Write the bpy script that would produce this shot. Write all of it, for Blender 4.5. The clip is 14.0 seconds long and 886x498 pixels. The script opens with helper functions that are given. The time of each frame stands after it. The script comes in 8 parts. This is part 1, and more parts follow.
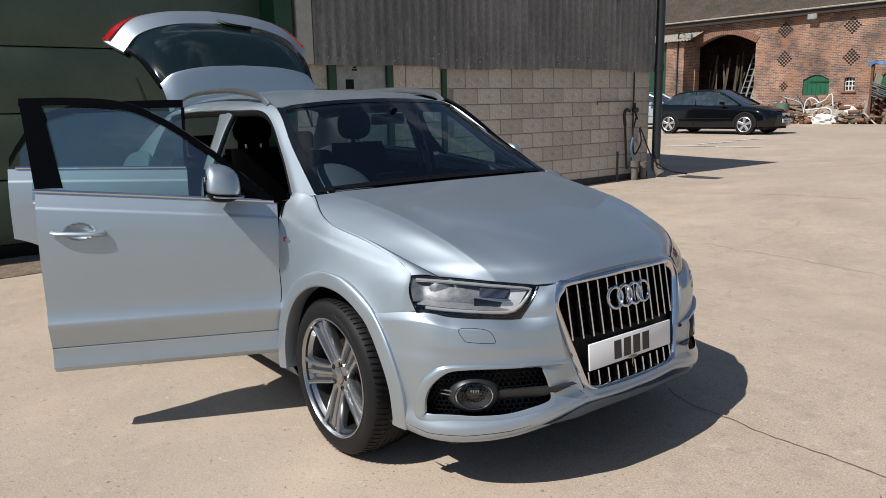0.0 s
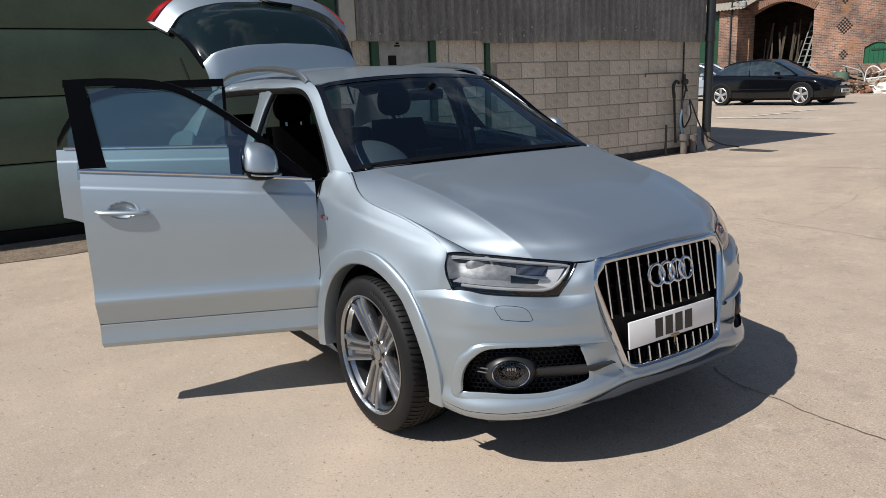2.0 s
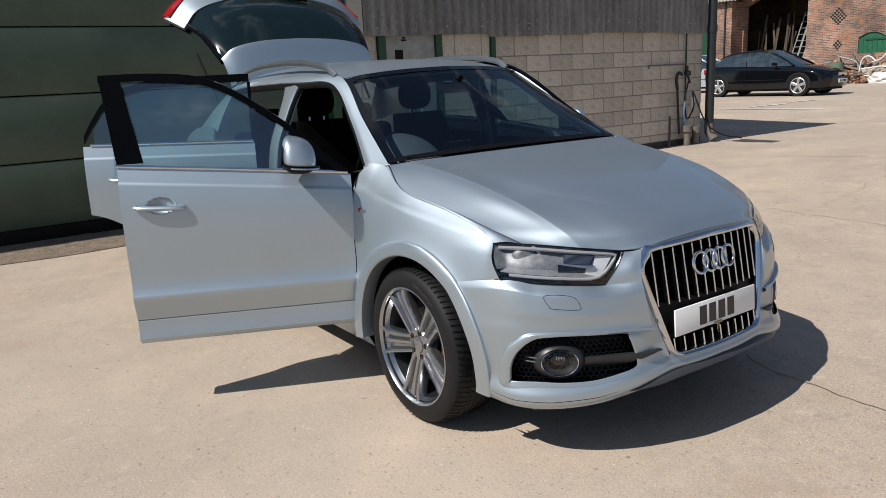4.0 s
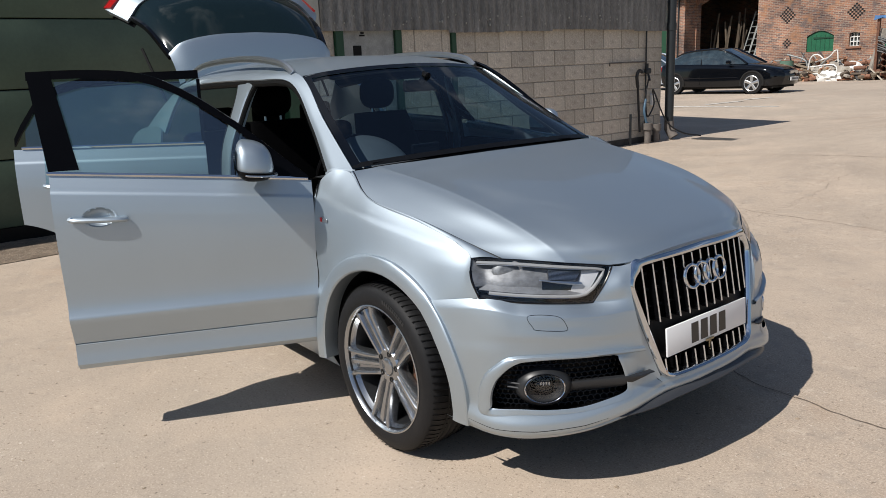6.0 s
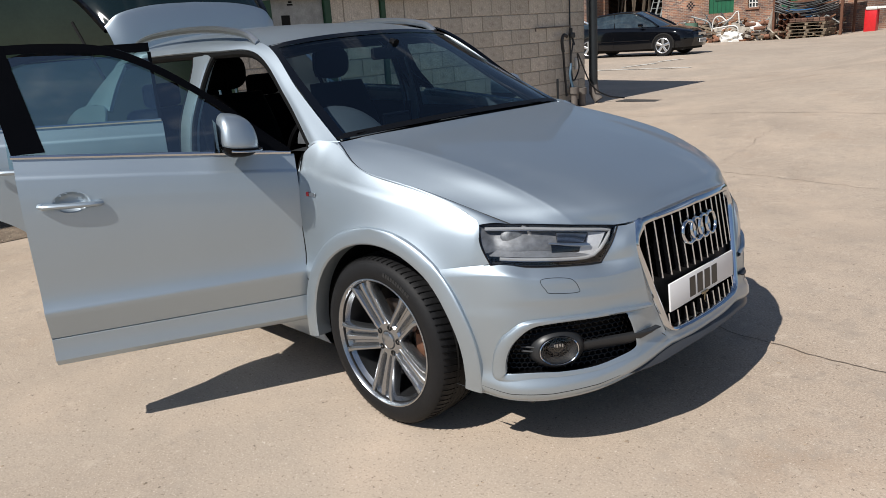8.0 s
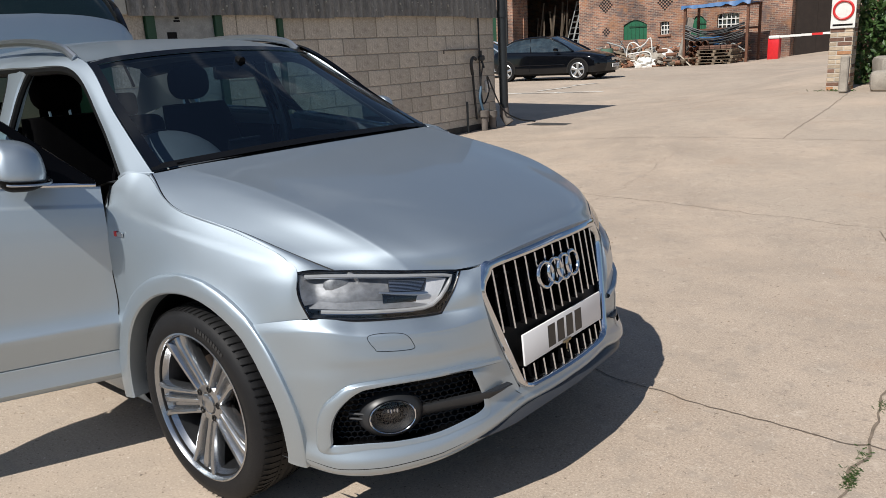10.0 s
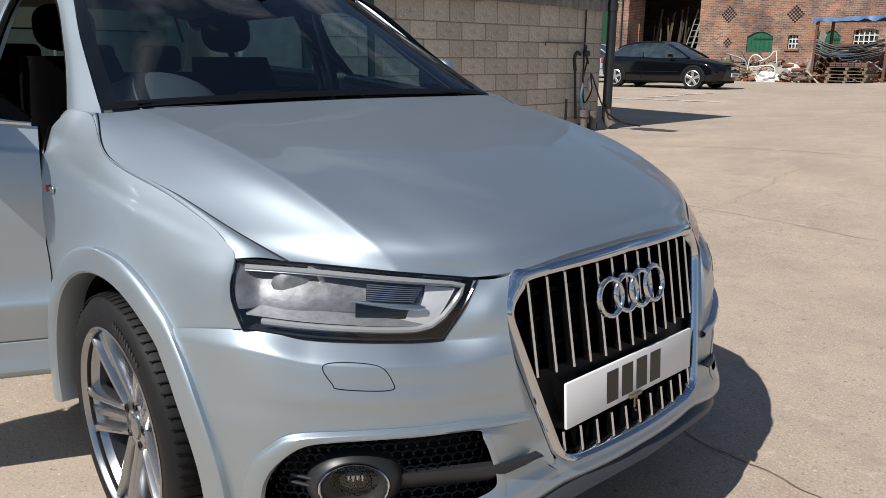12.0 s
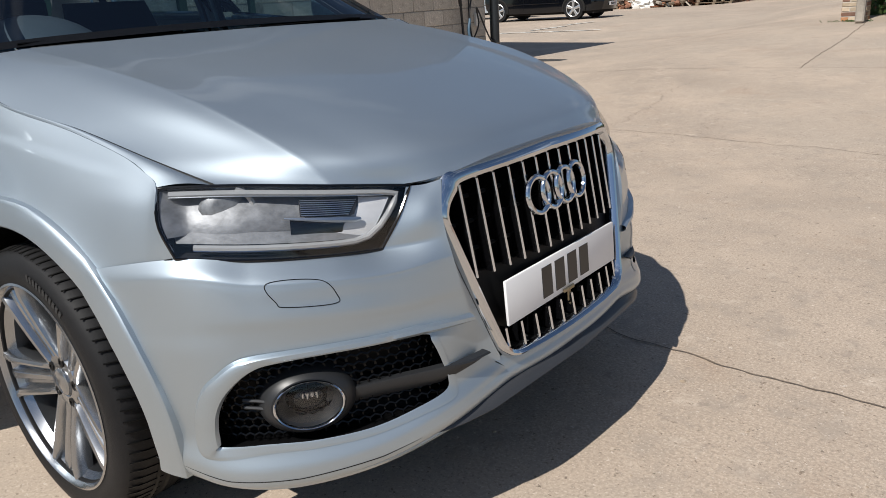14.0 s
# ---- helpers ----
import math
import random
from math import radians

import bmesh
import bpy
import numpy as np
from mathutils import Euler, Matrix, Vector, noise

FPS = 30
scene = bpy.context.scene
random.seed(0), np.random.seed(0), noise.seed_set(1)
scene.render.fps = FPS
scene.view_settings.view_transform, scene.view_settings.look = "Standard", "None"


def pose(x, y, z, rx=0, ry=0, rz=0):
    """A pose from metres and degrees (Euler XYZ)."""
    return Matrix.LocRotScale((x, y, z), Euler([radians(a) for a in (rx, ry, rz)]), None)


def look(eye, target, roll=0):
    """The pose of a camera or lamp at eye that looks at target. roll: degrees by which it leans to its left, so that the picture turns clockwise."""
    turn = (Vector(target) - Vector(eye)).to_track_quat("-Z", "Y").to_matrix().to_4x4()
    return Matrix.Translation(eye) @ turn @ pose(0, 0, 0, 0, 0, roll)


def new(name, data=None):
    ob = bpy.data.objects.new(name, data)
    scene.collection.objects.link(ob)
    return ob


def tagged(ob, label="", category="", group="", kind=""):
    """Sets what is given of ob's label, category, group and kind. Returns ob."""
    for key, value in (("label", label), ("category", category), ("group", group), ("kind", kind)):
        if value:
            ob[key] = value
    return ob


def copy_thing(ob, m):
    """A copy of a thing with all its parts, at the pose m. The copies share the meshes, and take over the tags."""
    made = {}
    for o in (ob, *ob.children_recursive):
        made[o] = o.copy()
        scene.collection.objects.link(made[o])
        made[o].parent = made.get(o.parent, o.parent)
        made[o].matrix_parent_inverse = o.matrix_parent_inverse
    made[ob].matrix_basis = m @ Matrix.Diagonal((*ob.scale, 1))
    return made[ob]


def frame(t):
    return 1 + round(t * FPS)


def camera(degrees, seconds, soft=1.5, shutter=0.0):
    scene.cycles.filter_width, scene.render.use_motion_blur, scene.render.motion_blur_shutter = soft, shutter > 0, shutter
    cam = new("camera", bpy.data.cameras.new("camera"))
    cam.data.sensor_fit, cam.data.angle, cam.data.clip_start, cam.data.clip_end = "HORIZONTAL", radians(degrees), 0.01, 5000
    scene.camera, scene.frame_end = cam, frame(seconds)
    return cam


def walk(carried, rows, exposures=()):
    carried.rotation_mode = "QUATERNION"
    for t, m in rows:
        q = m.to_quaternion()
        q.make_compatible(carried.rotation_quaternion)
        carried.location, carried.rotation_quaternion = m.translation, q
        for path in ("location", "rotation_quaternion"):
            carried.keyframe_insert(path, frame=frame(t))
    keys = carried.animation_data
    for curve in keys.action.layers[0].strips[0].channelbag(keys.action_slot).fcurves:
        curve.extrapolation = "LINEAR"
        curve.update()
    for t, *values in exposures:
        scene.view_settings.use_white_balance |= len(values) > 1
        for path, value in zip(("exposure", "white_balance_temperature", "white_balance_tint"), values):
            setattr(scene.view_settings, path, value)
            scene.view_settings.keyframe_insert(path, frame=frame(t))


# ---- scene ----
cam = camera(61.5, 14.0, soft=0.85)
PATH = [
    (0, (2.702, -2.397, 1.496), (1.156, -1.188, 1.112), -1.1),
    (0.5, (2.69, -2.396, 1.503), (1.127, -1.209, 1.118), -1.2),
    (1, (2.693, -2.392, 1.496), (1.11, -1.237, 1.097), -1.5),
    (1.5, (2.7, -2.393, 1.496), (1.104, -1.265, 1.07), -1.5),
    (2, (2.702, -2.346, 1.49), (1.091, -1.247, 1.048), -2.1),
    (2.5, (2.735, -2.317, 1.483), (1.094, -1.269, 1.026), -2.7),
    (2.7, (2.715, -2.297, 1.481), (1.066, -1.269, 1.007), -2.5),
    (4.8, (2.527, -2.621, 1.486), (0.997, -1.421, 1.017), -2.5),
    (5, (2.501, -2.605, 1.487), (0.986, -1.389, 1.01), -2.4),
    (5.5, (2.414, -2.486, 1.485), (0.903, -1.267, 1.007), -2.5),
    (6, (2.35, -2.406, 1.493), (0.821, -1.206, 1.024), -2.5),
    (6.5, (2.291, -2.45, 1.491), (0.766, -1.245, 1.019), -2.9),
    (7, (2.21, -2.522, 1.494), (0.729, -1.275, 0.993), -3.3),
    (7.5, (2.146, -2.582, 1.495), (0.718, -1.287, 0.962), -3.7),
    (8, (2.118, -2.613, 1.491), (0.747, -1.267, 0.936), -3.9),
    (8.5, (2.14, -2.587, 1.496), (0.84, -1.173, 0.94), -3.7),
    (9, (2.187, -2.458, 1.48), (0.949, -0.988, 0.929), -3.9),
    (9.2, (2.222, -2.37, 1.482), (0.993, -0.887, 0.946), -3.4),
    (11.3, (1.837, -1.716, 1.36), (0.51, -0.307, 0.855), 0.0),
    (11.5, (1.818, -1.608, 1.341), (0.436, -0.251, 0.841), 0.2),
    (12, (1.78, -1.46, 1.248), (0.358, -0.145, 0.748), 0.4),
    (12.5, (1.764, -1.424, 1.176), (0.388, -0.088, 0.61), 1.1),
    (13, (1.772, -1.422, 1.118), (0.414, -0.062, 0.565), 1.0),
    (13.5, (1.777, -1.436, 1.131), (0.449, -0.058, 0.548), -0.6),
    (14, (1.747, -1.521, 1.163), (0.538, -0.059, 0.528), -3.4),
]
EXPOSURES = [(0.0, 0.0), (14.0, 0.0)]
walk(cam, [(t, look(eye, target, roll)) for t, eye, target, roll in PATH], EXPOSURES)

# ---- world, sun ----
SUN_FROM = Vector((0.0, -0.87, 1.0)).normalized()
world = bpy.data.worlds.new("sky")
scene.world = world
world.use_nodes = True
wn, wl = world.node_tree.nodes, world.node_tree.links
wn.clear()
sky = wn.new("ShaderNodeTexSky")
sky.sky_type = "NISHITA"
sky.sun_disc = False
sky.sun_elevation = math.asin(SUN_FROM.z)
sky.sun_rotation = math.atan2(SUN_FROM.x, SUN_FROM.y)
sky.dust_density = 0.3
sky.ozone_density = 3.0
# broken white clouds over the blue
tc = wn.new("ShaderNodeTexCoord")
mp = wn.new("ShaderNodeMapping")
mp.inputs["Scale"].default_value = (1.6, 1.6, 4.0)
cn = wn.new("ShaderNodeTexNoise")
cn.inputs["Scale"].default_value = 2.0
cn.inputs["Detail"].default_value = 7.0
cn.inputs["Roughness"].default_value = 0.58
cr = wn.new("ShaderNodeValToRGB")
cr.color_ramp.elements[0].position, cr.color_ramp.elements[1].position = 0.54, 0.80
mixc = wn.new("ShaderNodeMixRGB")
mixc.inputs[2].default_value = (11.5, 12.0, 12.6, 1)
bg = wn.new("ShaderNodeBackground")
bg.inputs["Strength"].default_value = 0.075
wo = wn.new("ShaderNodeOutputWorld")
wl.new(tc.outputs["Generated"], mp.inputs["Vector"])
wl.new(mp.outputs[0], cn.inputs["Vector"])
wl.new(cn.outputs["Fac"], cr.inputs[0])
wl.new(cr.outputs[0], mixc.inputs[0])
wl.new(sky.outputs[0], mixc.inputs[1])
wl.new(mixc.outputs[0], bg.inputs["Color"])
wl.new(bg.outputs[0], wo.inputs["Surface"])
sun_data = bpy.data.lights.new("sun", "SUN")
sun_data.energy, sun_data.angle, sun_data.color = 5.2, radians(0.53), (1.0, 0.965, 0.91)
sun = new("sun", sun_data)
sun.matrix_world = look(SUN_FROM * 40, (0, 0, 0))

# ---- tools ----
def finish(me, smooth=35):
    if smooth:
        me.polygons.foreach_set("use_smooth", [True] * len(me.polygons))
        me.set_sharp_from_angle(angle=radians(smooth))
    me.update()
    return me


def part(name, bm, material, parent=None, label="", smooth=35):
    """Links a bmesh as one mesh object, under a thing or a part."""
    me = bpy.data.meshes.new(name)
    bmesh.ops.recalc_face_normals(bm, faces=bm.faces)
    bm.to_mesh(me)
    bm.free()
    me.materials.append(material)
    ob = new(name, finish(me, smooth))
    if parent:
        ob.parent = parent
    return tagged(ob, label)


def thing(name, label, category, at=(0, 0, 0), turn=0.0, group="", kind=""):
    ob = new(name)
    ob.empty_display_size = 0.1
    ob.matrix_basis = pose(at[0], at[1], at[2], 0, 0, turn)
    return tagged(ob, label, category, group, kind)


def add_box(bm, lo, hi, bevel=0.0, m=None, seg=1):
    lo, hi = Vector(lo), Vector(hi)
    geo = bmesh.ops.create_cube(bm, size=1.0)
    vs = geo["verts"]
    for v in vs:
        v.co = Vector([lo[i] + (v.co[i] + 0.5) * (hi[i] - lo[i]) for i in range(3)])
    if bevel:
        es = list({e for v in vs for e in v.link_edges})
        r = bmesh.ops.bevel(bm, geom=es, offset=bevel, segments=seg, profile=0.5, affect="EDGES")
        vs = list({v for f in r["faces"] for v in f.verts} | {v for v in vs if v.is_valid})
    if m:
        for v in vs:
            v.co = m @ v.co
    return vs


def box(lo, hi, bevel=0.0, m=None, seg=1):
    bm = bmesh.new()
    add_box(bm, lo, hi, bevel, m, seg)
    return bm


def add_tube(bm, pts, r, n=10, closed=False, cap=True, radii=None, flat=1.0, up=None):
    pts = [Vector(p) for p in pts]
    rings, last = [], None
    for i, p in enumerate(pts):
        a = pts[i - 1] if i or closed else p
        b = pts[(i + 1) % len(pts)] if i + 1 < len(pts) or closed else p
        d = (b - a).normalized()
        if last is None:
            ref = Vector(up) if up else (Vector((0, 0, 1)) if abs(d.z) < 0.9 else Vector((1, 0, 0)))
            u = d.cross(ref).normalized()
        else:
            u = (last - d * last.dot(d)).normalized()
        last = u
        w = d.cross(u)
        rr = radii[i] if radii else r
        rings.append([bm.verts.new(p + rr * (math.cos(2 * math.pi * k / n) * u + flat * math.sin(2 * math.pi * k / n) * w)) for k in range(n)])
    m = len(rings)
    for i in range(m if closed else m - 1):
        a, b = rings[i], rings[(i + 1) % m]
        for k in range(n):
            bm.faces.new((a[k], a[(k + 1) % n], b[(k + 1) % n], b[k]))
    if cap and not closed:
        bm.faces.new(rings[0][::-1])
        bm.faces.new(rings[-1])
    return rings


def tube(pts, r, n=10, **k):
    bm = bmesh.new()
    add_tube(bm, pts, r, n, **k)
    return bm


def spline(ctrl, n, closed=False):
    """n points on a centripetal-like Catmull-Rom curve through ctrl, at even steps of the control index."""
    c = np.array(ctrl, float)
    if len(c) == 2:
        f = np.linspace(0, 1, n)[:, None]
        return c[0] * (1 - f) + c[1] * f
    m = len(c)
    out = []
    for s in np.linspace(0, m if closed else m - 1, n, endpoint=not closed):
        i = min(int(s), (m if closed else m - 1) - 1)
        f = s - i
        if closed:
            p0, p1, p2, p3 = c[(i - 1) % m], c[i % m], c[(i + 1) % m], c[(i + 2) % m]
        else:
            p1, p2 = c[i], c[i + 1]
            p0 = c[i - 1] if i else 2 * p1 - p2
            p3 = c[i + 2] if i + 2 < m else 2 * p2 - p1
        out.append(0.5 * (2 * p1 + (p2 - p0) * f + (2 * p0 - 5 * p1 + 4 * p2 - p3) * f * f + (3 * p1 - p0 - 3 * p2 + p3) * f ** 3))
    return np.array(out)


def even(ctrl, n):
    """n points along the curve through ctrl, evenly spaced by length."""
    p = spline(ctrl, max(120, 12 * len(ctrl)))
    d = np.concatenate([[0], np.cumsum(np.linalg.norm(np.diff(p, axis=0), axis=1))])
    t = np.linspace(0, d[-1], n)
    return np.stack([np.interp(t, d, p[:, k]) for k in range(p.shape[1])], 1)


def net(rows, nu, nv):
    """A spline surface through rows of control points: an array nv x nu x 3."""
    r = np.array([spline(row, nu) for row in rows])
    return np.stack([spline(r[:, j], nv) for j in range(nu)], 1)


def add_grid(bm, g, skip=None):
    vs = [[bm.verts.new(p) for p in row] for row in g]
    for i in range(len(g) - 1):
        for j in range(len(g[0]) - 1):
            if skip and skip(i, j):
                continue
            q = (vs[i][j], vs[i][j + 1], vs[i + 1][j + 1], vs[i + 1][j])
            bm.faces.new(q)
    return vs


def grid(g, skip=None):
    bm = bmesh.new()
    add_grid(bm, g, skip)
    for v in [v for v in bm.verts if not v.link_faces]:
        bm.verts.remove(v)
    return bm


def thicken(bm, t):
    """Gives a sheet depth on its inner side."""
    bmesh.ops.recalc_face_normals(bm, faces=bm.faces)
    bm.normal_update()
    faces, rim = bm.faces[:], [e for e in bm.edges if len(e.link_faces) == 1]
    twin = {v: bm.verts.new(v.co - v.normal * t) for v in bm.verts[:]}
    for e in rim:
        a, b = e.verts
        try:
            bm.faces.new((a, b, twin[b], twin[a]))
        except ValueError:
            pass
    for f in faces:
        bm.faces.new([twin[v] for v in reversed(f.verts)])
    return bm


def add_prism(bm, outline, depth, m):
    """A flat outline (x, y) drawn out along z, then set by m."""
    a = [bm.verts.new(m @ Vector((x, y, 0))) for x, y in outline]
    b = [bm.verts.new(m @ Vector((x, y, depth))) for x, y in outline]
    bm.faces.new(a[::-1])
    bm.faces.new(b)
    for i in range(len(a)):
        j = (i + 1) % len(a)
        bm.faces.new((a[i], a[j], b[j], b[i]))


def revolve(profile, n, axis="y"):
    """Turns (radius, along) pairs round the y axis."""
    bm = bmesh.new()
    rings = []
    for k in range(n):
        a = 2 * math.pi * k / n
        rings.append([bm.verts.new((r * math.cos(a), y, r * math.sin(a))) for r, y in profile])
    for k in range(n):
        p, q = rings[k], rings[(k + 1) % n]
        for i in range(len(profile) - 1):
            if profile[i][0] < 1e-6 and profile[i + 1][0] < 1e-6:
                continue
            bm.faces.new((p[i], p[i + 1], q[i + 1], q[i]))
    bmesh.ops.remove_doubles(bm, verts=bm.verts, dist=1e-5)
    return bm


def step(v, a, b):
    f = min(1.0, max(0.0, (v - a) / (b - a)))
    return f * f * (3 - 2 * f)


def ground_z(x, y):
    return (0.10 * step(y, 3, 9) + 0.26 * step(y, 13, 20) + 0.37 * step(y, 3, 14) * step(x, -5, -1.5) - 0.06 * step(y, 22, 31) * (1 - step(x, -12, -7)) - 0.10 * step(y, 15, 24) * step(x, -5, -1.5)
            + 0.5 * step(y, 26, 42) * step(x, -11, -4))

# ---- materials ----
def material(name, base, rough=0.6, metal=0.0, vary=0.0, scale=4.0, fine=0.0, fine_scale=60.0, bump=0.0, bump_scale=None, coat=0.0,
             spec=0.5, second=None, piece=0.0, stretch=(1, 1, 1), contrast=(0.35, 0.7), spots=()):
    """A procedural surface: broad stains, fine grain, relief, and where piece is set a shade of its own for each piece."""
    m = bpy.data.materials.new(name)
    m.use_nodes = True
    n, l = m.node_tree.nodes, m.node_tree.links
    b = n["Principled BSDF"]
    b.inputs["Roughness"].default_value, b.inputs["Metallic"].default_value = rough, metal
    b.inputs["Coat Weight"].default_value, b.inputs["Coat Roughness"].default_value = coat, 0.03
    b.inputs["Specular IOR Level"].default_value = spec
    co = n.new("ShaderNodeTexCoord")
    mp = n.new("ShaderNodeMapping")
    mp.inputs["Scale"].default_value = stretch
    l.new(co.outputs["Object"], mp.inputs["Vector"])
    colour = None
    rgb = n.new("ShaderNodeRGB")
    rgb.outputs[0].default_value = (*base, 1)
    colour = rgb.outputs[0]

    def mixin(kind, fac, other, amount=1.0):
        nonlocal colour
        x = n.new("ShaderNodeMixRGB")
        x.blend_type = kind
        if fac is None:
            x.inputs[0].default_value = amount
        else:
            l.new(fac, x.inputs[0])
        l.new(colour, x.inputs[1])
        if isinstance(other, tuple):
            x.inputs[2].default_value = (*other, 1)
        else:
            l.new(other, x.inputs[2])
        colour = x.outputs[0]

    def noise_tex(sc, detail=6.0, rough_=0.6):
        t = n.new("ShaderNodeTexNoise")
        t.inputs["Scale"].default_value, t.inputs["Detail"].default_value, t.inputs["Roughness"].default_value = sc, detail, rough_
        l.new(mp.outputs[0], t.inputs["Vector"])
        return t

    def ramp(src, a, c, va=(0, 0, 0), vb=(1, 1, 1)):
        r = n.new("ShaderNodeValToRGB")
        r.color_ramp.elements[0].position, r.color_ramp.elements[1].position = a, c
        r.color_ramp.elements[0].color, r.color_ramp.elements[1].color = (*va, 1), (*vb, 1)
        l.new(src, r.inputs[0])
        return r.outputs[0]

    if second:
        mixin("MIX", ramp(noise_tex(scale).outputs["Fac"], *contrast), second)
    if vary:
        mixin("MULTIPLY", None, ramp(noise_tex(scale * 1.7).outputs["Fac"], 0.3, 0.7, (1 - vary,) * 3, (1 + 0.4 * vary,) * 3))
    if fine:
        mixin("MULTIPLY", None, ramp(noise_tex(fine_scale, 3.0, 0.7).outputs["Fac"], 0.32, 0.68, (1 - fine,) * 3, (1 + 0.5 * fine,) * 3))
    for tint, sc, lo, hi in spots:
        mixin("MIX", ramp(noise_tex(sc, 4.0, 0.7).outputs["Fac"], lo, hi, (0, 0, 0), (0.75, 0.75, 0.75)), tint)
    if piece:
        oi = n.new("ShaderNodeObjectInfo")
        mixin("MULTIPLY", None, ramp(oi.outputs["Random"], 0, 1, (1 - piece,) * 3, (1 + 0.5 * piece,) * 3))
    l.new(colour, b.inputs["Base Color"])
    if bump:
        bp = n.new("ShaderNodeBump")
        bp.inputs["Strength"].default_value, bp.inputs["Distance"].default_value = 1.0, bump
        l.new(noise_tex(bump_scale or fine_scale, 5.0, 0.65).outputs["Fac"], bp.inputs["Height"])
        l.new(bp.outputs[0], b.inputs["Normal"])
    return m


def glass(name, tint=(0.8, 0.9, 0.86), clear=0.85, rough=0.0, gloss=0.05):
    """Thin car glass: mostly clear, with a mirror-like gloss that grows at a grazing look."""
    m = bpy.data.materials.new(name)
    m.use_nodes = True
    n, l = m.node_tree.nodes, m.node_tree.links
    n.clear()
    out = n.new("ShaderNodeOutputMaterial")
    tr = n.new("ShaderNodeBsdfTransparent")
    tr.inputs[0].default_value = (*[clear * c for c in tint], 1)
    gl = n.new("ShaderNodeBsdfGlossy")
    gl.inputs["Roughness"].default_value = rough
    lw = n.new("ShaderNodeLayerWeight")
    lw.inputs[0].default_value = 0.5
    pw = n.new("ShaderNodeMath")
    pw.operation, pw.inputs[1].default_value = "POWER", 5.0
    fr = n.new("ShaderNodeMath")
    fr.operation, fr.inputs[1].default_value, fr.inputs[2].default_value = "MULTIPLY_ADD", 1.0 - gloss, gloss
    l.new(lw.outputs["Facing"], pw.inputs[0])
    l.new(pw.outputs[0], fr.inputs[0])
    mx = n.new("ShaderNodeMixShader")
    l.new(fr.outputs[0], mx.inputs[0])
    l.new(tr.outputs[0], mx.inputs[1])
    l.new(gl.outputs[0], mx.inputs[2])
    l.new(mx.outputs[0], out.inputs[0])
    return m


M_PAINT = material("silver_paint", (0.412, 0.474, 0.525), rough=0.46, metal=0.85, fine=0.05, fine_scale=900, coat=0.5, vary=0.02, scale=2)
M_BLACK_GLOSS = material("gloss_black", (0.003, 0.003, 0.0035), rough=0.12, coat=0.1, vary=0.2)
M_BLACK = material("black_plastic", (0.004, 0.004, 0.0045), rough=0.45, spec=0.15, fine=0.2, fine_scale=500, bump=0.0004, bump_scale=700)
M_RUBBER = material("tyre_rubber", (0.010, 0.010, 0.011), rough=0.6, spec=0.25, vary=0.25, scale=8, fine=0.2, fine_scale=200, bump=0.0006, bump_scale=400)
M_SEAL = material("rubber_seal", (0.006, 0.006, 0.006), rough=0.5, spec=0.2, vary=0.2)
M_CHROME = material("chrome", (0.60, 0.625, 0.66), rough=0.10, metal=1.0, vary=0.04)
M_SATIN = material("satin_aluminium", (0.56, 0.60, 0.65), rough=0.30, metal=1.0, vary=0.05)
M_ALLOY = material("alloy_wheel", (0.37, 0.385, 0.405), rough=0.26, metal=0.95, vary=0.08, scale=8, coat=0.5, fine=0.05, fine_scale=400)
M_GLASS = glass("windscreen_glass", (0.62, 0.86, 1.0), 0.74, gloss=0.10)
M_SIDE_GLASS = glass("side_glass", (0.74, 0.95, 0.93), 0.94, gloss=0.21)
M_LENS = glass("lamp_lens", (1, 1, 1), 0.94, gloss=0.055)
M_FOG_LENS = glass("fog_lens", (1, 1, 1), 0.95, gloss=0.04)
M_RED_LENS = material("red_lens", (0.36, 0.006, 0.008), rough=0.08, coat=1.0, vary=0.1)
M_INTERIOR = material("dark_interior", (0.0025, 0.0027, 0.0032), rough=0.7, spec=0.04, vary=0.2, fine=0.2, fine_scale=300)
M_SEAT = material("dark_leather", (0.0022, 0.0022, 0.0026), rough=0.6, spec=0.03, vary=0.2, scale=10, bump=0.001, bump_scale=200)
M_BINNACLE = material("grey_dash_plastic", (0.075, 0.08, 0.087), rough=0.5, vary=0.1, fine=0.15, fine_scale=500)
M_PLATE = material("plate_white", (0.8, 0.8, 0.8), rough=0.3, vary=0.03)
M_PLATE_INK = material("plate_ink", (0.012, 0.012, 0.013), rough=0.35, vary=0.1)
M_BRAKE = material("brake_disc", (0.25, 0.2, 0.17), rough=0.4, metal=0.8, vary=0.3, scale=20)
M_RUST = material("rusty_hub", (0.15, 0.065, 0.035), rough=0.85, vary=0.4, scale=30, bump=0.001)
M_RED = material("red_badge", (0.55, 0.02, 0.03), rough=0.3)

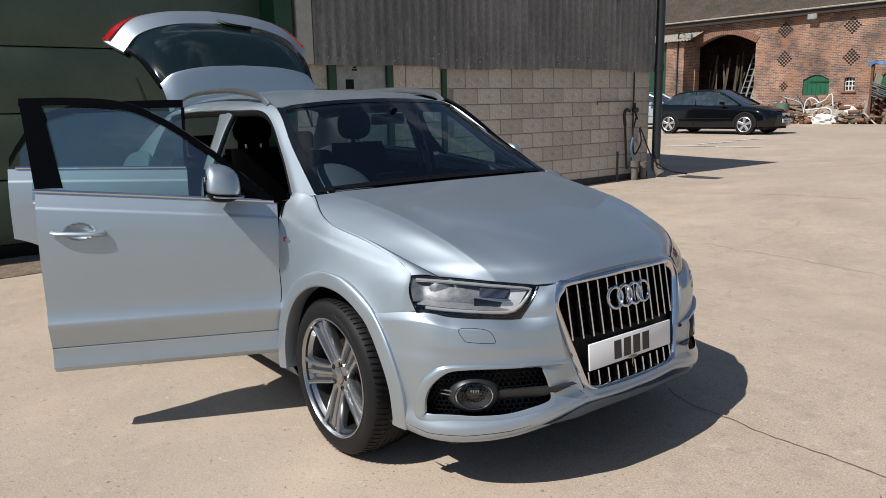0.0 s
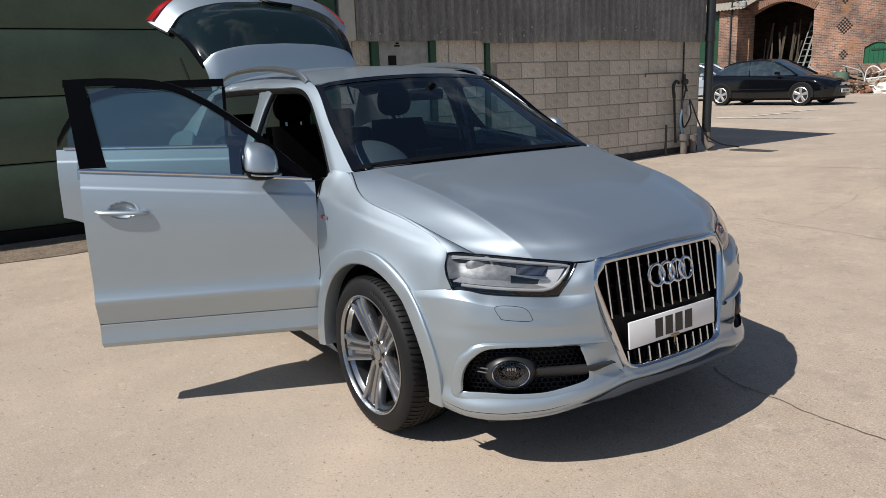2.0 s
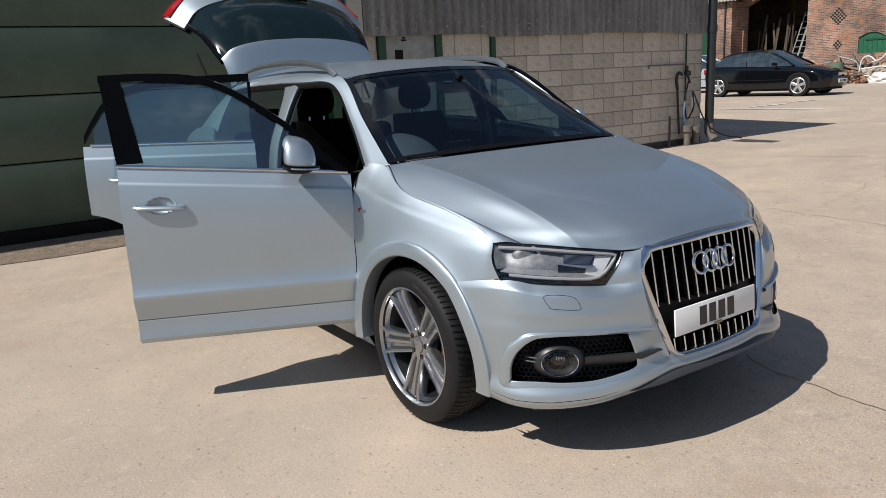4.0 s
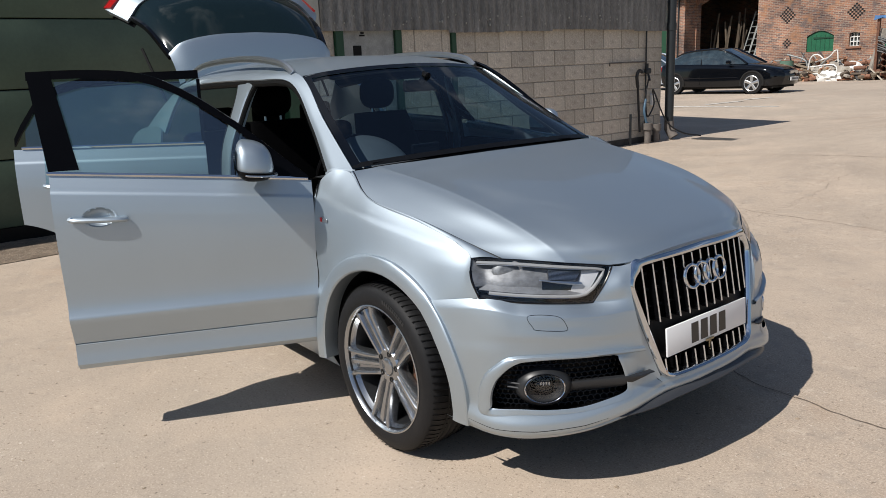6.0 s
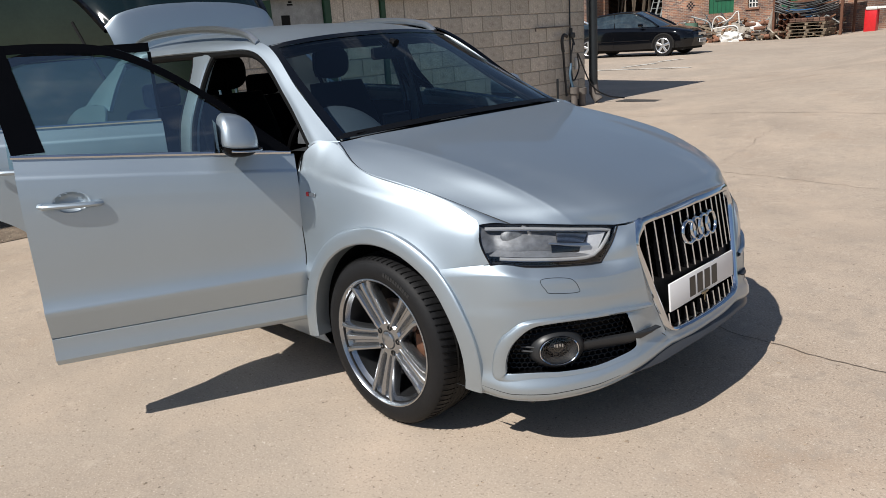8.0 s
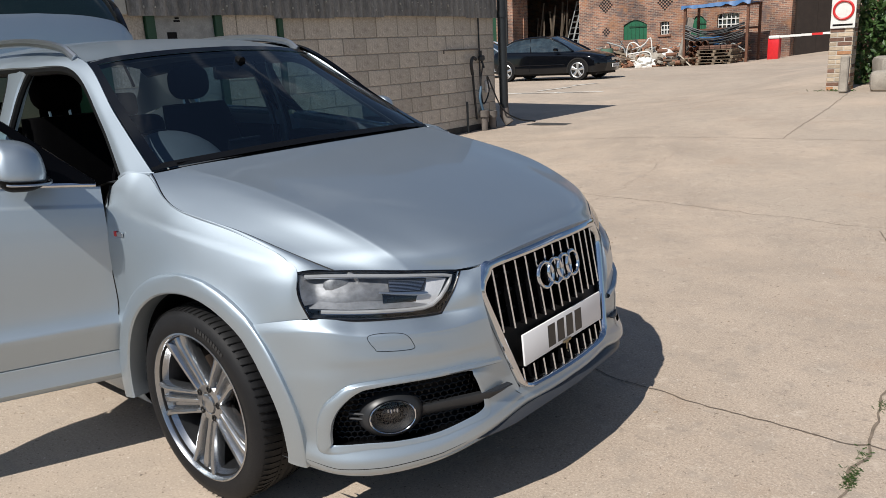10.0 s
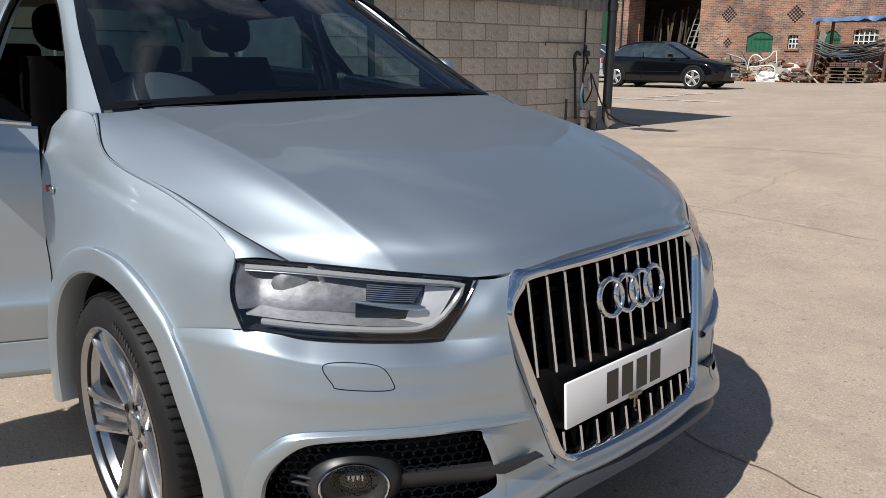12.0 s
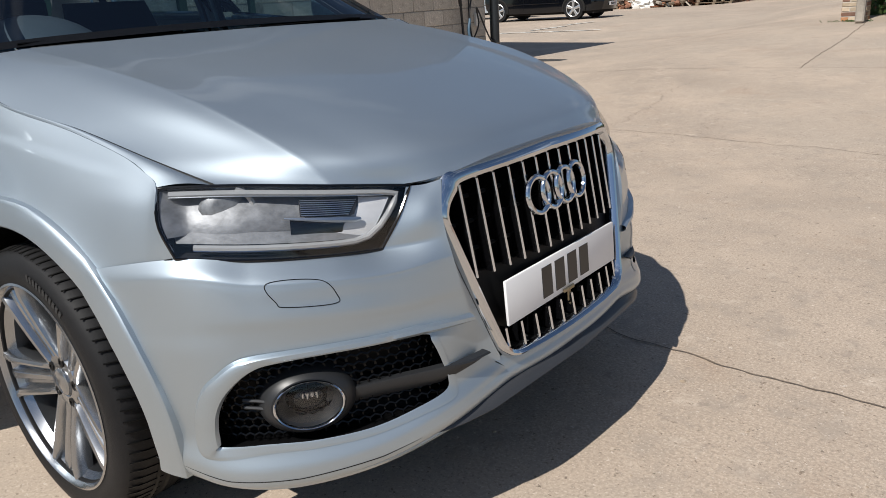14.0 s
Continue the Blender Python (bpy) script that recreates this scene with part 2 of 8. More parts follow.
M_CONCRETE = material("yard_concrete", (0.50, 0.398, 0.308), rough=0.88, second=(0.42, 0.342, 0.270), scale=0.40, vary=0.20, fine=0.30, fine_scale=110, bump=0.0009, bump_scale=100, spots=(((0.33, 0.225, 0.15), 1.1, 0.56, 0.80), ((0.34, 0.28, 0.225), 5.0, 0.52, 0.64), ((0.53, 0.44, 0.355), 8.0, 0.58, 0.74), ((0.29, 0.235, 0.19), 15.0, 0.585, 0.66), ((0.40, 0.335, 0.268), 0.16, 0.46, 0.66), ((0.54, 0.425, 0.325), 0.45, 0.50, 0.70), ((0.16, 0.115, 0.08), 42.0, 0.625, 0.66), ((0.68, 0.60, 0.51), 36.0, 0.645, 0.68), ((0.10, 0.075, 0.055), 24.0, 0.66, 0.68), ((0.27, 0.22, 0.175), 90.0, 0.56, 0.63), ((0.60, 0.51, 0.41), 120.0, 0.57, 0.64)))
M_GRAVEL = material("loose_gravel", (0.40, 0.33, 0.25), rough=0.9, piece=0.3, vary=0.35, scale=30, fine=0.3, fine_scale=80)
M_CRACK = material("crack_dirt", (0.20, 0.155, 0.115), rough=0.95, vary=0.4, scale=12)
M_BLOCK = material("concrete_block", (0.60, 0.54, 0.455), rough=0.9, piece=0.16, second=(0.50, 0.45, 0.38), scale=3, vary=0.15, fine=0.30, fine_scale=45, bump=0.004, bump_scale=60, spots=(((0.34, 0.29, 0.235), 1.3, 0.52, 0.74), ((0.30, 0.26, 0.22), 7.0, 0.57, 0.72), ((0.70, 0.65, 0.57), 11.0, 0.60, 0.72)))
M_MORTAR = material("mortar", (0.34, 0.31, 0.265), rough=0.95, vary=0.3, scale=5, fine=0.25, fine_scale=60, bump=0.003)
M_PLINTH = material("dark_plinth", (0.06, 0.055, 0.05), rough=0.85, vary=0.4, scale=4, fine=0.3, bump=0.003)
M_CORRUGATED = material("weathered_cement_sheet", (0.20, 0.195, 0.185), rough=0.92, second=(0.30, 0.29, 0.27), scale=2.0, stretch=(1, 1, 0.30), contrast=(0.40, 0.68), vary=0.22, fine=0.30, fine_scale=55, bump=0.003, bump_scale=60, spots=(((0.46, 0.45, 0.41), 26.0, 0.665, 0.70), ((0.09, 0.09, 0.085), 5.0, 0.58, 0.74)))
M_LICHEN = material("pale_lichen", (0.42, 0.41, 0.36), rough=0.95, vary=0.2)
M_SHUTTER = material("dark_green_shutter", (0.078, 0.112, 0.074), rough=0.42, vary=0.2, scale=1.2, fine=0.08, fine_scale=30)
M_GREEN = material("green_paint", (0.008, 0.055, 0.025), rough=0.5, vary=0.25, scale=3, fine=0.1)
M_BARN_GREEN = material("barn_green_paint", (0.012, 0.12, 0.055), rough=0.55, vary=0.2, scale=2, fine=0.1)
M_GALV = material("galvanised_grey", (0.30, 0.31, 0.30), rough=0.6, vary=0.3, scale=4, fine=0.15)
M_PIPE = material("dark_grey_pipe", (0.014, 0.018, 0.021), rough=0.5, vary=0.25, scale=5)
M_CLAY = material("clay_grey_pipe", (0.15, 0.13, 0.115), rough=0.8, vary=0.3, scale=8)
M_BRICK = material("old_red_brick", (0.28, 0.16, 0.11), rough=0.9, piece=0.45, second=(0.15, 0.075, 0.055), scale=0.9, vary=0.35, fine=0.3, fine_scale=14, bump=0.006, bump_scale=30)
M_SLATE = material("roof_tiles", (0.085, 0.072, 0.062), rough=0.9, second=(0.12, 0.09, 0.07), scale=1.2, vary=0.3, fine=0.3, fine_scale=12)
M_WHITE = material("white_paint", (0.75, 0.74, 0.70), rough=0.5, vary=0.12, scale=6, fine=0.08)
M_WOOD = material("weathered_timber", (0.25, 0.19, 0.13), rough=0.85, vary=0.35, scale=4, fine=0.3, fine_scale=25, piece=0.4)
M_DARKWOOD = material("dark_brown_boards", (0.035, 0.024, 0.019), rough=0.7, vary=0.3, scale=2, fine=0.2)
M_OLDWOOD = material("old_dark_timber", (0.10, 0.075, 0.05), rough=0.85, vary=0.35, scale=4, piece=0.4)
# near-black: the shade of hollows and gaps is put into this colour
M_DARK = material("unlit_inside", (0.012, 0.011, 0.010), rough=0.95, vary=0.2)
M_RED_POST = material("red_enamel", (0.62, 0.02, 0.025), rough=0.35, vary=0.12, scale=5)
M_BLUE = material("blue_tarpaulin", (0.03, 0.12, 0.29), rough=0.45, vary=0.25, scale=6)
M_RUSTY = material("rusty_steel", (0.16, 0.07, 0.04), rough=0.85, vary=0.4, scale=6, fine=0.2)
M_HOSE = material("black_hose", (0.008, 0.008, 0.009), rough=0.5, vary=0.2)
M_TERRACOTTA = material("terracotta", (0.27, 0.13, 0.08), rough=0.85, vary=0.35, scale=8, piece=0.35)
M_LEAF = material("ivy_leaf", (0.055, 0.115, 0.025), rough=0.5, vary=0.35, scale=3, piece=0.2)
M_STONE = material("pale_stone", (0.36, 0.32, 0.27), rough=0.9, vary=0.25, scale=4, fine=0.2, bump=0.004)
M_BARREL = material("green_drum", (0.10, 0.18, 0.13), rough=0.55, vary=0.25, scale=4)
M_BLACK_PAINT = material("black_car_paint", (0.003, 0.0035, 0.005), rough=0.08, spec=0.35, coat=0.30, vary=0.1)
M_WHEEL_SILVER = material("bright_alloy", (0.62, 0.63, 0.64), rough=0.3, metal=0.8, vary=0.08)
# teal base and mottling put a reflected sky into the glass colour
M_COUPE_GLASS = material("coupe_glass", (0.03, 0.045, 0.052), rough=0.04, coat=1.0, spec=0.8, vary=0.6, scale=3)
M_SIGN_RED = material("sign_red", (0.6, 0.03, 0.03), rough=0.4, vary=0.05)

# ---- yard ----
def brick_surface(name, scale_x=0.235, row=0.078):
    m = material(name, (0.25, 0.10, 0.06), rough=0.9, bump=0.006, bump_scale=25)
    n, l = m.node_tree.nodes, m.node_tree.links
    b = n["Principled BSDF"]
    co = n.new("ShaderNodeTexCoord")
    sep = n.new("ShaderNodeSeparateXYZ")
    com = n.new("ShaderNodeCombineXYZ")
    add = n.new("ShaderNodeMath")
    bt = n.new("ShaderNodeTexBrick")
    bt.inputs["Scale"].default_value = 1.0
    bt.inputs["Brick Width"].default_value, bt.inputs["Row Height"].default_value = scale_x, row
    bt.inputs["Mortar Size"].default_value = 0.009
    bt.inputs["Color1"].default_value = (0.34, 0.165, 0.105, 1)
    bt.inputs["Color2"].default_value = (0.125, 0.080, 0.072, 1)
    bt.inputs["Mortar"].default_value = (0.34, 0.29, 0.235, 1)
    l.new(co.outputs["Object"], sep.inputs[0])
    l.new(sep.outputs[0], add.inputs[0])
    l.new(sep.outputs[1], add.inputs[1])
    l.new(add.outputs[0], com.inputs[0])
    l.new(sep.outputs[2], com.inputs[1])
    l.new(com.outputs[0], bt.inputs["Vector"])
    no = n.new("ShaderNodeTexNoise")
    no.inputs["Scale"].default_value, no.inputs["Detail"].default_value = 0.7, 8
    l.new(co.outputs["Object"], no.inputs["Vector"])
    rp = n.new("ShaderNodeValToRGB")
    rp.color_ramp.elements[0].position, rp.color_ramp.elements[1].position = 0.35, 0.68
    rp.color_ramp.elements[0].color, rp.color_ramp.elements[1].color = (0.50, 0.50, 0.52, 1), (1.35, 1.28, 1.20, 1)
    l.new(no.outputs["Fac"], rp.inputs[0])
    mx = n.new("ShaderNodeMixRGB")
    mx.blend_type = "MULTIPLY"
    mx.inputs[0].default_value = 1
    l.new(bt.outputs["Color"], mx.inputs[1])
    l.new(rp.outputs[0], mx.inputs[2])
    last = mx.outputs[0]
    for sc, lo, hi, tint in ((1.6, 0.55, 0.72, (0.34, 0.16, 0.075, 1)), (2.3, 0.56, 0.70, (0.10, 0.085, 0.085, 1)), (9.0, 0.60, 0.72, (0.33, 0.27, 0.21, 1))):
        n2 = n.new("ShaderNodeTexNoise")
        n2.inputs["Scale"].default_value, n2.inputs["Detail"].default_value = sc, 7
        l.new(co.outputs["Object"], n2.inputs["Vector"])
        r2 = n.new("ShaderNodeValToRGB")
        r2.color_ramp.elements[0].position, r2.color_ramp.elements[1].position = lo, hi
        r2.color_ramp.elements[1].color = (0.7, 0.7, 0.7, 1)
        l.new(n2.outputs["Fac"], r2.inputs[0])
        m2 = n.new("ShaderNodeMixRGB")
        l.new(r2.outputs[0], m2.inputs[0])
        l.new(last, m2.inputs[1])
        m2.inputs[2].default_value = tint
        last = m2.outputs[0]
    l.new(last, b.inputs["Base Color"])
    return m


M_BRICKWALL = brick_surface("old_brickwork")


def make_ground():
    bm = bmesh.new()
    near_x, near_y = np.arange(-16, 10.01, 0.5), np.arange(-10, 46.01, 0.5)
    xs = np.concatenate([[-600, -200, -80, -40, -28, -20], near_x, [14, 24, 45, 100, 300, 600]])
    ys = np.concatenate([[-600, -200, -80, -40, -20, -14], near_y, [55, 80, 150, 300, 600]])
    add_grid(bm, [[(x, y, ground_z(x, y)) for x in xs] for y in ys])
    return tagged(part("ground", bm, M_CONCRETE, None, smooth=80), "worn tan concrete yard with stains and cracks", "ground", kind="structure")


ground = make_ground()


def ribbon(name, pts, width, seed, material_=None, lift=0.004, wobble=0.03, label=""):
    """A thin uneven line lying on the ground."""
    rnd = random.Random(seed)
    p = even(pts, max(24, int(len(pts) * 22)))
    bm = bmesh.new()
    prev = None
    for i, q in enumerate(p):
        d = p[min(i + 1, len(p) - 1)] - p[max(i - 1, 0)]
        d = d / (np.hypot(*d[:2]) + 1e-9)
        off = wobble * 1.6 * (noise.noise((q[0] * 4, q[1] * 4, seed)) + 0.5 * noise.noise((q[0] * 13, q[1] * 13, seed)))
        w = width * (0.55 + 0.6 * abs(noise.noise((q[0] * 9, q[1] * 9, seed + 9.5)))) * rnd.uniform(0.7, 1.2)
        c = (q[0] - d[1] * off, q[1] + d[0] * off)
        a = (c[0] - d[1] * w, c[1] + d[0] * w)
        b = (c[0] + d[1] * w, c[1] - d[0] * w)
        row = [bm.verts.new((x, y, ground_z(x, y) + lift)) for x, y in (a, b)]
        if prev:
            bm.faces.new((prev[0], prev[1], row[1], row[0]))
        prev = row
    return part(name, bm, material_ or M_CRACK, ground, label)


ribbon("crack", [(0.50, 0.80), (0.62, 0.735), (0.79, 0.705), (0.89, 0.705), (1.02, 0.69), (1.14, 0.68), (1.28, 0.675), (1.44, 0.67), (1.66, 0.67), (1.74, 0.69)], 0.0045, 1, wobble=0.016)
ribbon("crack", [(1.74, 0.69), (2.4, 0.62), (3.2, 0.66)], 0.0035, 2)
ribbon("crack", [(1.82, -1.2), (1.74, -0.19), (1.725, 0.35), (1.73, 0.67), (1.715, 1.0), (1.60, 2.6), (1.2, 4.0)], 0.007, 3, wobble=0.022, label="earth-filled slab joint")
ribbon("crack", [(-1.6, 4.35), (-0.6, 4.28), (0.47, 4.15), (1.6, 4.05), (2.8, 4.0)], 0.0032, 4)
ribbon("crack", [(-5.4, 7.1), (-2.8, 7.36), (-1.0, 7.48), (0.6, 7.6), (5, 8.0)], 0.006, 5, wobble=0.008, label="dark slab joint")
ribbon("crack", [(-1.2, 4.0), (-1.21, 5.1), (-1.33, 6.28), (-1.25, 6.7)], 0.0022, 6, wobble=0.06)
ribbon("crack", [(-0.46, 7.5), (-0.51, 9.4), (-0.57, 10.7), (-0.7, 12.3)], 0.006, 7, wobble=0.02, label="slab joint beside the brick pillar")
ribbon("crack", [(-0.3, 4.3), (-0.5, 4.9), (-0.45, 5.3)], 0.002, 8, wobble=0.08)


M_LINE = material("worn_line_paint", (0.74, 0.70, 0.63), rough=0.8, vary=0.4, scale=6, fine=0.3, fine_scale=30)


def painted_lines():
    for k, (x0, y0, x1, y1) in enumerate([(-10.21, 15.81, -7.31, 16.15), (-9.5, 16.34, -8.93, 17.28), (-9.06, 17.57, -8.59, 18.23)]):
        ribbon("painted_line", [(x0, y0), ((x0 + x1) / 2, (y0 + y1) / 2), (x1, y1)], 0.10, 20 + k, M_LINE, lift=0.012, wobble=0.005, label="worn white parking bay line")


painted_lines()


def gravel_strip():
    """Loose stones along the foot of the shutter."""
    rnd = random.Random(5)
    bm = bmesh.new()
    for _ in range(5200):
        x, y = rnd.uniform(-6.0, -5.08), rnd.uniform(-6.5, 1.2)
        r = rnd.uniform(0.004, 0.014)
        c = Vector((x, y, ground_z(x, y) + r * 0.3))
        top = bm.verts.new(c + Vector((rnd.uniform(-r, r) * 0.3, rnd.uniform(-r, r) * 0.3, r)))
        ring = [bm.verts.new(c + Vector((r * rnd.uniform(0.7, 1.3) * math.cos(a), r * rnd.uniform(0.7, 1.3) * math.sin(a), -r * 0.2))) for a in (0, 1.25, 2.5, 3.8, 5.0)]
        for i in range(5):
            bm.faces.new((ring[i], ring[(i + 1) % 5], top))
    return tagged(part("gravel", bm, M_GRAVEL, None, smooth=0), "loose tan gravel along the foot of the shutter", "gravel", kind="stuff")


gravel_strip()


M_BED = material("packed_earth", (0.26, 0.20, 0.145), rough=0.95, second=(0.17, 0.125, 0.09), scale=6, vary=0.3, fine=0.5, fine_scale=70, bump=0.008, bump_scale=60)


def gravel_bed():
    bm = bmesh.new()
    rnd = random.Random(8)
    g = []
    for y in np.linspace(-7, 1.6, 60):
        edge = -5.02 + 0.10 * noise.noise((0, y * 1.7, 0)) - 0.06 * y * 0
        g.append([(x, y, ground_z(x, y) + 0.006 + 0.012 * (1 - f) * max(0, noise.noise((x * 9, y * 9, 3)) + 0.4)) for f, x in ((0, -6.0), (0.1, -5.8), (0.4, -5.5), (0.7, -5.25), (1.0, edge))])
    add_grid(bm, g)
    return tagged(part("gravel_bed", bm, M_BED, None), "strip of packed earth and gravel before the shutter", "gravel", kind="structure")


gravel_bed()


def grit():
    """Scattered crumbs, chips and dry leaf bits on the concrete."""
    rnd = random.Random(21)
    bm = bmesh.new()
    for _ in range(900):
        x, y = rnd.uniform(-4.5, 4.5), rnd.uniform(-3.2, 5.0)
        r = rnd.choice((0.0025, 0.003, 0.004, 0.006)) * rnd.uniform(0.7, 1.4)
        c = Vector((x, y, ground_z(x, y)))
        top = bm.verts.new(c + Vector((0, 0, r * rnd.uniform(0.4, 0.9))))
        a0, n_ = rnd.uniform(0, 6), rnd.choice((4, 5))
        ring_ = [bm.verts.new(c + Vector((r * rnd.uniform(0.6, 1.6) * math.cos(a0 + 6.283 * i / n_), r * rnd.uniform(0.6, 1.6) * math.sin(a0 + 6.283 * i / n_), 0.0005))) for i in range(n_)]
        for i in range(n_):
            bm.faces.new((ring_[i], ring_[(i + 1) % n_], top))
    return tagged(part("grit", bm, material("stone_grit", (0.36, 0.28, 0.20), rough=0.9, vary=0.6, scale=1.5), None, smooth=0), "scattered grit and stone chips on the concrete", "grit", kind="stuff")


grit()

# ---- shed ----
WALL_X, WALL_END = -5.75, 9.0
EAVES = 5.0


def shed_shell():
    bm = box((-17, -14, 0), (-16.7, WALL_END - 0.25, EAVES))
    tagged(part("wall_west", bm, M_CORRUGATED, None), "grey sheeted back wall of the shed", "wall", kind="structure")
    bm = box((-16.7, -14.3, 0), (-5.9, -14, EAVES))
    tagged(part("wall_south", bm, M_CORRUGATED, None), "grey sheeted end wall of the shed", "wall", kind="structure")
    bm = box((-16.7, WALL_END - 0.25, 0), (WALL_X - 0.22, WALL_END - 0.02, EAVES))
    tagged(part("wall_north", bm, M_CORRUGATED, None), "grey sheeted gable wall of the shed", "wall", kind="structure")
    bm = bmesh.new()
    for a, b in (((-17.3, EAVES - 0.05), (-11.3, EAVES + 0.9)), ((-11.3, EAVES + 0.9), (-5.62, EAVES - 0.05))):
        q = [(a[0], -14.5, a[1]), (b[0], -14.5, b[1]), (b[0], WALL_END + 0.1, b[1]), (a[0], WALL_END + 0.1, a[1])]
        lo = [bm.verts.new(p) for p in q]
        hi = [bm.verts.new((p[0], p[1], p[2] + 0.06)) for p in q]
        bm.faces.new(lo[::-1]), bm.faces.new(hi)
        for i in range(4):
            bm.faces.new((lo[i], lo[(i + 1) % 4], hi[(i + 1) % 4], hi[i]))
    tagged(part("roof", bm, M_CORRUGATED, None, smooth=0), "shallow grey sheeted shed roof", "roof", kind="structure")


shed_shell()

PITCH, COURSE0 = 0.23, 1.70
block_wall = tagged(part("wall_east", box((WALL_X - 0.2, 1.92, 0), (WALL_X - 0.012, 2.42, 2.2)), M_MORTAR, None),
                    "grey concrete block wall with recessed joints", "wall", kind="structure")
for lo, hi in (((WALL_X - 0.2, 3.40, 0), (WALL_X - 0.012, WALL_END, 2.2)), ((WALL_X - 0.2, 2.42, 2.14), (WALL_X - 0.012, 3.40, 2.2))):
    part("mortar_bed", box(lo, hi), M_MORTAR, block_wall)
tagged(part("plinth", box((WALL_X - 0.02, 3.40, 0), (WALL_X + 0.012, WALL_END - 0.01, 0.20)), M_PLINTH, None), "dark plinth at the foot of the block wall", "plinth", kind="structure")


def corrugated_face():
    """Weathered sheets over the block wall, each lapping the next."""
    rnd = random.Random(12)
    y = 2.20
    first = None
    while y < WALL_END - 0.1:
        y1 = min(y + 1.02, WALL_END + 0.02)
        bm = bmesh.new()
        n = max(2, int((y1 - y) / 0.018))
        dz, dx = rnd.uniform(-0.025, 0.03), rnd.uniform(0, 0.012)
        rows = []
        for z in np.linspace(1.99 + dz, EAVES, 10):
            rows.append([(WALL_X + 0.055 + dx + 0.027 * math.cos(2 * math.pi * yy / 0.146), yy, z) for yy in np.linspace(y, y1, n)])
        add_grid(bm, rows)
        thicken(bm, 0.007)
        ob = part("sheet", bm, M_CORRUGATED, first, smooth=60)
        if first is None:
            first = tagged(ob, "weathered dark grey corrugated cement cladding sheets", "cladding", kind="structure")
            first.name = "cladding"
        y = y1 - 0.03
    # ragged hooks and chips of lichen along the lower edge
    bm = bmesh.new()
    for _ in range(60):
        yy, zz = rnd.uniform(2.3, WALL_END), rnd.choice((2.05, 2.12, 3.4)) + rnd.uniform(0, 0.1)
        add_box(bm, (WALL_X + 0.075, yy, zz), (WALL_X + 0.098, yy + rnd.uniform(0.01, 0.02), zz + rnd.uniform(0.015, 0.03)), 0.004)
    part("fixing_bolts", bm, M_LICHEN, first)


corrugated_face()
tagged(part("corner_board", box((WALL_X - 0.1, 1.98, 2.0), (WALL_X + 0.10, 2.19, EAVES), 0.01), M_LICHEN, None), "pale grey flashing board beside the shutter", "trim", kind="structure")
tagged(part("shutter_post", box((WALL_X - 0.35, 1.70, 0), (WALL_X + 0.09, 1.93, EAVES), 0.008), M_GREEN, None), "dark green steel post beside the shutter", "post", kind="structure")
tagged(part("wall_stanchion", box((WALL_X - 0.05, 4.24, 0), (WALL_X + 0.03, 4.32, 2.02), 0.004), M_GREEN, None), "slim green steel stanchion in the block wall", "post", kind="structure")


def shed_door():
    d = thing("door_1", "grey metal door in a green frame", "door", kind="structure")
    for y0, y1 in ((2.42, 2.53), (3.30, 3.40)):
        part("jamb", box((WALL_X - 0.2, y0, 0), (WALL_X + 0.045, y1, 2.14), 0.006), M_GREEN, d)
    part("leaf", box((WALL_X - 0.06, 2.53, 0.02), (WALL_X + 0.0, 3.30, 2.11), 0.004), M_GALV, d)
    bm = bmesh.new()
    add_box(bm, (WALL_X, 2.78, 1.93), (WALL_X + 0.003, 2.86, 1.95))
    add_box(bm, (WALL_X, 2.80, 1.96), (WALL_X + 0.003, 2.85, 1.98))
    add_box(bm, (WALL_X, 2.68, 1.70), (WALL_X + 0.003, 2.80, 1.82), 0.0)
    part("sticker", bm, M_BLACK, d)


shed_door()


def shutter():
    s = thing("shutter_door", "dark green sectional door with wide smooth panels", "garage door", kind="structure")
    z = 0.14
    while z < 4.6:
        bm = box((-6.10, -6.4, z + 0.004), (-6.045, 1.70, z + 0.662), 0.012, seg=2)
        part("panel", bm, M_SHUTTER, s)
        z += 0.668
    part("bottom_seal", box((-6.09, -6.4, 0.0), (-6.05, 1.70, 0.145), 0.01), M_SEAL, s)
    # near-black sheet behind the panels, coloured as the shade in their joints
    part("track", box((-6.16, -6.4, 0), (-6.11, 1.70, 4.8)), M_DARK, s)


shutter()
tagged(part("wall_over_shutter", box((-6.2, -14.0, 4.75), (WALL_X, 1.98, EAVES)), M_CORRUGATED, None), "grey sheeting over the shutter", "wall", kind="structure")
tagged(part("wall_beside_shutter", box((-6.2, -14.0, 0), (WALL_X, -6.4, 4.75)), M_BLOCK, None), "block wall beyond the shutter", "wall", kind="structure")


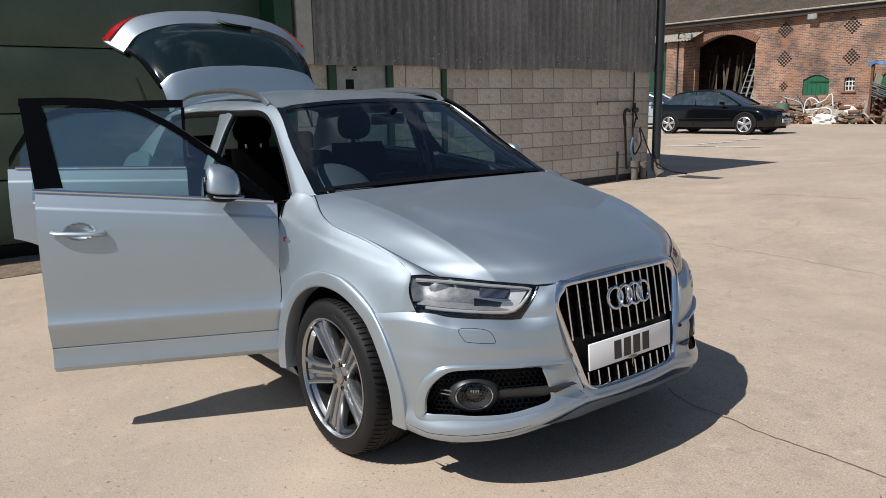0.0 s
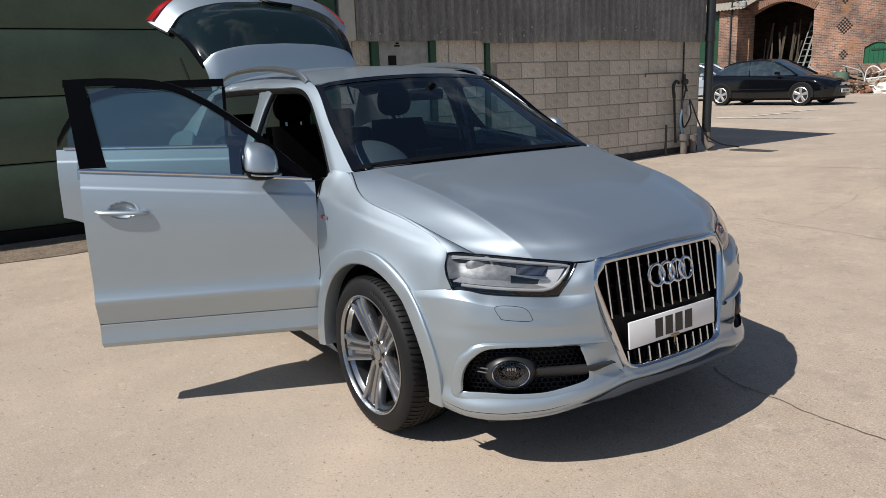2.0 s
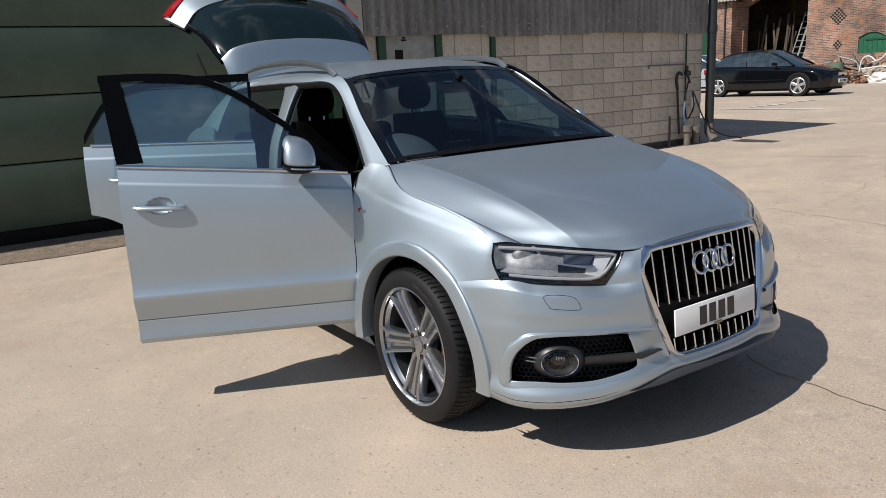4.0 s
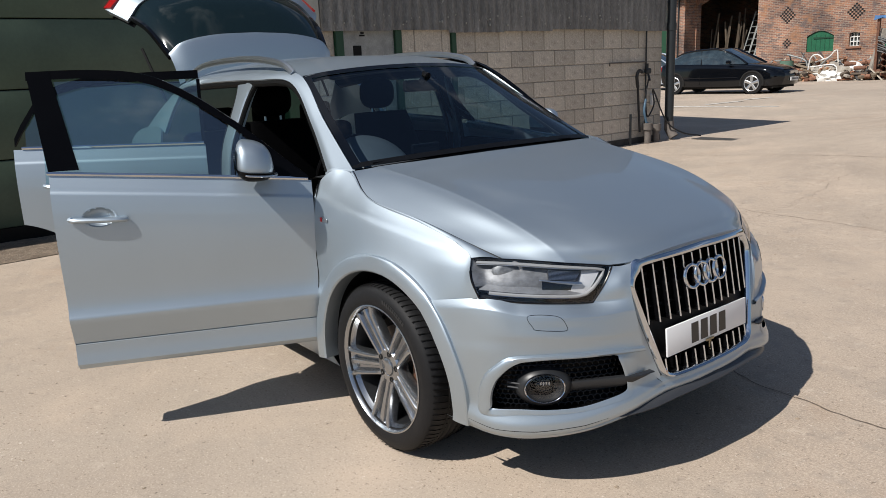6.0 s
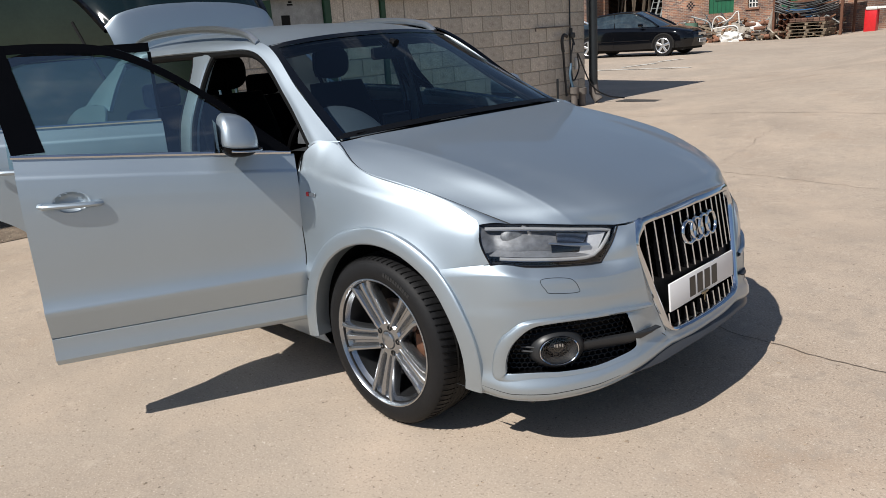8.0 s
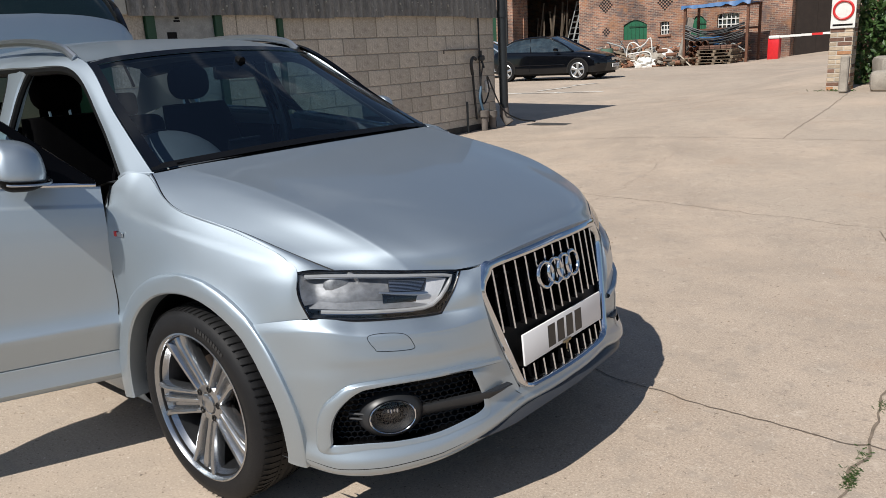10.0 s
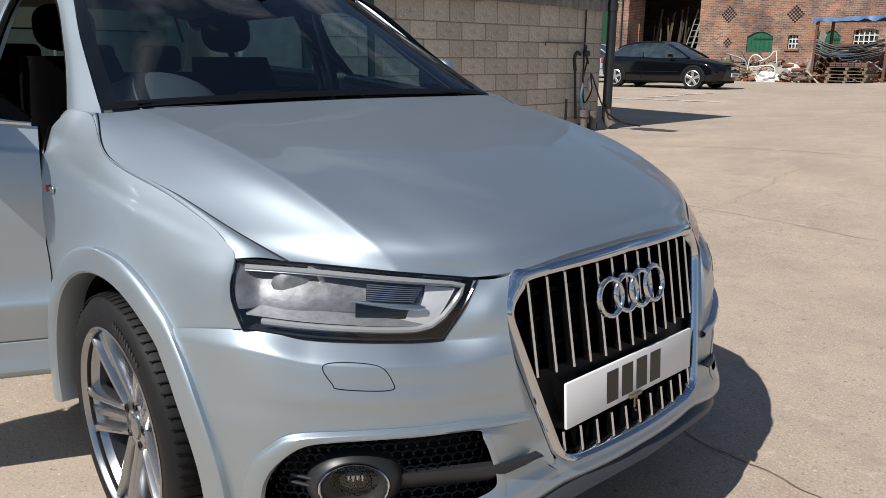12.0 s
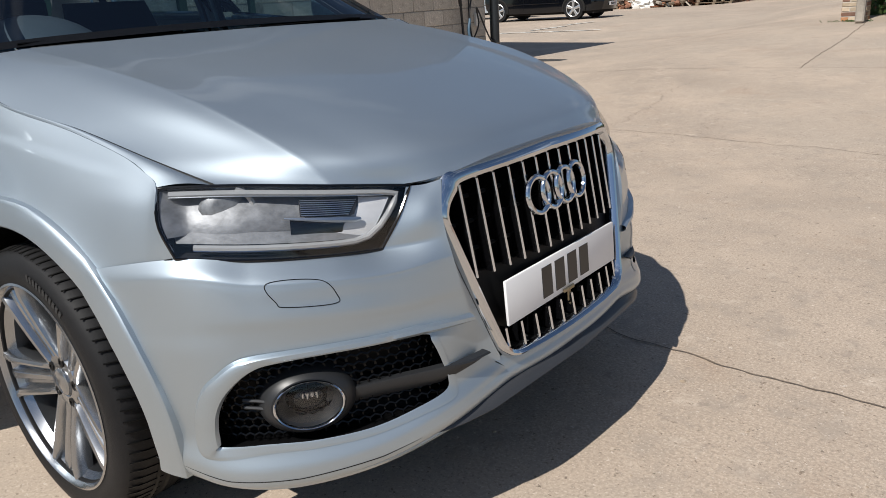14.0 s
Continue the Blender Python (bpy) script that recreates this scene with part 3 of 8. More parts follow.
def corner_pipes():
    d = thing("downpipe", "dark grey rainwater downpipe at the shed corner", "downpipe", kind="structure")
    x, y = WALL_X + 0.11, WALL_END + 0.10
    part("pipe", tube([(x, y, 0.26), (x, y, EAVES)], 0.078, 16), M_PIPE, d)
    part("collar", tube([(x, y, 1.98), (x, y, 2.10)], 0.090, 16), M_PIPE, d)
    part("shoe", tube(spline([(x, y, 0.42), (x + 0.02, y, 0.28), (x + 0.10, y + 0.02, 0.15)], 9), 0.085, 14), M_CLAY, d)
    g = thing("gully_pipe", "stubby clay gully pipe at the wall foot", "pipe")
    part("body", tube([(WALL_X + 0.16, 8.08, 0.10), (WALL_X + 0.16, 8.08, 0.34)], 0.06, 14), M_CLAY, g)
    part("rim", tube([(WALL_X + 0.16, 8.08, 0.33), (WALL_X + 0.16, 8.08, 0.44)], 0.082, 14), M_CLAY, g)
    g2 = copy_thing(g, pose(0.0, 0.24, -0.03))
    v = thing("standpipe", "thin dark water pipe with a brass tap on the block wall", "pipe")
    part("pipe", tube([(WALL_X + 0.04, 8.16, 0.3), (WALL_X + 0.04, 8.16, 2.05)], 0.014, 8), M_PIPE, v)
    part("arm", tube([(WALL_X + 0.04, 7.20, 1.42), (WALL_X + 0.04, 7.20, 1.47), (WALL_X + 0.04, 8.16, 1.47)], 0.012, 8), M_CLAY, v)
    bm = box((WALL_X + 0.03, 8.11, 1.27), (WALL_X + 0.11, 8.24, 1.36), 0.02)
    add_tube(bm, [(WALL_X + 0.07, 8.18, 1.28), (WALL_X + 0.10, 8.20, 1.15)], 0.018, 8)
    add_tube(bm, [(WALL_X + 0.06, 8.16, 1.36), (WALL_X + 0.06, 8.16, 1.44)], 0.03, 8)
    part("tap", bm, M_PIPE, v)
    h = thing("washer_lance", "black pressure washer gun hung on the wall pipe", "pressure washer gun")
    part("grip", tube(spline([(WALL_X + 0.1, 7.98, 1.30), (WALL_X + 0.1, 7.90, 1.33), (WALL_X + 0.1, 7.84, 1.24), (WALL_X + 0.1, 7.87, 1.05)], 14), 0.028, 8), M_HOSE, h)
    part("lance", tube(spline([(WALL_X + 0.1, 7.87, 1.05), (WALL_X + 0.1, 7.90, 0.7), (WALL_X + 0.11, 7.93, 0.3)], 10), 0.02, 8), M_HOSE, h)
    s = thing("hose", "coiled black hose trailing to the ground", "hose")
    part("loop", tube(spline([(WALL_X + 0.1, 8.16, 1.18), (WALL_X + 0.13, 8.05, 0.9), (WALL_X + 0.12, 8.12, 0.55), (WALL_X + 0.12, 8.3, 0.75), (WALL_X + 0.14, 8.24, 1.0), (WALL_X + 0.2, 8.55, 0.45), (WALL_X + 0.3, 8.9, 0.22), (WALL_X + 0.45, 9.25, 0.14)], 60), 0.013, 8), M_HOSE, s)
    b = thing("blue_hose", "short blue hose hanging by the tap", "hose")
    part("run", tube(spline([(WALL_X + 0.13, 8.05, 0.85), (WALL_X + 0.14, 8.0, 0.65), (WALL_X + 0.15, 8.06, 0.45)], 12), 0.022, 8), material("faded_blue_plastic", (0.08, 0.15, 0.22), rough=0.5, vary=0.2), b)
    c = thing("cable_box", "small pale junction box on the block wall", "junction box")
    part("box", box((WALL_X, 8.33, 0.72), (WALL_X + 0.05, 8.43, 0.92), 0.008), M_WHITE, c)
    t = thing("stub_pipe", "short rusty stub pipe standing by the wall", "pipe")
    part("pipe", tube([(WALL_X + 0.12, 7.66, 0.06), (WALL_X + 0.12, 7.66, 0.62)], 0.02, 8), M_PIPE, t)
    lid = thing("drain_cover", "rusty flat drain cover in the yard", "drain cover")
    z0 = ground_z(-5.0, 9.1)
    part("cover", box((-5.3, 8.95, z0), (-4.5, 9.3, z0 + 0.012), 0.004), M_PLINTH, lid)

    for ob in (g, g2, v, h, s, b, c, t, lid):
        ob.matrix_basis = pose(0, 0.34, 0) @ ob.matrix_basis


corner_pipes()

# ---- barn ----
BARN_Y = 34.0
UPRIGHT = Matrix(((1, 0, 0, 0), (0, 0, 1, 0), (0, 1, 0, 0), (0, 0, 0, 1)))  # (x, z) outline drawn out along y


def arc(x0, x1, spring, rise, n=14):
    """Points over an opening, from x1 back to x0."""
    return [(x1 + (x0 - x1) * i / n, spring + rise * math.sin(math.pi * i / n)) for i in range(n + 1)]


def barn():
    old = set(scene.objects)
    left, right, top = -34.0, -9.1, 5.62
    op = [(-23.0, -19.57, 0.0, 4.2, 0.52), (-17.05, -15.8, 1.55, 2.25, 0.24), (-15.12, -14.66, 1.72, 2.28, 0.05), (-13.6, -12.85, 0.9, 2.2, 0.3), (-12.35, -11.35, 1.75, 2.45, 0.08)]
    first = None
    x = left
    for x0, x1, sill, spring, rise in op + [(right, right, 0, 0, 0)]:
        bm = bmesh.new()
        add_prism(bm, [(x, 0), (x0, 0), (x0, top), (x, top)], 0.4, Matrix.Translation((0, BARN_Y, 0)) @ UPRIGHT)
        if x1 > x0:
            add_prism(bm, arc(x0, x1, spring, rise) + [(x0, top), (x1, top)], 0.4, Matrix.Translation((0, BARN_Y, 0)) @ UPRIGHT)
            if sill > 0:
                add_prism(bm, [(x0, 0), (x1, 0), (x1, sill), (x0, sill)], 0.4, Matrix.Translation((0, BARN_Y, 0)) @ UPRIGHT)
        ob = part("brickwork", bm, M_BRICKWALL, first, smooth=0)
        if first is None:
            first = tagged(ob, "weathered red brick barn wall with arched openings", "barn wall", kind="structure")
            first.name = "wall_barn"
        x = x1
    for lo, hi in (((right - 0.4, BARN_Y + 0.4, 0), (right, BARN_Y + 8, top)), ((left, BARN_Y + 0.4, 0), (left + 0.4, BARN_Y + 8, top)), ((left, BARN_Y + 8, 0), (right, BARN_Y + 8.4, top))):
        part("brickwork", box(lo, hi), M_BRICKWALL, first, smooth=0)
    tagged(part("barn_floor", box((left, BARN_Y + 0.4, 0.3), (right, BARN_Y + 8, 0.34)), M_PLINTH, None), "dark barn floor", "floor", kind="structure")
    # arch bricks round the cart entry
    bm = bmesh.new()
    n = 34
    for i in range(n):
        a0, a1 = math.pi * i / n, math.pi * (i + 0.86) / n
        p = []
        for a, ex in ((a0, 0), (a1, 0), (a1, 1), (a0, 1)):
            xx = -19.57 + (-23.0 + 19.57) * a / math.pi
            p.append((xx + (xx + 21.28) * 0.12 * ex, 4.2 + 0.52 * math.sin(a) + 0.30 * ex))
        add_prism(bm, p, 0.05, Matrix.Translation((0, BARN_Y - 0.035, 0)) @ UPRIGHT)
    part("arch_bricks", bm, material("arch_brick", (0.25, 0.135, 0.09), rough=0.9, vary=0.4, scale=4), first, smooth=0)
    # roof, gutter
    bm = bmesh.new()
    for k in range(26):
        y0, z0 = BARN_Y - 0.35 + k * 0.22, 5.55 + k * 0.155
        add_box(bm, (left - 0.3, y0, z0), (right + 0.25, y0 + 0.25, z0 + 0.19 - 0.02), 0.0)
    tagged(part("roof", bm, M_SLATE, None, smooth=0), "dark brown tiled barn roof in courses", "roof", kind="structure")
    tagged(part("roof", box((left - 0.3, BARN_Y + 5.3, 5.3), (right + 0.25, BARN_Y + 8.6, 9.4)), M_SLATE, None, smooth=0), "far slope of the tiled barn roof", "roof", kind="structure")
    g = thing("gutter", "white painted gutter along the barn eaves", "gutter", kind="structure")
    part("trough", tube([(left, BARN_Y - 0.42, 5.53), (right + 0.2, BARN_Y - 0.42, 5.50)], 0.040, 8), M_STONE, g)
    part("fascia", box((left, BARN_Y - 0.34, 5.25), (right + 0.2, BARN_Y - 0.02, 5.50)), M_DARKWOOD, g)
    # diamonds of vent holes: solid blocks, their shade put into the near-black colour
    for cx, cz, size in ((-18.1, 4.68, 4), (-18.05, 3.30, 4), (-18.0, 2.0, 3), (-14.95, 4.62, 4), (-14.9, 3.22, 4), (-11.8, 4.6, 4)):
        bm = bmesh.new()
        for i in range(-size, size + 1):
            for j in range(-size, size + 1):
                if abs(i) + abs(j) <= size and (i + j) % 2 == 0:
                    add_box(bm, (cx + i * 0.085 - 0.045, BARN_Y - 0.006, cz + j * 0.085 - 0.04), (cx + i * 0.085 + 0.045, BARN_Y + 0.1, cz + j * 0.085 + 0.04))
        tagged(part("vent_holes", bm, M_DARK, first, smooth=0), "diamond of near-black blocks for shaded ventilation holes")
    # hatches and windows
    for x0, x1, z0, spring, rise in (op[1], op[3]):
        h = thing("hatch", "green painted boarded hatch with an arched head", "hatch")
        bm = bmesh.new()
        add_prism(bm, [(x0, z0), (x1, z0)] + arc(x0, x1, spring, rise), 0.06, Matrix.Translation((0, BARN_Y + 0.06, 0)) @ UPRIGHT)
        part("board_face", bm, M_BARN_GREEN, h, smooth=0)
        bm = bmesh.new()
        for k in range(1, 6):
            xx = x0 + (x1 - x0) * k / 6
            add_box(bm, (xx - 0.008, BARN_Y + 0.052, z0 + 0.02), (xx + 0.008, BARN_Y + 0.062, spring + 0.05))
        part("board_joint", bm, M_GREEN, h, smooth=0)
        part("hinge_strap", box((x0 + 0.3, BARN_Y + 0.03, spring - 0.12), (x1 + 0.02, BARN_Y + 0.058, spring - 0.05)), M_GREEN, h)
    for x0, x1, z0, spring, rise in (op[2], op[4]):
        w = thing("window", "small white barred window in the brick wall", "window")
        part("pane", box((x0, BARN_Y + 0.2, z0), (x1, BARN_Y + 0.21, spring + 0.1)), M_COUPE_GLASS, w)
        bm = bmesh.new()
        nb = 3 if x1 - x0 < 0.6 else 5
        for k in range(nb + 1):
            xx = x0 + (x1 - x0) * k / nb
            add_box(bm, (xx - 0.022, BARN_Y + 0.13, z0), (xx + 0.022, BARN_Y + 0.19, spring + 0.08))
        for k in range(4):
            zz = z0 + (spring + 0.06 - z0) * k / 3
            add_box(bm, (x0, BARN_Y + 0.128, zz - 0.022), (x1, BARN_Y + 0.188, zz + 0.022))
        part("frame", bm, M_WHITE, w, smooth=0)
        part("sill", box((x0 - 0.1, BARN_Y - 0.06, z0 - 0.1), (x1 + 0.1, BARN_Y + 0.1, z0)), M_TERRACOTTA, w)
    # inside the cart entry
    rnd = random.Random(4)
    for k in range(16):
        xx = -22.5 + 0.13 * k
        p = thing("plank", "old plank leaning inside the barn", "plank", group="planks in the barn")
        part("board", tube([(xx + rnd.uniform(-0.3, 0.3), BARN_Y + 0.7, 0.35), (xx + rnd.uniform(-0.6, 0.3), BARN_Y + 1.5, rnd.uniform(2.4, 3.9))], rnd.uniform(0.03, 0.06), 4), M_OLDWOOD, p)
    for k in range(3):
        ld = thing("ladder", "grey aluminium ladder leaning inside the barn", "ladder", group="ladders")
        x0 = -20.5 + 0.32 * k
        for s in (0, 0.36):
            part("rail", tube([(x0 - 0.5 + s, BARN_Y + 0.6, 0.35), (x0 + 0.1 + s, BARN_Y + 1.3, 3.7)], 0.03, 6), M_GALV, ld)
        for r in range(11):
            f = (r + 0.5) / 11
            a = Vector((x0 - 0.5, BARN_Y + 0.6, 0.35)).lerp(Vector((x0 + 0.1, BARN_Y + 1.3, 3.7)), f)
            part("rung", tube([a, a + Vector((0.36, 0, 0))], 0.018, 6), M_GALV, ld)
    # lean-to with green doors
    ln = thing("lean_to", "brick lean-to with tall green doors and a sheet roof", "shed")
    for x0, x1 in ((-26.60, -25.39), (-25.37, -24.15)):
        part("door", box((x0, BARN_Y - 0.9, 0.2), (x1, BARN_Y - 0.8, 4.35), 0.01), M_GREEN, ln)
    part("pier", box((-24.15, BARN_Y - 1.0, 0.2), (-23.05, BARN_Y - 0.003, 4.45)), M_BRICKWALL, ln, smooth=0)
    part("lintel", box((-28.5, BARN_Y - 1.0, 4.35), (-24.15, BARN_Y - 0.8, 4.5)), M_DARKWOOD, ln)
    bm = bmesh.new()
    add_grid(bm, [[(xx, yy, zz + 0.03 * math.cos(2 * math.pi * xx / 0.2)) for xx in np.arange(-28.5, -22.5, 0.05)] for yy, zz in ((BARN_Y - 1.3, 4.5), (BARN_Y, 5.0))])
    part("roof_sheet", thicken(bm, 0.02), M_STONE, ln)
    ll = thing("wall_lamp", "bulkhead lamp and conduit on the barn corner", "lamp")
    part("lamp", box((-22.9, BARN_Y - 1.2, 4.55), (-22.55, BARN_Y - 1.0, 4.85), 0.04), M_GALV, ll)
    part("conduit", tube(spline([(-22.8, BARN_Y - 1.06, 4.7), (-23.3, BARN_Y - 1.06, 4.9), (-23.4, BARN_Y - 1.06, 4.3), (-23.4, BARN_Y - 1.06, 1.2)], 20), 0.04, 6), M_PIPE, ll)
    fl = thing("flood_lamp", "small floodlight under the barn eaves", "lamp")
    part("head", box((-16.9, BARN_Y - 0.35, 5.02), (-16.45, BARN_Y - 0.05, 5.3), 0.03), M_GALV, fl)
    # return building with dark boarded doors beyond the barrier
    b = thing("boarded_building", "dark brown boarded building beside the rising lane", "building")
    for k in range(14):
        x0, y0 = -9.0 + k * 0.62, BARN_Y + 0.5 + k * 0.9
        m = Matrix.Translation((x0, y0, 0)) @ pose(0, 0, 0, 0, 0, math.degrees(math.atan2(0.9, 0.62)))
        part("board", box((0, 0, 0), (1.08, 0.12, 5.4), m=m), M_DARKWOOD, b, smooth=0)
    part("roof", box((-9, BARN_Y + 0.5, 5.4), (0, BARN_Y + 13, 5.6)), M_SLATE, b)

    for ob in set(scene.objects) - old:
        if ob.parent is None:
            ob.matrix_basis = pose(1.62, 0, 0) @ ob.matrix_basis


barn()


def far_closure():
    """Unseen walls added to close the yard behind the camera, low and pale to brighten the door's reflections."""
    tagged(part("wall_yard_east", box((22, -22, -0.1), (22.3, 40, 1.5)), M_BLOCK, None, smooth=0), "added low yard wall, out of view", "wall", kind="structure")
    tagged(part("wall_yard_south", box((-5.7, -22.3, -0.1), (22.3, -22, 1.6)), M_BLOCK, None, smooth=0), "added low yard wall, out of view", "wall", kind="structure")


far_closure()

# ---- the silver car ----
car = thing("car", "silver compact SUV with its driver side doors and tailgate open", "car")


def curve1(pts, soft=0.0):
    """A curve through (v, value) pairs, rounded over a width soft."""
    xs, ys = zip(*pts)
    if not soft:
        return lambda v: float(np.interp(v, xs, ys))
    t = np.linspace(xs[0] - 3 * soft, xs[-1] + 3 * soft, 600)
    k = np.exp(-0.5 * ((t[:, None] - t[None, :]) / soft) ** 2)
    y = (k @ np.interp(t, xs, ys)) / k.sum(1)
    return lambda v: float(np.interp(v, t, y))


MID = curve1([(-3.5, 0.70), (-3.3, 0.82), (-3.0, 0.875), (-2.6, 0.905), (-1.6, 0.912), (-0.3, 0.912), (0.0, 0.908), (0.25, 0.892), (0.4, 0.866), (0.5, 0.83), (0.6, 0.78)], 0.05)
TOP = curve1([(-3.5, 1.06), (-0.6, 1.06), (-0.292, 1.06), (-0.146, 1.01), (0.2, 0.935), (0.5, 0.858), (0.6, 0.83)], 0.06)
DOOR = curve1([(0.20, 0.86), (0.335, 0.872), (0.350, 0.888), (0.362, 0.898), (0.375, 0.896), (0.41, 0.890), (0.447, 0.889), (0.4505, 0.883), (0.454, 0.889), (0.560, 0.917), (0.566, 0.9165), (0.578, 0.912), (0.605, 0.9045), (0.64, 0.901), (0.69, 0.9015), (0.77, 0.9055), (0.83, 0.9065), (0.89, 0.904), (0.94, 0.8995), (0.98, 0.894), (1.012, 0.8885), (1.020, 0.8835), (1.03, 0.881), (1.10, 0.861), (1.17, 0.838), (1.35, 0.775), (1.56, 0.70)])


def fender_w(x, z, cx=0.02):
    w = MID(x) - 0.11 * math.exp(-(TOP(x) + 0.03 - z) / 0.11)
    crease = 0.925 - 0.14 * x
    w += 0.0045 * step(crease - z, -0.010, 0.012) * step(0.45 - x, 0, 0.3) - 0.0055
    r = math.hypot(x - cx, z - 0.345)
    return w + 0.020 * math.exp(-max(0, r - 0.455) / 0.05)


BELT = curve1([(-2.6, 1.20), (-1.5, 1.165), (-1.0, 1.12), (-0.46, 1.068)])


def door_w(x, z):
    """Half the width over the doors; the shoulder line runs level with the belt."""
    lift = (BELT(x) - 1.094) * step(z, 0.72, 1.0)
    return DOOR(z - lift) - (0.912 - MID(x))


BONNET = [
    [(0.832, 0.0, 0.846), (0.826, 0.20, 0.841), (0.795, 0.345, 0.820), (0.740, 0.440, 0.813), (0.668, 0.552, 0.831), (0.622, 0.606, 0.838), (0.572, 0.658, 0.8445), (0.520, 0.712, 0.850)],
    [(0.760, 0.0, 0.902), (0.752, 0.20, 0.902), (0.722, 0.360, 0.897), (0.662, 0.490, 0.8880), (0.588, 0.580, 0.896), (0.537, 0.624, 0.8978), (0.458, 0.690, 0.8980), (0.378, 0.756, 0.897)],
    [(0.450, 0.0, 0.992), (0.444, 0.22, 0.993), (0.424, 0.400, 0.989), (0.393, 0.520, 0.984), (0.354, 0.616, 0.9885), (0.318, 0.662, 0.9800), (0.246, 0.722, 0.9640), (0.175, 0.784, 0.947)],
    [(0.100, 0.0, 1.060), (0.094, 0.24, 1.060), (0.080, 0.430, 1.057), (0.060, 0.550, 1.054), (0.040, 0.638, 1.0560), (0.008, 0.688, 1.0452), (-0.052, 0.757, 1.0248), (-0.110, 0.824, 1.004)],
    [(-0.250, 0.0, 1.112), (-0.258, 0.26, 1.110), (-0.272, 0.460, 1.107), (-0.284, 0.580, 1.1055), (-0.290, 0.664, 1.1040), (-0.292, 0.696, 1.1010), (-0.300, 0.738, 1.0980), (-0.305, 0.778, 1.097)],
]
EDGE = even([r[-1] for r in BONNET], 60)[::-1]
# where the side of the wing ends, a little outside the bonnet's edge towards the lamp
WING_EDGE = even([(0.446, 0.787, 0.8565), (0.360, 0.783, 0.899), (0.170, 0.795, 0.946), (-0.110, 0.826, 1.004), (-0.305, 0.790, 1.093), (-0.390, 0.814, 1.098), (-0.488, 0.846, 1.090)], 80)[::-1]


def wing_w(x, z):
    """Half the width over the front wing, turned in to its upper edge and flush with the door behind."""
    ez = float(np.interp(x, WING_EDGE[:, 0], WING_EDGE[:, 2]))
    ew = float(np.interp(x, WING_EDGE[:, 0], WING_EDGE[:, 1]))
    back = step(-x, 0.27, 0.45)
    w = fender_w(x, z)
    w += (door_w(x, z) - w) * back
    w += 0.0065 * step(x, 0.22, 0.46) * step(0.868 - z, 0.0, 0.05)
    top = fender_w(x, ez)
    top += (door_w(x, ez) - top) * back
    return w + (ew + 0.003 - top) * math.exp(-max(0.0, ez - z) / 0.12)


def ring(outer, inner, w, side, nu=60, nv=14):
    """A panel between an outer edge and an arch, both in (x, z), lying on the width w(x, z)."""
    o, i = even(outer, nu), even(inner, nu)
    g = np.array([i * (1 - f) + o * f for f in np.linspace(0, 1, nv)])
    return grid([[(x, side * w(x, z), z) for x, z in row] for row in g])


def sheet(low, high, w, side, nu=30, nv=24):
    """A panel between a lower and an upper edge, both in (x, z)."""
    a, b = even(low, nu), even(high, nu)
    return grid([[(x, side * w(x, z), z) for x, z in a * (1 - f) + b * f] for f in np.linspace(0, 1, nv)])


def arch_pts(cx, r, a0, a1, n=30, cz=0.345):
    return [(cx + r * math.cos(radians(a)), cz + r * math.sin(radians(a))) for a in np.linspace(a0, a1, n)]


def both(name, make, mat, label="", parent=car, t=0.0):
    for side in (-1, 1):
        bm = make(side)
        if t:
            thicken(bm, t)
        part(name, bm, mat, parent, label)


def flip(rows, side):
    return [[(x, side * w, z) for x, w, z in r] for r in rows]


# bonnet


def bonnet():
    # the top and the flank meet in a crease
    top, flank = net([r[:5] for r in BONNET], 56, 48), net([r[4:] for r in BONNET], 30, 48)
    half = np.concatenate([top, flank[:, 1:]], 1)
    full = np.concatenate([half[:, ::-1] * (1, -1, 1), half[:, 1:]], 1)
    bm = grid(full)
    part("bonnet", thicken(bm, 0.018), M_PAINT, car)


bonnet()

SEAM = [(x, z - 0.0015) for x, w, z in WING_EDGE[::-4] if x > -0.425]
FENDER_OUT = [(0.332, 0.690), (0.42, 0.708), (0.509, 0.730), (0.470, 0.79)] + SEAM + [(-0.452, 1.055), (-0.466, 1.01), (-0.464, 0.96), (-0.452, 0.88), (-0.45, 0.7), (-0.447, 0.5), (-0.445, 0.345)]
FENDER_IN = arch_pts(0.02, 0.455, 48, 186)
both("front_wing", lambda s: ring(FENDER_OUT, FENDER_IN, wing_w, s, 150, 36), M_PAINT, t=0.004)


def shut_line(pts, r=0.0022):
    """A dark gap between two panels."""
    return tube([Vector(p) for p in pts], r, 5)


both("panel_gap", lambda s: shut_line([(x, s * (w + 0.0015), z - 0.0005) for x, w, z in EDGE]), M_SEAL, "narrow dark gap beside the bonnet")
both("panel_gap", lambda s: shut_line([(x, s * (wing_w(x, z) + 0.0004), z) for x, z in even([(0.335, 0.690), (0.42, 0.708), (0.505, 0.729)], 14)], 0.0016), M_SEAL, "narrow dark gap over the bumper")
both("panel_gap", lambda s: shut_line([(x, s * (wing_w(x, z) - 0.001), z) for x, z in even([(-0.455, 1.055), (-0.469, 1.01), (-0.467, 0.96), (-0.455, 0.88), (-0.453, 0.7), (-0.450, 0.5), (-0.448, 0.345)], 20)], 0.004), M_SEAL, "dark gap behind the front wing")


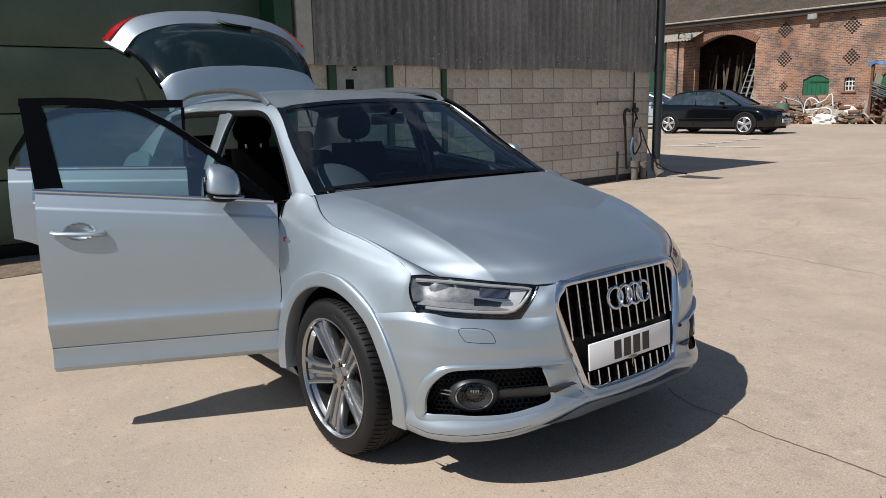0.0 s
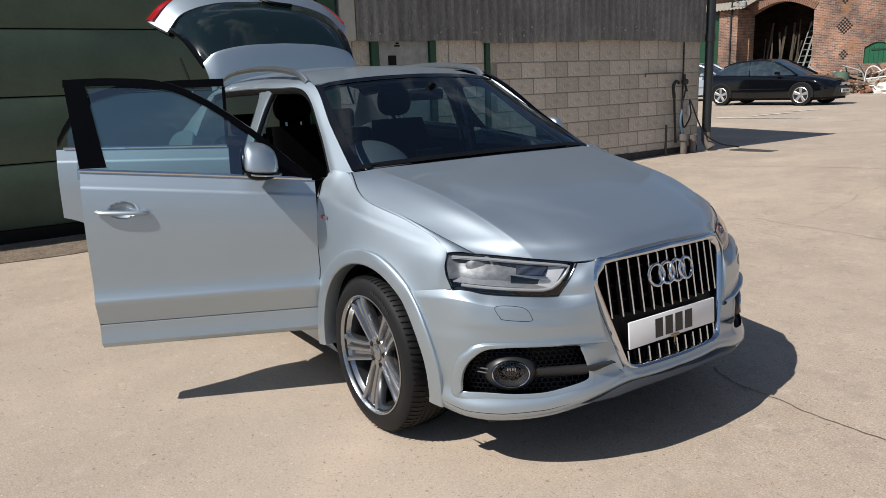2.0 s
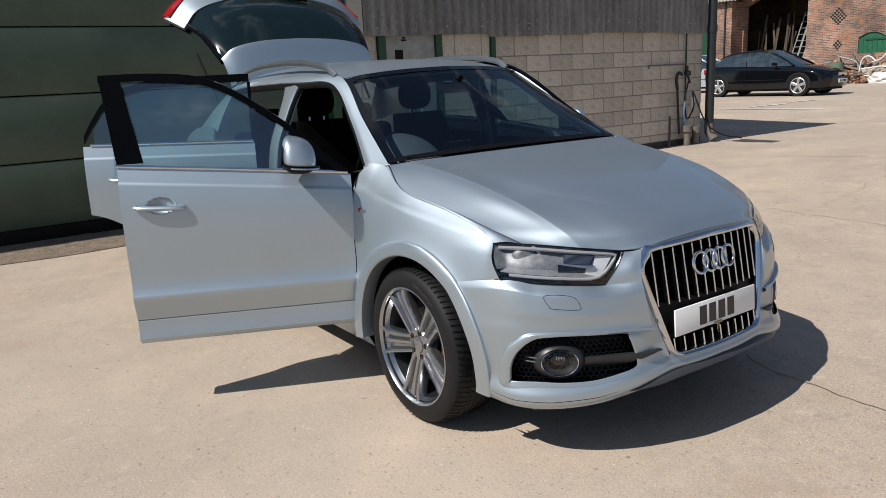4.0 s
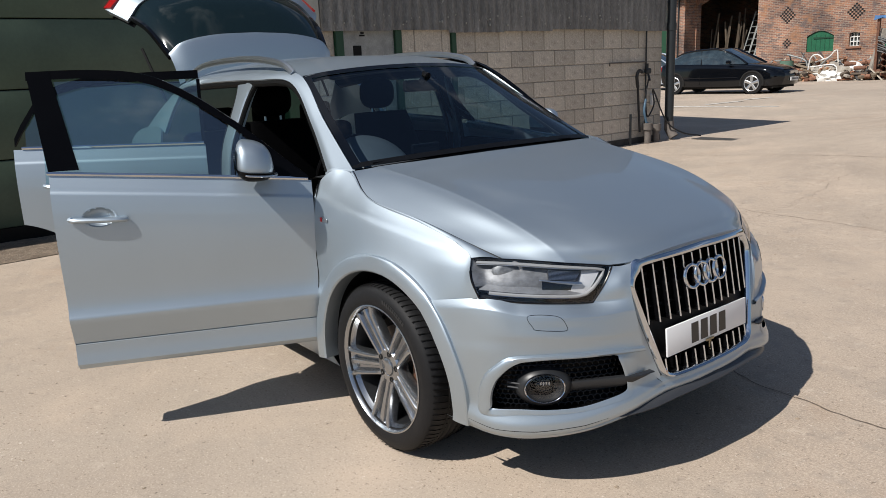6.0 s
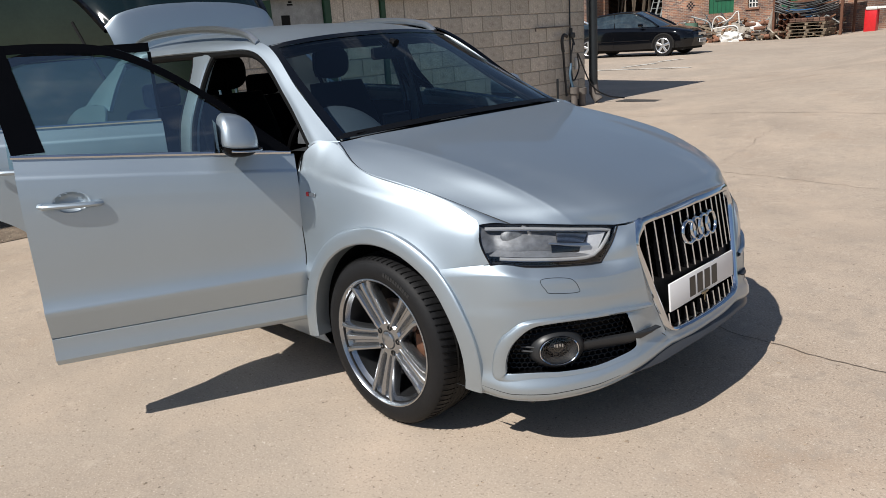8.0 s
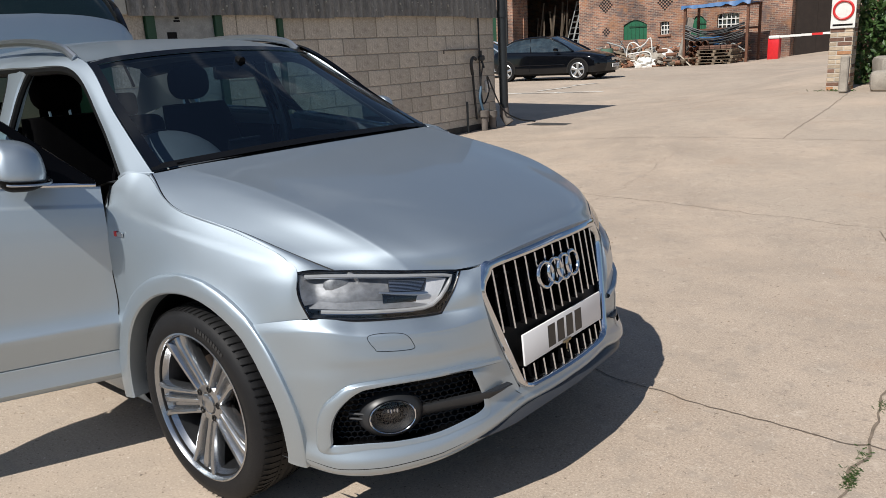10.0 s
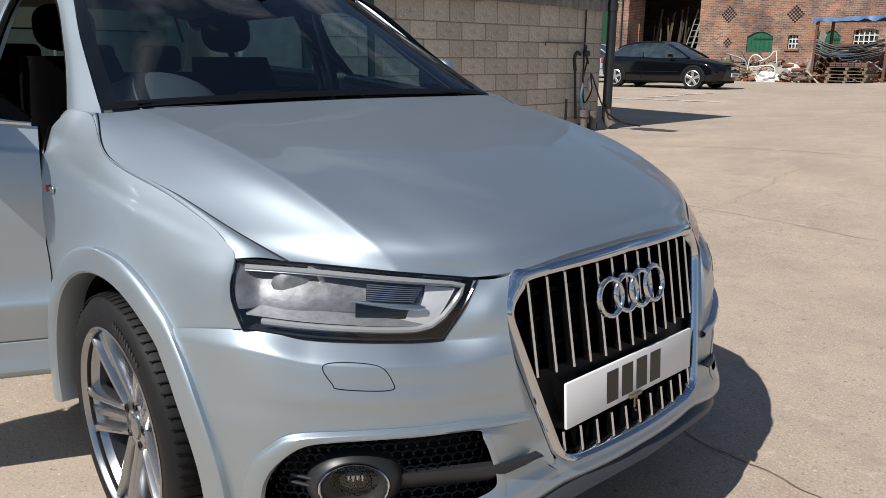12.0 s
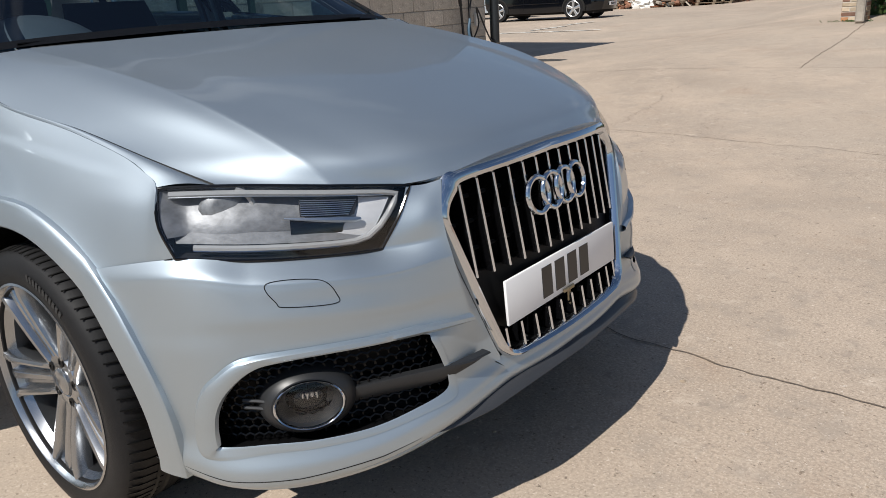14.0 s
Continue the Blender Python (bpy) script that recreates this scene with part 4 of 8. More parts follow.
def wing_top(side):
    """The wing's upper strip, from its side to the bonnet's edge above the lamp."""
    n = 50
    a = even([p for p in WING_EDGE if p[0] > -0.30], n)
    b = even([p for p in EDGE if p[0] > -0.31], n)
    wide = np.minimum(np.linalg.norm(a - b, axis=1), 0.028)[:, None]
    rows = [a * (1 - f) + b * f + wide * (0, 0.06 * math.sin(math.pi * f), 0.22 * math.sin(math.pi * f)) for f in np.linspace(0, 1, 10)]
    return grid([[(x, side * (w + 0.003 * (1 - k / 9)), z - 0.0015) for x, w, z in r] for k, r in enumerate(rows)])


both("wing_top", wing_top, M_PAINT)


def arch_lip(side, cx, a0, a1, w):
    g = []
    for r, dw in ((0.468, -0.010), (0.4675, 0.007), (0.465, 0.0095), (0.458, 0.0105), (0.440, 0.0110), (0.420, 0.0110), (0.409, 0.0095), (0.4035, 0.004), (0.402, -0.06)):
        g.append([(x, side * (w(x, z) + dw), z) for x, z in arch_pts(cx, r, a0, a1, 48)])
    return grid(g)


ARCH_FRONT = curve1([(-12, 0.860), (-1, 0.871), (7, 0.875), (15, 0.881), (23, 0.887), (31, 0.891), (47, 0.892), (60, 0.880), (75, 0.80)])


def front_arch_w(x, z):
    """The trim's base: the wing's width above, the bumper's in front."""
    a, r = math.atan2(z - 0.345, x - 0.02), math.hypot(x - 0.02, z - 0.345)
    w = fender_w(x, min(z, 0.8)) + 0.002
    if a < radians(75):
        w = max(w, ARCH_FRONT(math.degrees(a)) - 0.30 * (r - 0.435) * math.cos(a))
    return min(0.930, w)


both("wheel_arch_trim", lambda s: arch_lip(s, 0.02, -11, 188, front_arch_w), M_PAINT)
both("wheel_arch_trim", lambda s: arch_lip(s, -2.603, -6, 186, lambda x, z: 0.907 + 0.35 * min(0, x + 2.75)), M_PAINT)


def wheel_well(cx, side):
    bm = bmesh.new()
    g = []
    for r, w in ((0.404, 0.87), (0.404, 0.45), (0.0, 0.45)):
        g.append([(x, side * w, z) for x, z in arch_pts(cx, r, -6, 186, 30)])
    add_grid(bm, g)
    return bm


for cx in (0.02, -2.603):
    both("wheel_well", lambda s: wheel_well(cx, s), M_BLACK)

# front bumper
B = [
    [(0.824, 0.390, 0.700), (0.742, 0.497, 0.690), (0.690, 0.605, 0.700), (0.612, 0.722, 0.713), (0.512, 0.814, 0.728), (0.312, 0.888, 0.695)],
    [(0.833, 0.388, 0.668), (0.781, 0.507, 0.660), (0.722, 0.623, 0.670), (0.637, 0.743, 0.685), (0.535, 0.828, 0.706), (0.332, 0.889, 0.678)],
    [(0.836, 0.388, 0.658), (0.787, 0.509, 0.648), (0.728, 0.627, 0.657), (0.643, 0.747, 0.671), (0.540, 0.832, 0.690), (0.340, 0.890, 0.664)],
    [(0.841, 0.384, 0.630), (0.794, 0.506, 0.622), (0.734, 0.626, 0.630), (0.649, 0.750, 0.640), (0.546, 0.834, 0.655), (0.356, 0.890, 0.636)],
    [(0.847, 0.378, 0.592), (0.804, 0.497, 0.588), (0.744, 0.623, 0.600), (0.656, 0.750, 0.610), (0.553, 0.834, 0.616), (0.376, 0.890, 0.604)],
    [(0.849, 0.372, 0.570), (0.806, 0.490, 0.566), (0.746, 0.620, 0.576), (0.657, 0.748, 0.584), (0.556, 0.834, 0.588), (0.390, 0.890, 0.576)],
    [(0.851, 0.366, 0.545), (0.812, 0.484, 0.540), (0.748, 0.617, 0.545), (0.659, 0.748, 0.548), (0.562, 0.835, 0.548), (0.408, 0.889, 0.540)],
    [(0.855, 0.355, 0.500), (0.834, 0.470, 0.498), (0.766, 0.609, 0.495), (0.674, 0.738, 0.492), (0.574, 0.828, 0.488), (0.424, 0.886, 0.486)],
    [(0.859, 0.338, 0.450), (0.842, 0.460, 0.445), (0.775, 0.604, 0.432), (0.684, 0.728, 0.425), (0.582, 0.822, 0.425), (0.434, 0.880, 0.430)],
    [(0.873, 0.315, 0.400), (0.850, 0.452, 0.386), (0.782, 0.602, 0.354), (0.688, 0.732, 0.344), (0.580, 0.818, 0.346), (0.440, 0.872, 0.362)],
    [(0.887, 0.285, 0.372), (0.868, 0.452, 0.345), (0.800, 0.605, 0.308), (0.702, 0.740, 0.292), (0.588, 0.830, 0.290), (0.440, 0.876, 0.312)],
    [(0.889, 0.270, 0.335), (0.862, 0.445, 0.305), (0.790, 0.600, 0.268), (0.690, 0.735, 0.252), (0.575, 0.822, 0.252), (0.432, 0.866, 0.275)],
    [(0.800, 0.250, 0.250), (0.770, 0.420, 0.245), (0.710, 0.560, 0.232), (0.630, 0.690, 0.225), (0.530, 0.780, 0.228), (0.410, 0.835, 0.240)],
]
# the fog lamp opening and the raised surround about it, as (place along the bumper, height): outer line, inner line, crest
MOUTH = [
    (0.800, 0.318, 0.814, 0.345, 0.002), (0.868, 0.318, 0.814, 0.352, 0.010), (0.892, 0.340, 0.813, 0.365, 0.013), (0.886, 0.385, 0.810, 0.395, 0.014), (0.870, 0.430, 0.795, 0.432, 0.014),
    (0.830, 0.478, 0.760, 0.467, 0.014), (0.779, 0.507, 0.700, 0.500, 0.014), (0.714, 0.533, 0.640, 0.518, 0.014), (0.638, 0.543, 0.580, 0.523, 0.014), (0.487, 0.543, 0.500, 0.524, 0.014),
    (0.307, 0.538, 0.340, 0.520, 0.013), (0.170, 0.534, 0.205, 0.516, 0.001), (0.172, 0.500, 0.200, 0.497, 0.001), (0.165, 0.450, 0.190, 0.450, 0.001), (0.160, 0.400, 0.186, 0.405, 0.001),
    (0.180, 0.366, 0.206, 0.383, 0.001), (0.280, 0.350, 0.291, 0.366, 0.001), (0.402, 0.334, 0.402, 0.350, 0.001), (0.538, 0.330, 0.538, 0.347, 0.001), (0.673, 0.330, 0.673, 0.350, 0.001),
]
_columns = net(B, 121, 145)


def skin(u, z):
    """The bumper's surface at a place along it and a height."""
    fu = min(119.999, max(0.0, u * 120))
    j, b = int(fu), fu - int(fu)
    out = []
    for k in (j, j + 1):
        c = _columns[:, k][::-1]
        out.append((np.interp(z, c[:, 2], c[:, 0]), np.interp(z, c[:, 2], c[:, 1])))
    return np.array((out[0][0] * (1 - b) + out[1][0] * b, out[0][1] * (1 - b) + out[1][1] * b, z))


def skin_out(u, z, h):
    a = skin(min(1, u + 0.02), z) - skin(max(0, u - 0.02), z)
    c = skin(u, z + 0.01) - skin(u, z - 0.01)
    nrm = np.cross(a, c)
    nrm /= np.linalg.norm(nrm)
    if nrm[0] < 0:
        nrm = -nrm
    return skin(u, z) + nrm * h


def inside(u, z, poly):
    hit = False
    for (ax, az), (bx, bz) in zip(poly, poly[1:] + poly[:1]):
        if (az > z) != (bz > z) and u < ax + (z - az) / (bz - az) * (bx - ax):
            hit = not hit
    return hit


NOSE = [
    [(0.792, 0.358, 0.812), (0.772, 0.390, 0.806), (0.752, 0.424, 0.807)],
    [(0.812, 0.386, 0.750), (0.796, 0.420, 0.748), (0.756, 0.460, 0.744)],
    [(0.824, 0.390, 0.700), (0.798, 0.440, 0.695), (0.742, 0.497, 0.690)],
]


# outline of the grille
def hexa(w_top, w_mid, w_low, z_top, z_mid, z_low, r=0.03):
    pts = [(0, z_top), (w_top - r, z_top - 0.010), (w_top + 0.012, z_top - 0.030), (w_mid, z_mid), (w_mid - 0.006, z_mid - 0.05), (w_low + 0.014, z_low + 0.058), (w_low - 0.004, z_low + 0.020), (w_low - 0.030, z_low + 0.004), (w_low - 0.075, z_low), (0, z_low)]
    return pts


def grille_x(w, z):
    """How far forward the grille's face lies."""
    return 0.845 + 0.19 * (0.72 - z) - 0.30 * w * w


OUTER = hexa(0.345, 0.388, 0.292, 0.838, 0.752, 0.386)
INNER = hexa(0.316, 0.357, 0.270, 0.803, 0.742, 0.400)


def bumper():
    bm = bmesh.new()
    nu, nv = 121, 145
    hole = [(0.55 * o + 0.45 * i, 0.55 * p + 0.45 * q) for o, p, i, q, h in MOUTH]
    for side in (-1, 1):
        g = _columns * (1, side, 1)

        def cut(i, j):
            return inside((j + 0.5) / 120, 0.5 * (g[i][j][2] + g[i + 1][j + 1][2]), hole)

        add_grid(bm, g, cut)
        nose = net(NOSE, 25, 16)
        drift = g[0][:25] * (1, side, 1) - nose[-1]
        nose = np.array([r + drift * (k / 15) ** 2 for k, r in enumerate(nose)])
        add_grid(bm, nose * (1, side, 1))
        # the return beside the grille
        edge = np.concatenate([nose[:, 0], [p for p in _columns[1:, 0] if p[2] > 0.392]])
        o = np.array(even(OUTER, 300))
        o = o[(o[:, 0] > 0.29)][::-1]
        o = o[np.argsort(o[:, 1])]
        rows_ = []
        for x, w, z in edge:
            ww = float(np.interp(z, o[:, 1], o[:, 0]))
            gx = grille_x(ww, z) - 0.001
            rows_.append([(x, w, z), (x - 0.45 * (x - gx), w - 0.5 * (w - ww), z), (gx, ww + 0.0015, z)])
        add_grid(bm, net(rows_, 6, len(rows_)) * (1, side, 1))
    # below the grille
    rows = [[(0.873, -0.315, 0.402), (0.890, -0.16, 0.390), (0.897, 0.0, 0.387), (0.890, 0.16, 0.390), (0.873, 0.315, 0.402)]]
    for r in (10, 11, 12):
        x, w, z = B[r][0]
        rows.append([(x, -w, z), (x + 0.014, -w / 2, z - 0.003), (x + 0.018, 0, z - 0.004), (x + 0.014, w / 2, z - 0.003), (x, w, z)])
    add_grid(bm, net(rows, 40, 20))
    for v in [v for v in bm.verts if not v.link_faces]:
        bm.verts.remove(v)
    bmesh.ops.remove_doubles(bm, verts=bm.verts, dist=0.0006)
    part("front_bumper", bm, M_PAINT, car, smooth=50)


bumper()


def fog_surround(side):
    """The raised lip round the opening, rolled into it, and its run to the grille."""
    ring_ = spline(MOUTH, 150, closed=True)
    g = []
    for o, p, i, q, h in np.concatenate([ring_, ring_[:1]]):
        row = []
        for f, k in ((0.0, 0.0), (0.04, 0.0), (0.16, 0.75), (0.32, 1.0), (0.75, 1.0), (0.92, 0.8), (1.0, 0.2)):
            hh = h * k + 0.001 if k >= 0 else -0.030
            row.append(skin_out(o + (i - o) * f, p + (q - p) * f, hh))
        g.append(row)
    bm = grid(np.array(g) * (1, side, 1))
    rows = []
    for u in np.linspace(0.34, 0.0, 26):
        zo = 0.5345 + 0.0045 * max(0.0, u - 0.17) / 0.17 - 0.007 * max(0.0, 0.2 - u) / 0.2
        fade = min(1.0, (0.345 - u) / 0.05)
        rows.append([skin_out(u, zo - 0.019 * f, 0.001 + h * fade) for f, h in ((0, -0.003), (0.15, 0.008), (0.35, 0.0125), (0.75, 0.012), (0.95, 0.006), (1.0, -0.002))])
    add_grid(bm, np.array(rows) * (1, side, 1))
    return bm


def lip_groove(side):
    pts = []
    for u in np.linspace(0.94, 0.30, 40):
        z = float(np.interp(u, [0.2, 0.4, 0.6, 0.8, 1.0], [0.322, 0.288, 0.274, 0.274, 0.298]))
        pts.append(Vector(skin_out(u, z, 0.0) * (1, side, 1)))
    return tube(pts, 0.0022, 5, radii=[0.0012 * min(1.0, 0.25 + k / 8, 0.25 + (39 - k) / 8) for k in range(40)])


both("lip_groove", lip_groove, M_SEAL, "thin dark groove along the bumper's lower lip")
both("fog_surround", fog_surround, M_PAINT, "raised silver surround of the fog lamp opening")


M_SPLITTER = material("dark_grey_satin", (0.062, 0.064, 0.069), rough=0.38, metal=0.4, vary=0.1)


def lip_blade():
    """Dark splitter under the bumper, with a satin edge."""
    pts = [(0.42, 0.848, 0.262), (0.555, 0.805, 0.246), (0.668, 0.725, 0.246), (0.772, 0.590, 0.262), (0.845, 0.440, 0.296), (0.885, 0.270, 0.320), (0.905, 0.0, 0.324)]
    p = even(pts, 40)
    full = np.concatenate([p * (1, -1, 1), p[::-1][1:]])
    g = [full + (-0.03, 0, 0.020), full + (0.012, 0, 0.012), full + (0.016, 0, 0.0), full + (0.006, 0, -0.012), full + (-0.08, 0, -0.012)]
    part("splitter", grid(np.array(g)), M_PAINT, car)
    p2 = even([(0.826, 0.500, 0.290), (0.866, 0.430, 0.310), (0.900, 0.270, 0.334), (0.919, 0.0, 0.340)], 40)
    f2 = np.concatenate([p2 * (1, -1, 1), p2[::-1][1:]])
    full_size = np.minimum(1.0, (0.505 - np.abs(f2[:, 1])) / 0.16)[:, None] ** 0.7
    g = [f2 + full_size * o for o in ((-0.022, 0, 0.006), (0.000, 0, 0.002), (0.014, 0, -0.012), (0.017, 0, -0.018), (0.008, 0, -0.027), (-0.03, 0, -0.027))]
    part("splitter_inlay", grid(np.array(g)), M_SPLITTER, car, "dark grey splitter blade")


lip_blade()


M_HONEYCOMB = material("glossy_honeycomb", (0.003, 0.003, 0.0034), rough=0.22, spec=0.22, vary=0.2)
M_BEZEL = material("fog_bezel_plastic", (0.022, 0.023, 0.025), rough=0.38, spec=0.4, vary=0.15, fine=0.15, fine_scale=400)


def fog_insert(side):
    tag = part("fog_grille", fog_back(side), M_BLACK, car, "black honeycomb fog lamp grille")
    # honeycomb bars
    bm = bmesh.new()
    surf = np.array([[skin(0.17 + 0.67 * j / 39, 0.532 - 0.192 * i / 11) for j in range(40)] for i in range(12)]) * (1, side, 1)
    s = surf - np.array((0.026, 0, 0)) + np.array((0, -side * 0.020, 0))
    uu, vv = 24, 11

    def at(u, v):
        fu, fv = min(1, max(0, u)) * 39, min(1, max(0, v)) * 11
        i, j = min(10, int(fv)), min(38, int(fu))
        a, b = fv - i, fu - j
        p = s[i][j] * (1 - a) * (1 - b) + s[i + 1][j] * a * (1 - b) + s[i][j + 1] * (1 - a) * b + s[i + 1][j + 1] * a * b
        return Vector(p)

    for r in range(vv):
        for c in range(uu):
            u0, v0 = (c + 0.5 * (r % 2)) / uu, (r + 0.5) / vv
            du, dv = 0.5 / uu, 0.5 / vv
            pts = [at(u0 - du, v0 - dv * 0.4), at(u0, v0 - dv), at(u0 + du, v0 - dv * 0.4), at(u0 + du, v0 + dv * 0.4)]
            add_tube(bm, pts, 0.0015, 4, cap=False, flat=2.0)
    part("honeycomb", bm, M_HONEYCOMB, tag)
    c = Vector((0.694, side * 0.692, 0.421))
    out = Vector((0.80, side * 0.60, 0.05)).normalized()
    turn = out.to_track_quat("Y", "Z").to_matrix().to_4x4()
    m = Matrix.Translation(c) @ turn @ Matrix.Diagonal((1.06, 1, 0.78, 1))
    for name, prof, mat in (("fog_bezel", [(0.100, -0.050), (0.090, -0.010), (0.080, 0.004), (0.070, 0.011), (0.066, 0.010)], M_BEZEL),
                            ("chrome_ring", [(0.0672, 0.008), (0.0668, 0.015), (0.0648, 0.0172), (0.0625, 0.015), (0.0615, 0.006)], M_CHROME),
                            ("fog_cone", [(0.0615, 0.008), (0.052, -0.004), (0.0445, -0.018), (0.043, -0.030)], M_BEZEL),
                            ("projector", [(0.043, -0.030), (0.036, -0.016), (0.022, -0.008), (0.0, -0.005)], M_BLACK_GLOSS),
                            ("fog_lens", [(0.0600, 0.007), (0.045, 0.011), (0.022, 0.0135), (0.0, 0.014)], M_FOG_LENS)):
        bm = revolve(prof, 44)
        bm.transform(m)
        part(name, bm, mat, tag)
    bm = bmesh.new()
    for k in range(4):
        add_box(bm, (-0.019 + 0.009 * k, -0.006, 0.006 + 0.004 * (k % 2)), (-0.013 + 0.009 * k, -0.001, 0.026), 0.002)
    bm.transform(m)
    part("bulb_facets", bm, M_CHROME, tag)
    # two fins beside the lamp
    for dz in (0.004, 0.020):
        fin = [m @ Vector((-side * 0.118 + side * 0.052 * q, -0.020 + 0.022 * q, dz * 1.25 - 0.006 * q)) for q in np.linspace(0, 1, 6)]
        part("fin", tube(fin, 0.004, 6), M_BEZEL, tag)
    # the blade that crosses the grille
    pts = [(0.700, 0.655, 0.418), (0.735, 0.610, 0.418), (0.778, 0.545, 0.420), (0.838, 0.460, 0.424), (0.872, 0.400, 0.429), (0.886, 0.345, 0.436)]
    p = even([(x, side * w, z) for x, w, z in pts], 26)
    g = []
    for i, (x, y, z) in enumerate(p):
        hi, lo = 0.012, 0.026
        if i > 17:
            q = (i - 17) / 8
            hi, lo = 0.012 * (1 - 0.75 * q), 0.026 * (1 - q) ** 0.8 - 0.0015
        g.append([(x - 0.016, y, z + hi), (x + 0.003, y - side * -0.002, z + hi), (x + 0.006, y, z + hi - 0.004), (x + 0.002, y, z - lo * 0.5), (x - 0.006, y, z - lo), (x - 0.020, y, z - lo)])
    bm = grid(g)
    part("blade", bm, M_BEZEL, tag)


def fog_back(side):
    s = np.array([[skin(0.16 + 0.69 * j / 23, 0.535 - 0.20 * i / 7) for j in range(24)] for i in range(8)]) * (1, side, 1) - np.array((0.010, side * 0.008, 0))
    back = s - np.array((0.055, side * 0.045, 0))
    bm = bmesh.new()
    add_grid(bm, back)
    for a, b in ((s[0], back[0]), (s[-1], back[-1])):
        add_grid(bm, [a, b])
    for j in (0, -1):
        add_grid(bm, [s[:, j], back[:, j]])
    return bm


fog_insert(-1)
fog_insert(1)


def washer_cover(side):
    corner = [(0.565, 0.677), (0.430, 0.668), (0.395, 0.634), (0.412, 0.620), (0.530, 0.629), (0.550, 0.640)]
    loop = spline(corner, 60, closed=True)
    return tube([Vector(skin_out(u, z, 0.0006) * (1, side, 1)) for u, z in loop], 0.0009, 4, closed=True)


both("washer_cover_gap", washer_cover, M_SEAL, "thin gap round the headlamp washer cover")


def ring_pts(outline, n=90, dx=0.0):
    p = even(outline, n)
    half = [(grille_x(w, z) + dx, w, z) for w, z in p]
    return half + [(x, -w, z) for x, w, z in half[::-1][1:-1]]




M_SLAT = material("bright_slat", (0.72, 0.75, 0.79), rough=0.20, metal=1.0, vary=0.05)


def grille():
    bm = bmesh.new()
    loops = []
    for t, dx in ((-0.35, -0.045), (-0.12, -0.02), (-0.05, -0.006), (0.06, 0.005), (0.25, 0.013), (0.5, 0.016), (0.75, 0.013), (0.93, 0.004), (1.0, -0.008)):
        o, i = np.array(ring_pts(OUTER)), np.array(ring_pts(INNER))
        loops.append((o * (1 - t) + i * t) + (dx, 0, 0))
    g = np.array(loops)
    g = np.concatenate([g, g[:, :1]], 1)
    f = part("grille", grid(g), M_CHROME, car, "chrome-framed radiator grille")
    o, i = np.array(ring_pts(OUTER)), np.array(ring_pts(INNER))
    lip = np.array([o * (1 - k) + i * k + (dx, 0, 0) for k, dx in ((0.97, -0.004), (1.02, -0.010), (1.02, -0.055))])
    part("inner_lip", grid(np.concatenate([lip, lip[:, :1]], 1)), M_BLACK, f)
    # dark backing
    pts = ring_pts(INNER, 60, -0.055)
    bm = bmesh.new()
    vs = [bm.verts.new(p) for p in pts]
    bm.faces.new(vs)
    bmesh.ops.triangulate(bm, faces=bm.faces)
    part("backing", bm, M_DARK, f)
    # upright slats
    inw = even(INNER, 200)

    def limit(w):
        zs = [z for ww, z in inw if abs(ww - abs(w)) < 0.006]
        lo = [z for z in zs if z < 0.6]
        hi = [z for z in zs if z > 0.6]
        return (min(lo) if lo else 0.45), (max(hi) if hi else 0.75)

    for k in range(-6, 7):
        w = k * 0.0522
        lo, hi = limit(w)
        if abs(w) > 0.26:
            lo = 0.402 + (abs(w) - 0.262) / 0.09 * 0.28
        for z0, z1 in ((max(lo, 0.588), hi), (lo, 0.456)):
            if z1 - z0 < 0.01:
                continue
            face, fin = [], []
            for z in np.linspace(z0, z1, 12):
                x = grille_x(abs(w), z) + 0.002
                face.append([(x - 0.007, w - 0.0034, z), (x - 0.002, w - 0.0036, z), (x, w - 0.0020, z), (x, w + 0.0020, z), (x - 0.002, w + 0.0036, z), (x - 0.007, w + 0.0034, z)])
                fin.append([(x - 0.007, w - 0.0030, z), (x - 0.042, w - 0.006, z), (x - 0.042, w + 0.006, z), (x - 0.007, w + 0.0030, z)])
            slat = part("slat", grid(face), M_SLAT, f)
            part("fin", grid(fin), M_BLACK_GLOSS, slat)
    for z in (0.640, 0.700, 0.755):
        bm = tube([(grille_x(abs(w), z) - 0.03, w, z) for w in np.linspace(-0.33, 0.33, 24)], 0.005, 6)
        part("cross_bar", bm, M_BLACK, f)
    # plate carrier
    bm = bmesh.new()
    g = [[(grille_x(abs(w), z) - 0.020, w, z) for w in np.linspace(-1, 1, 24) * (0.275 + 0.055 * (z - 0.45) / 0.14)] for z in np.linspace(0.452, 0.592, 8)]
    add_grid(bm, g)
    part("plate_carrier", thicken(bm, 0.02), M_BLACK, f)
    return f


grille_ob = grille()


M_CLIP = material("dull_brass", (0.34, 0.28, 0.18), rough=0.4, metal=0.9, vary=0.3, scale=60)


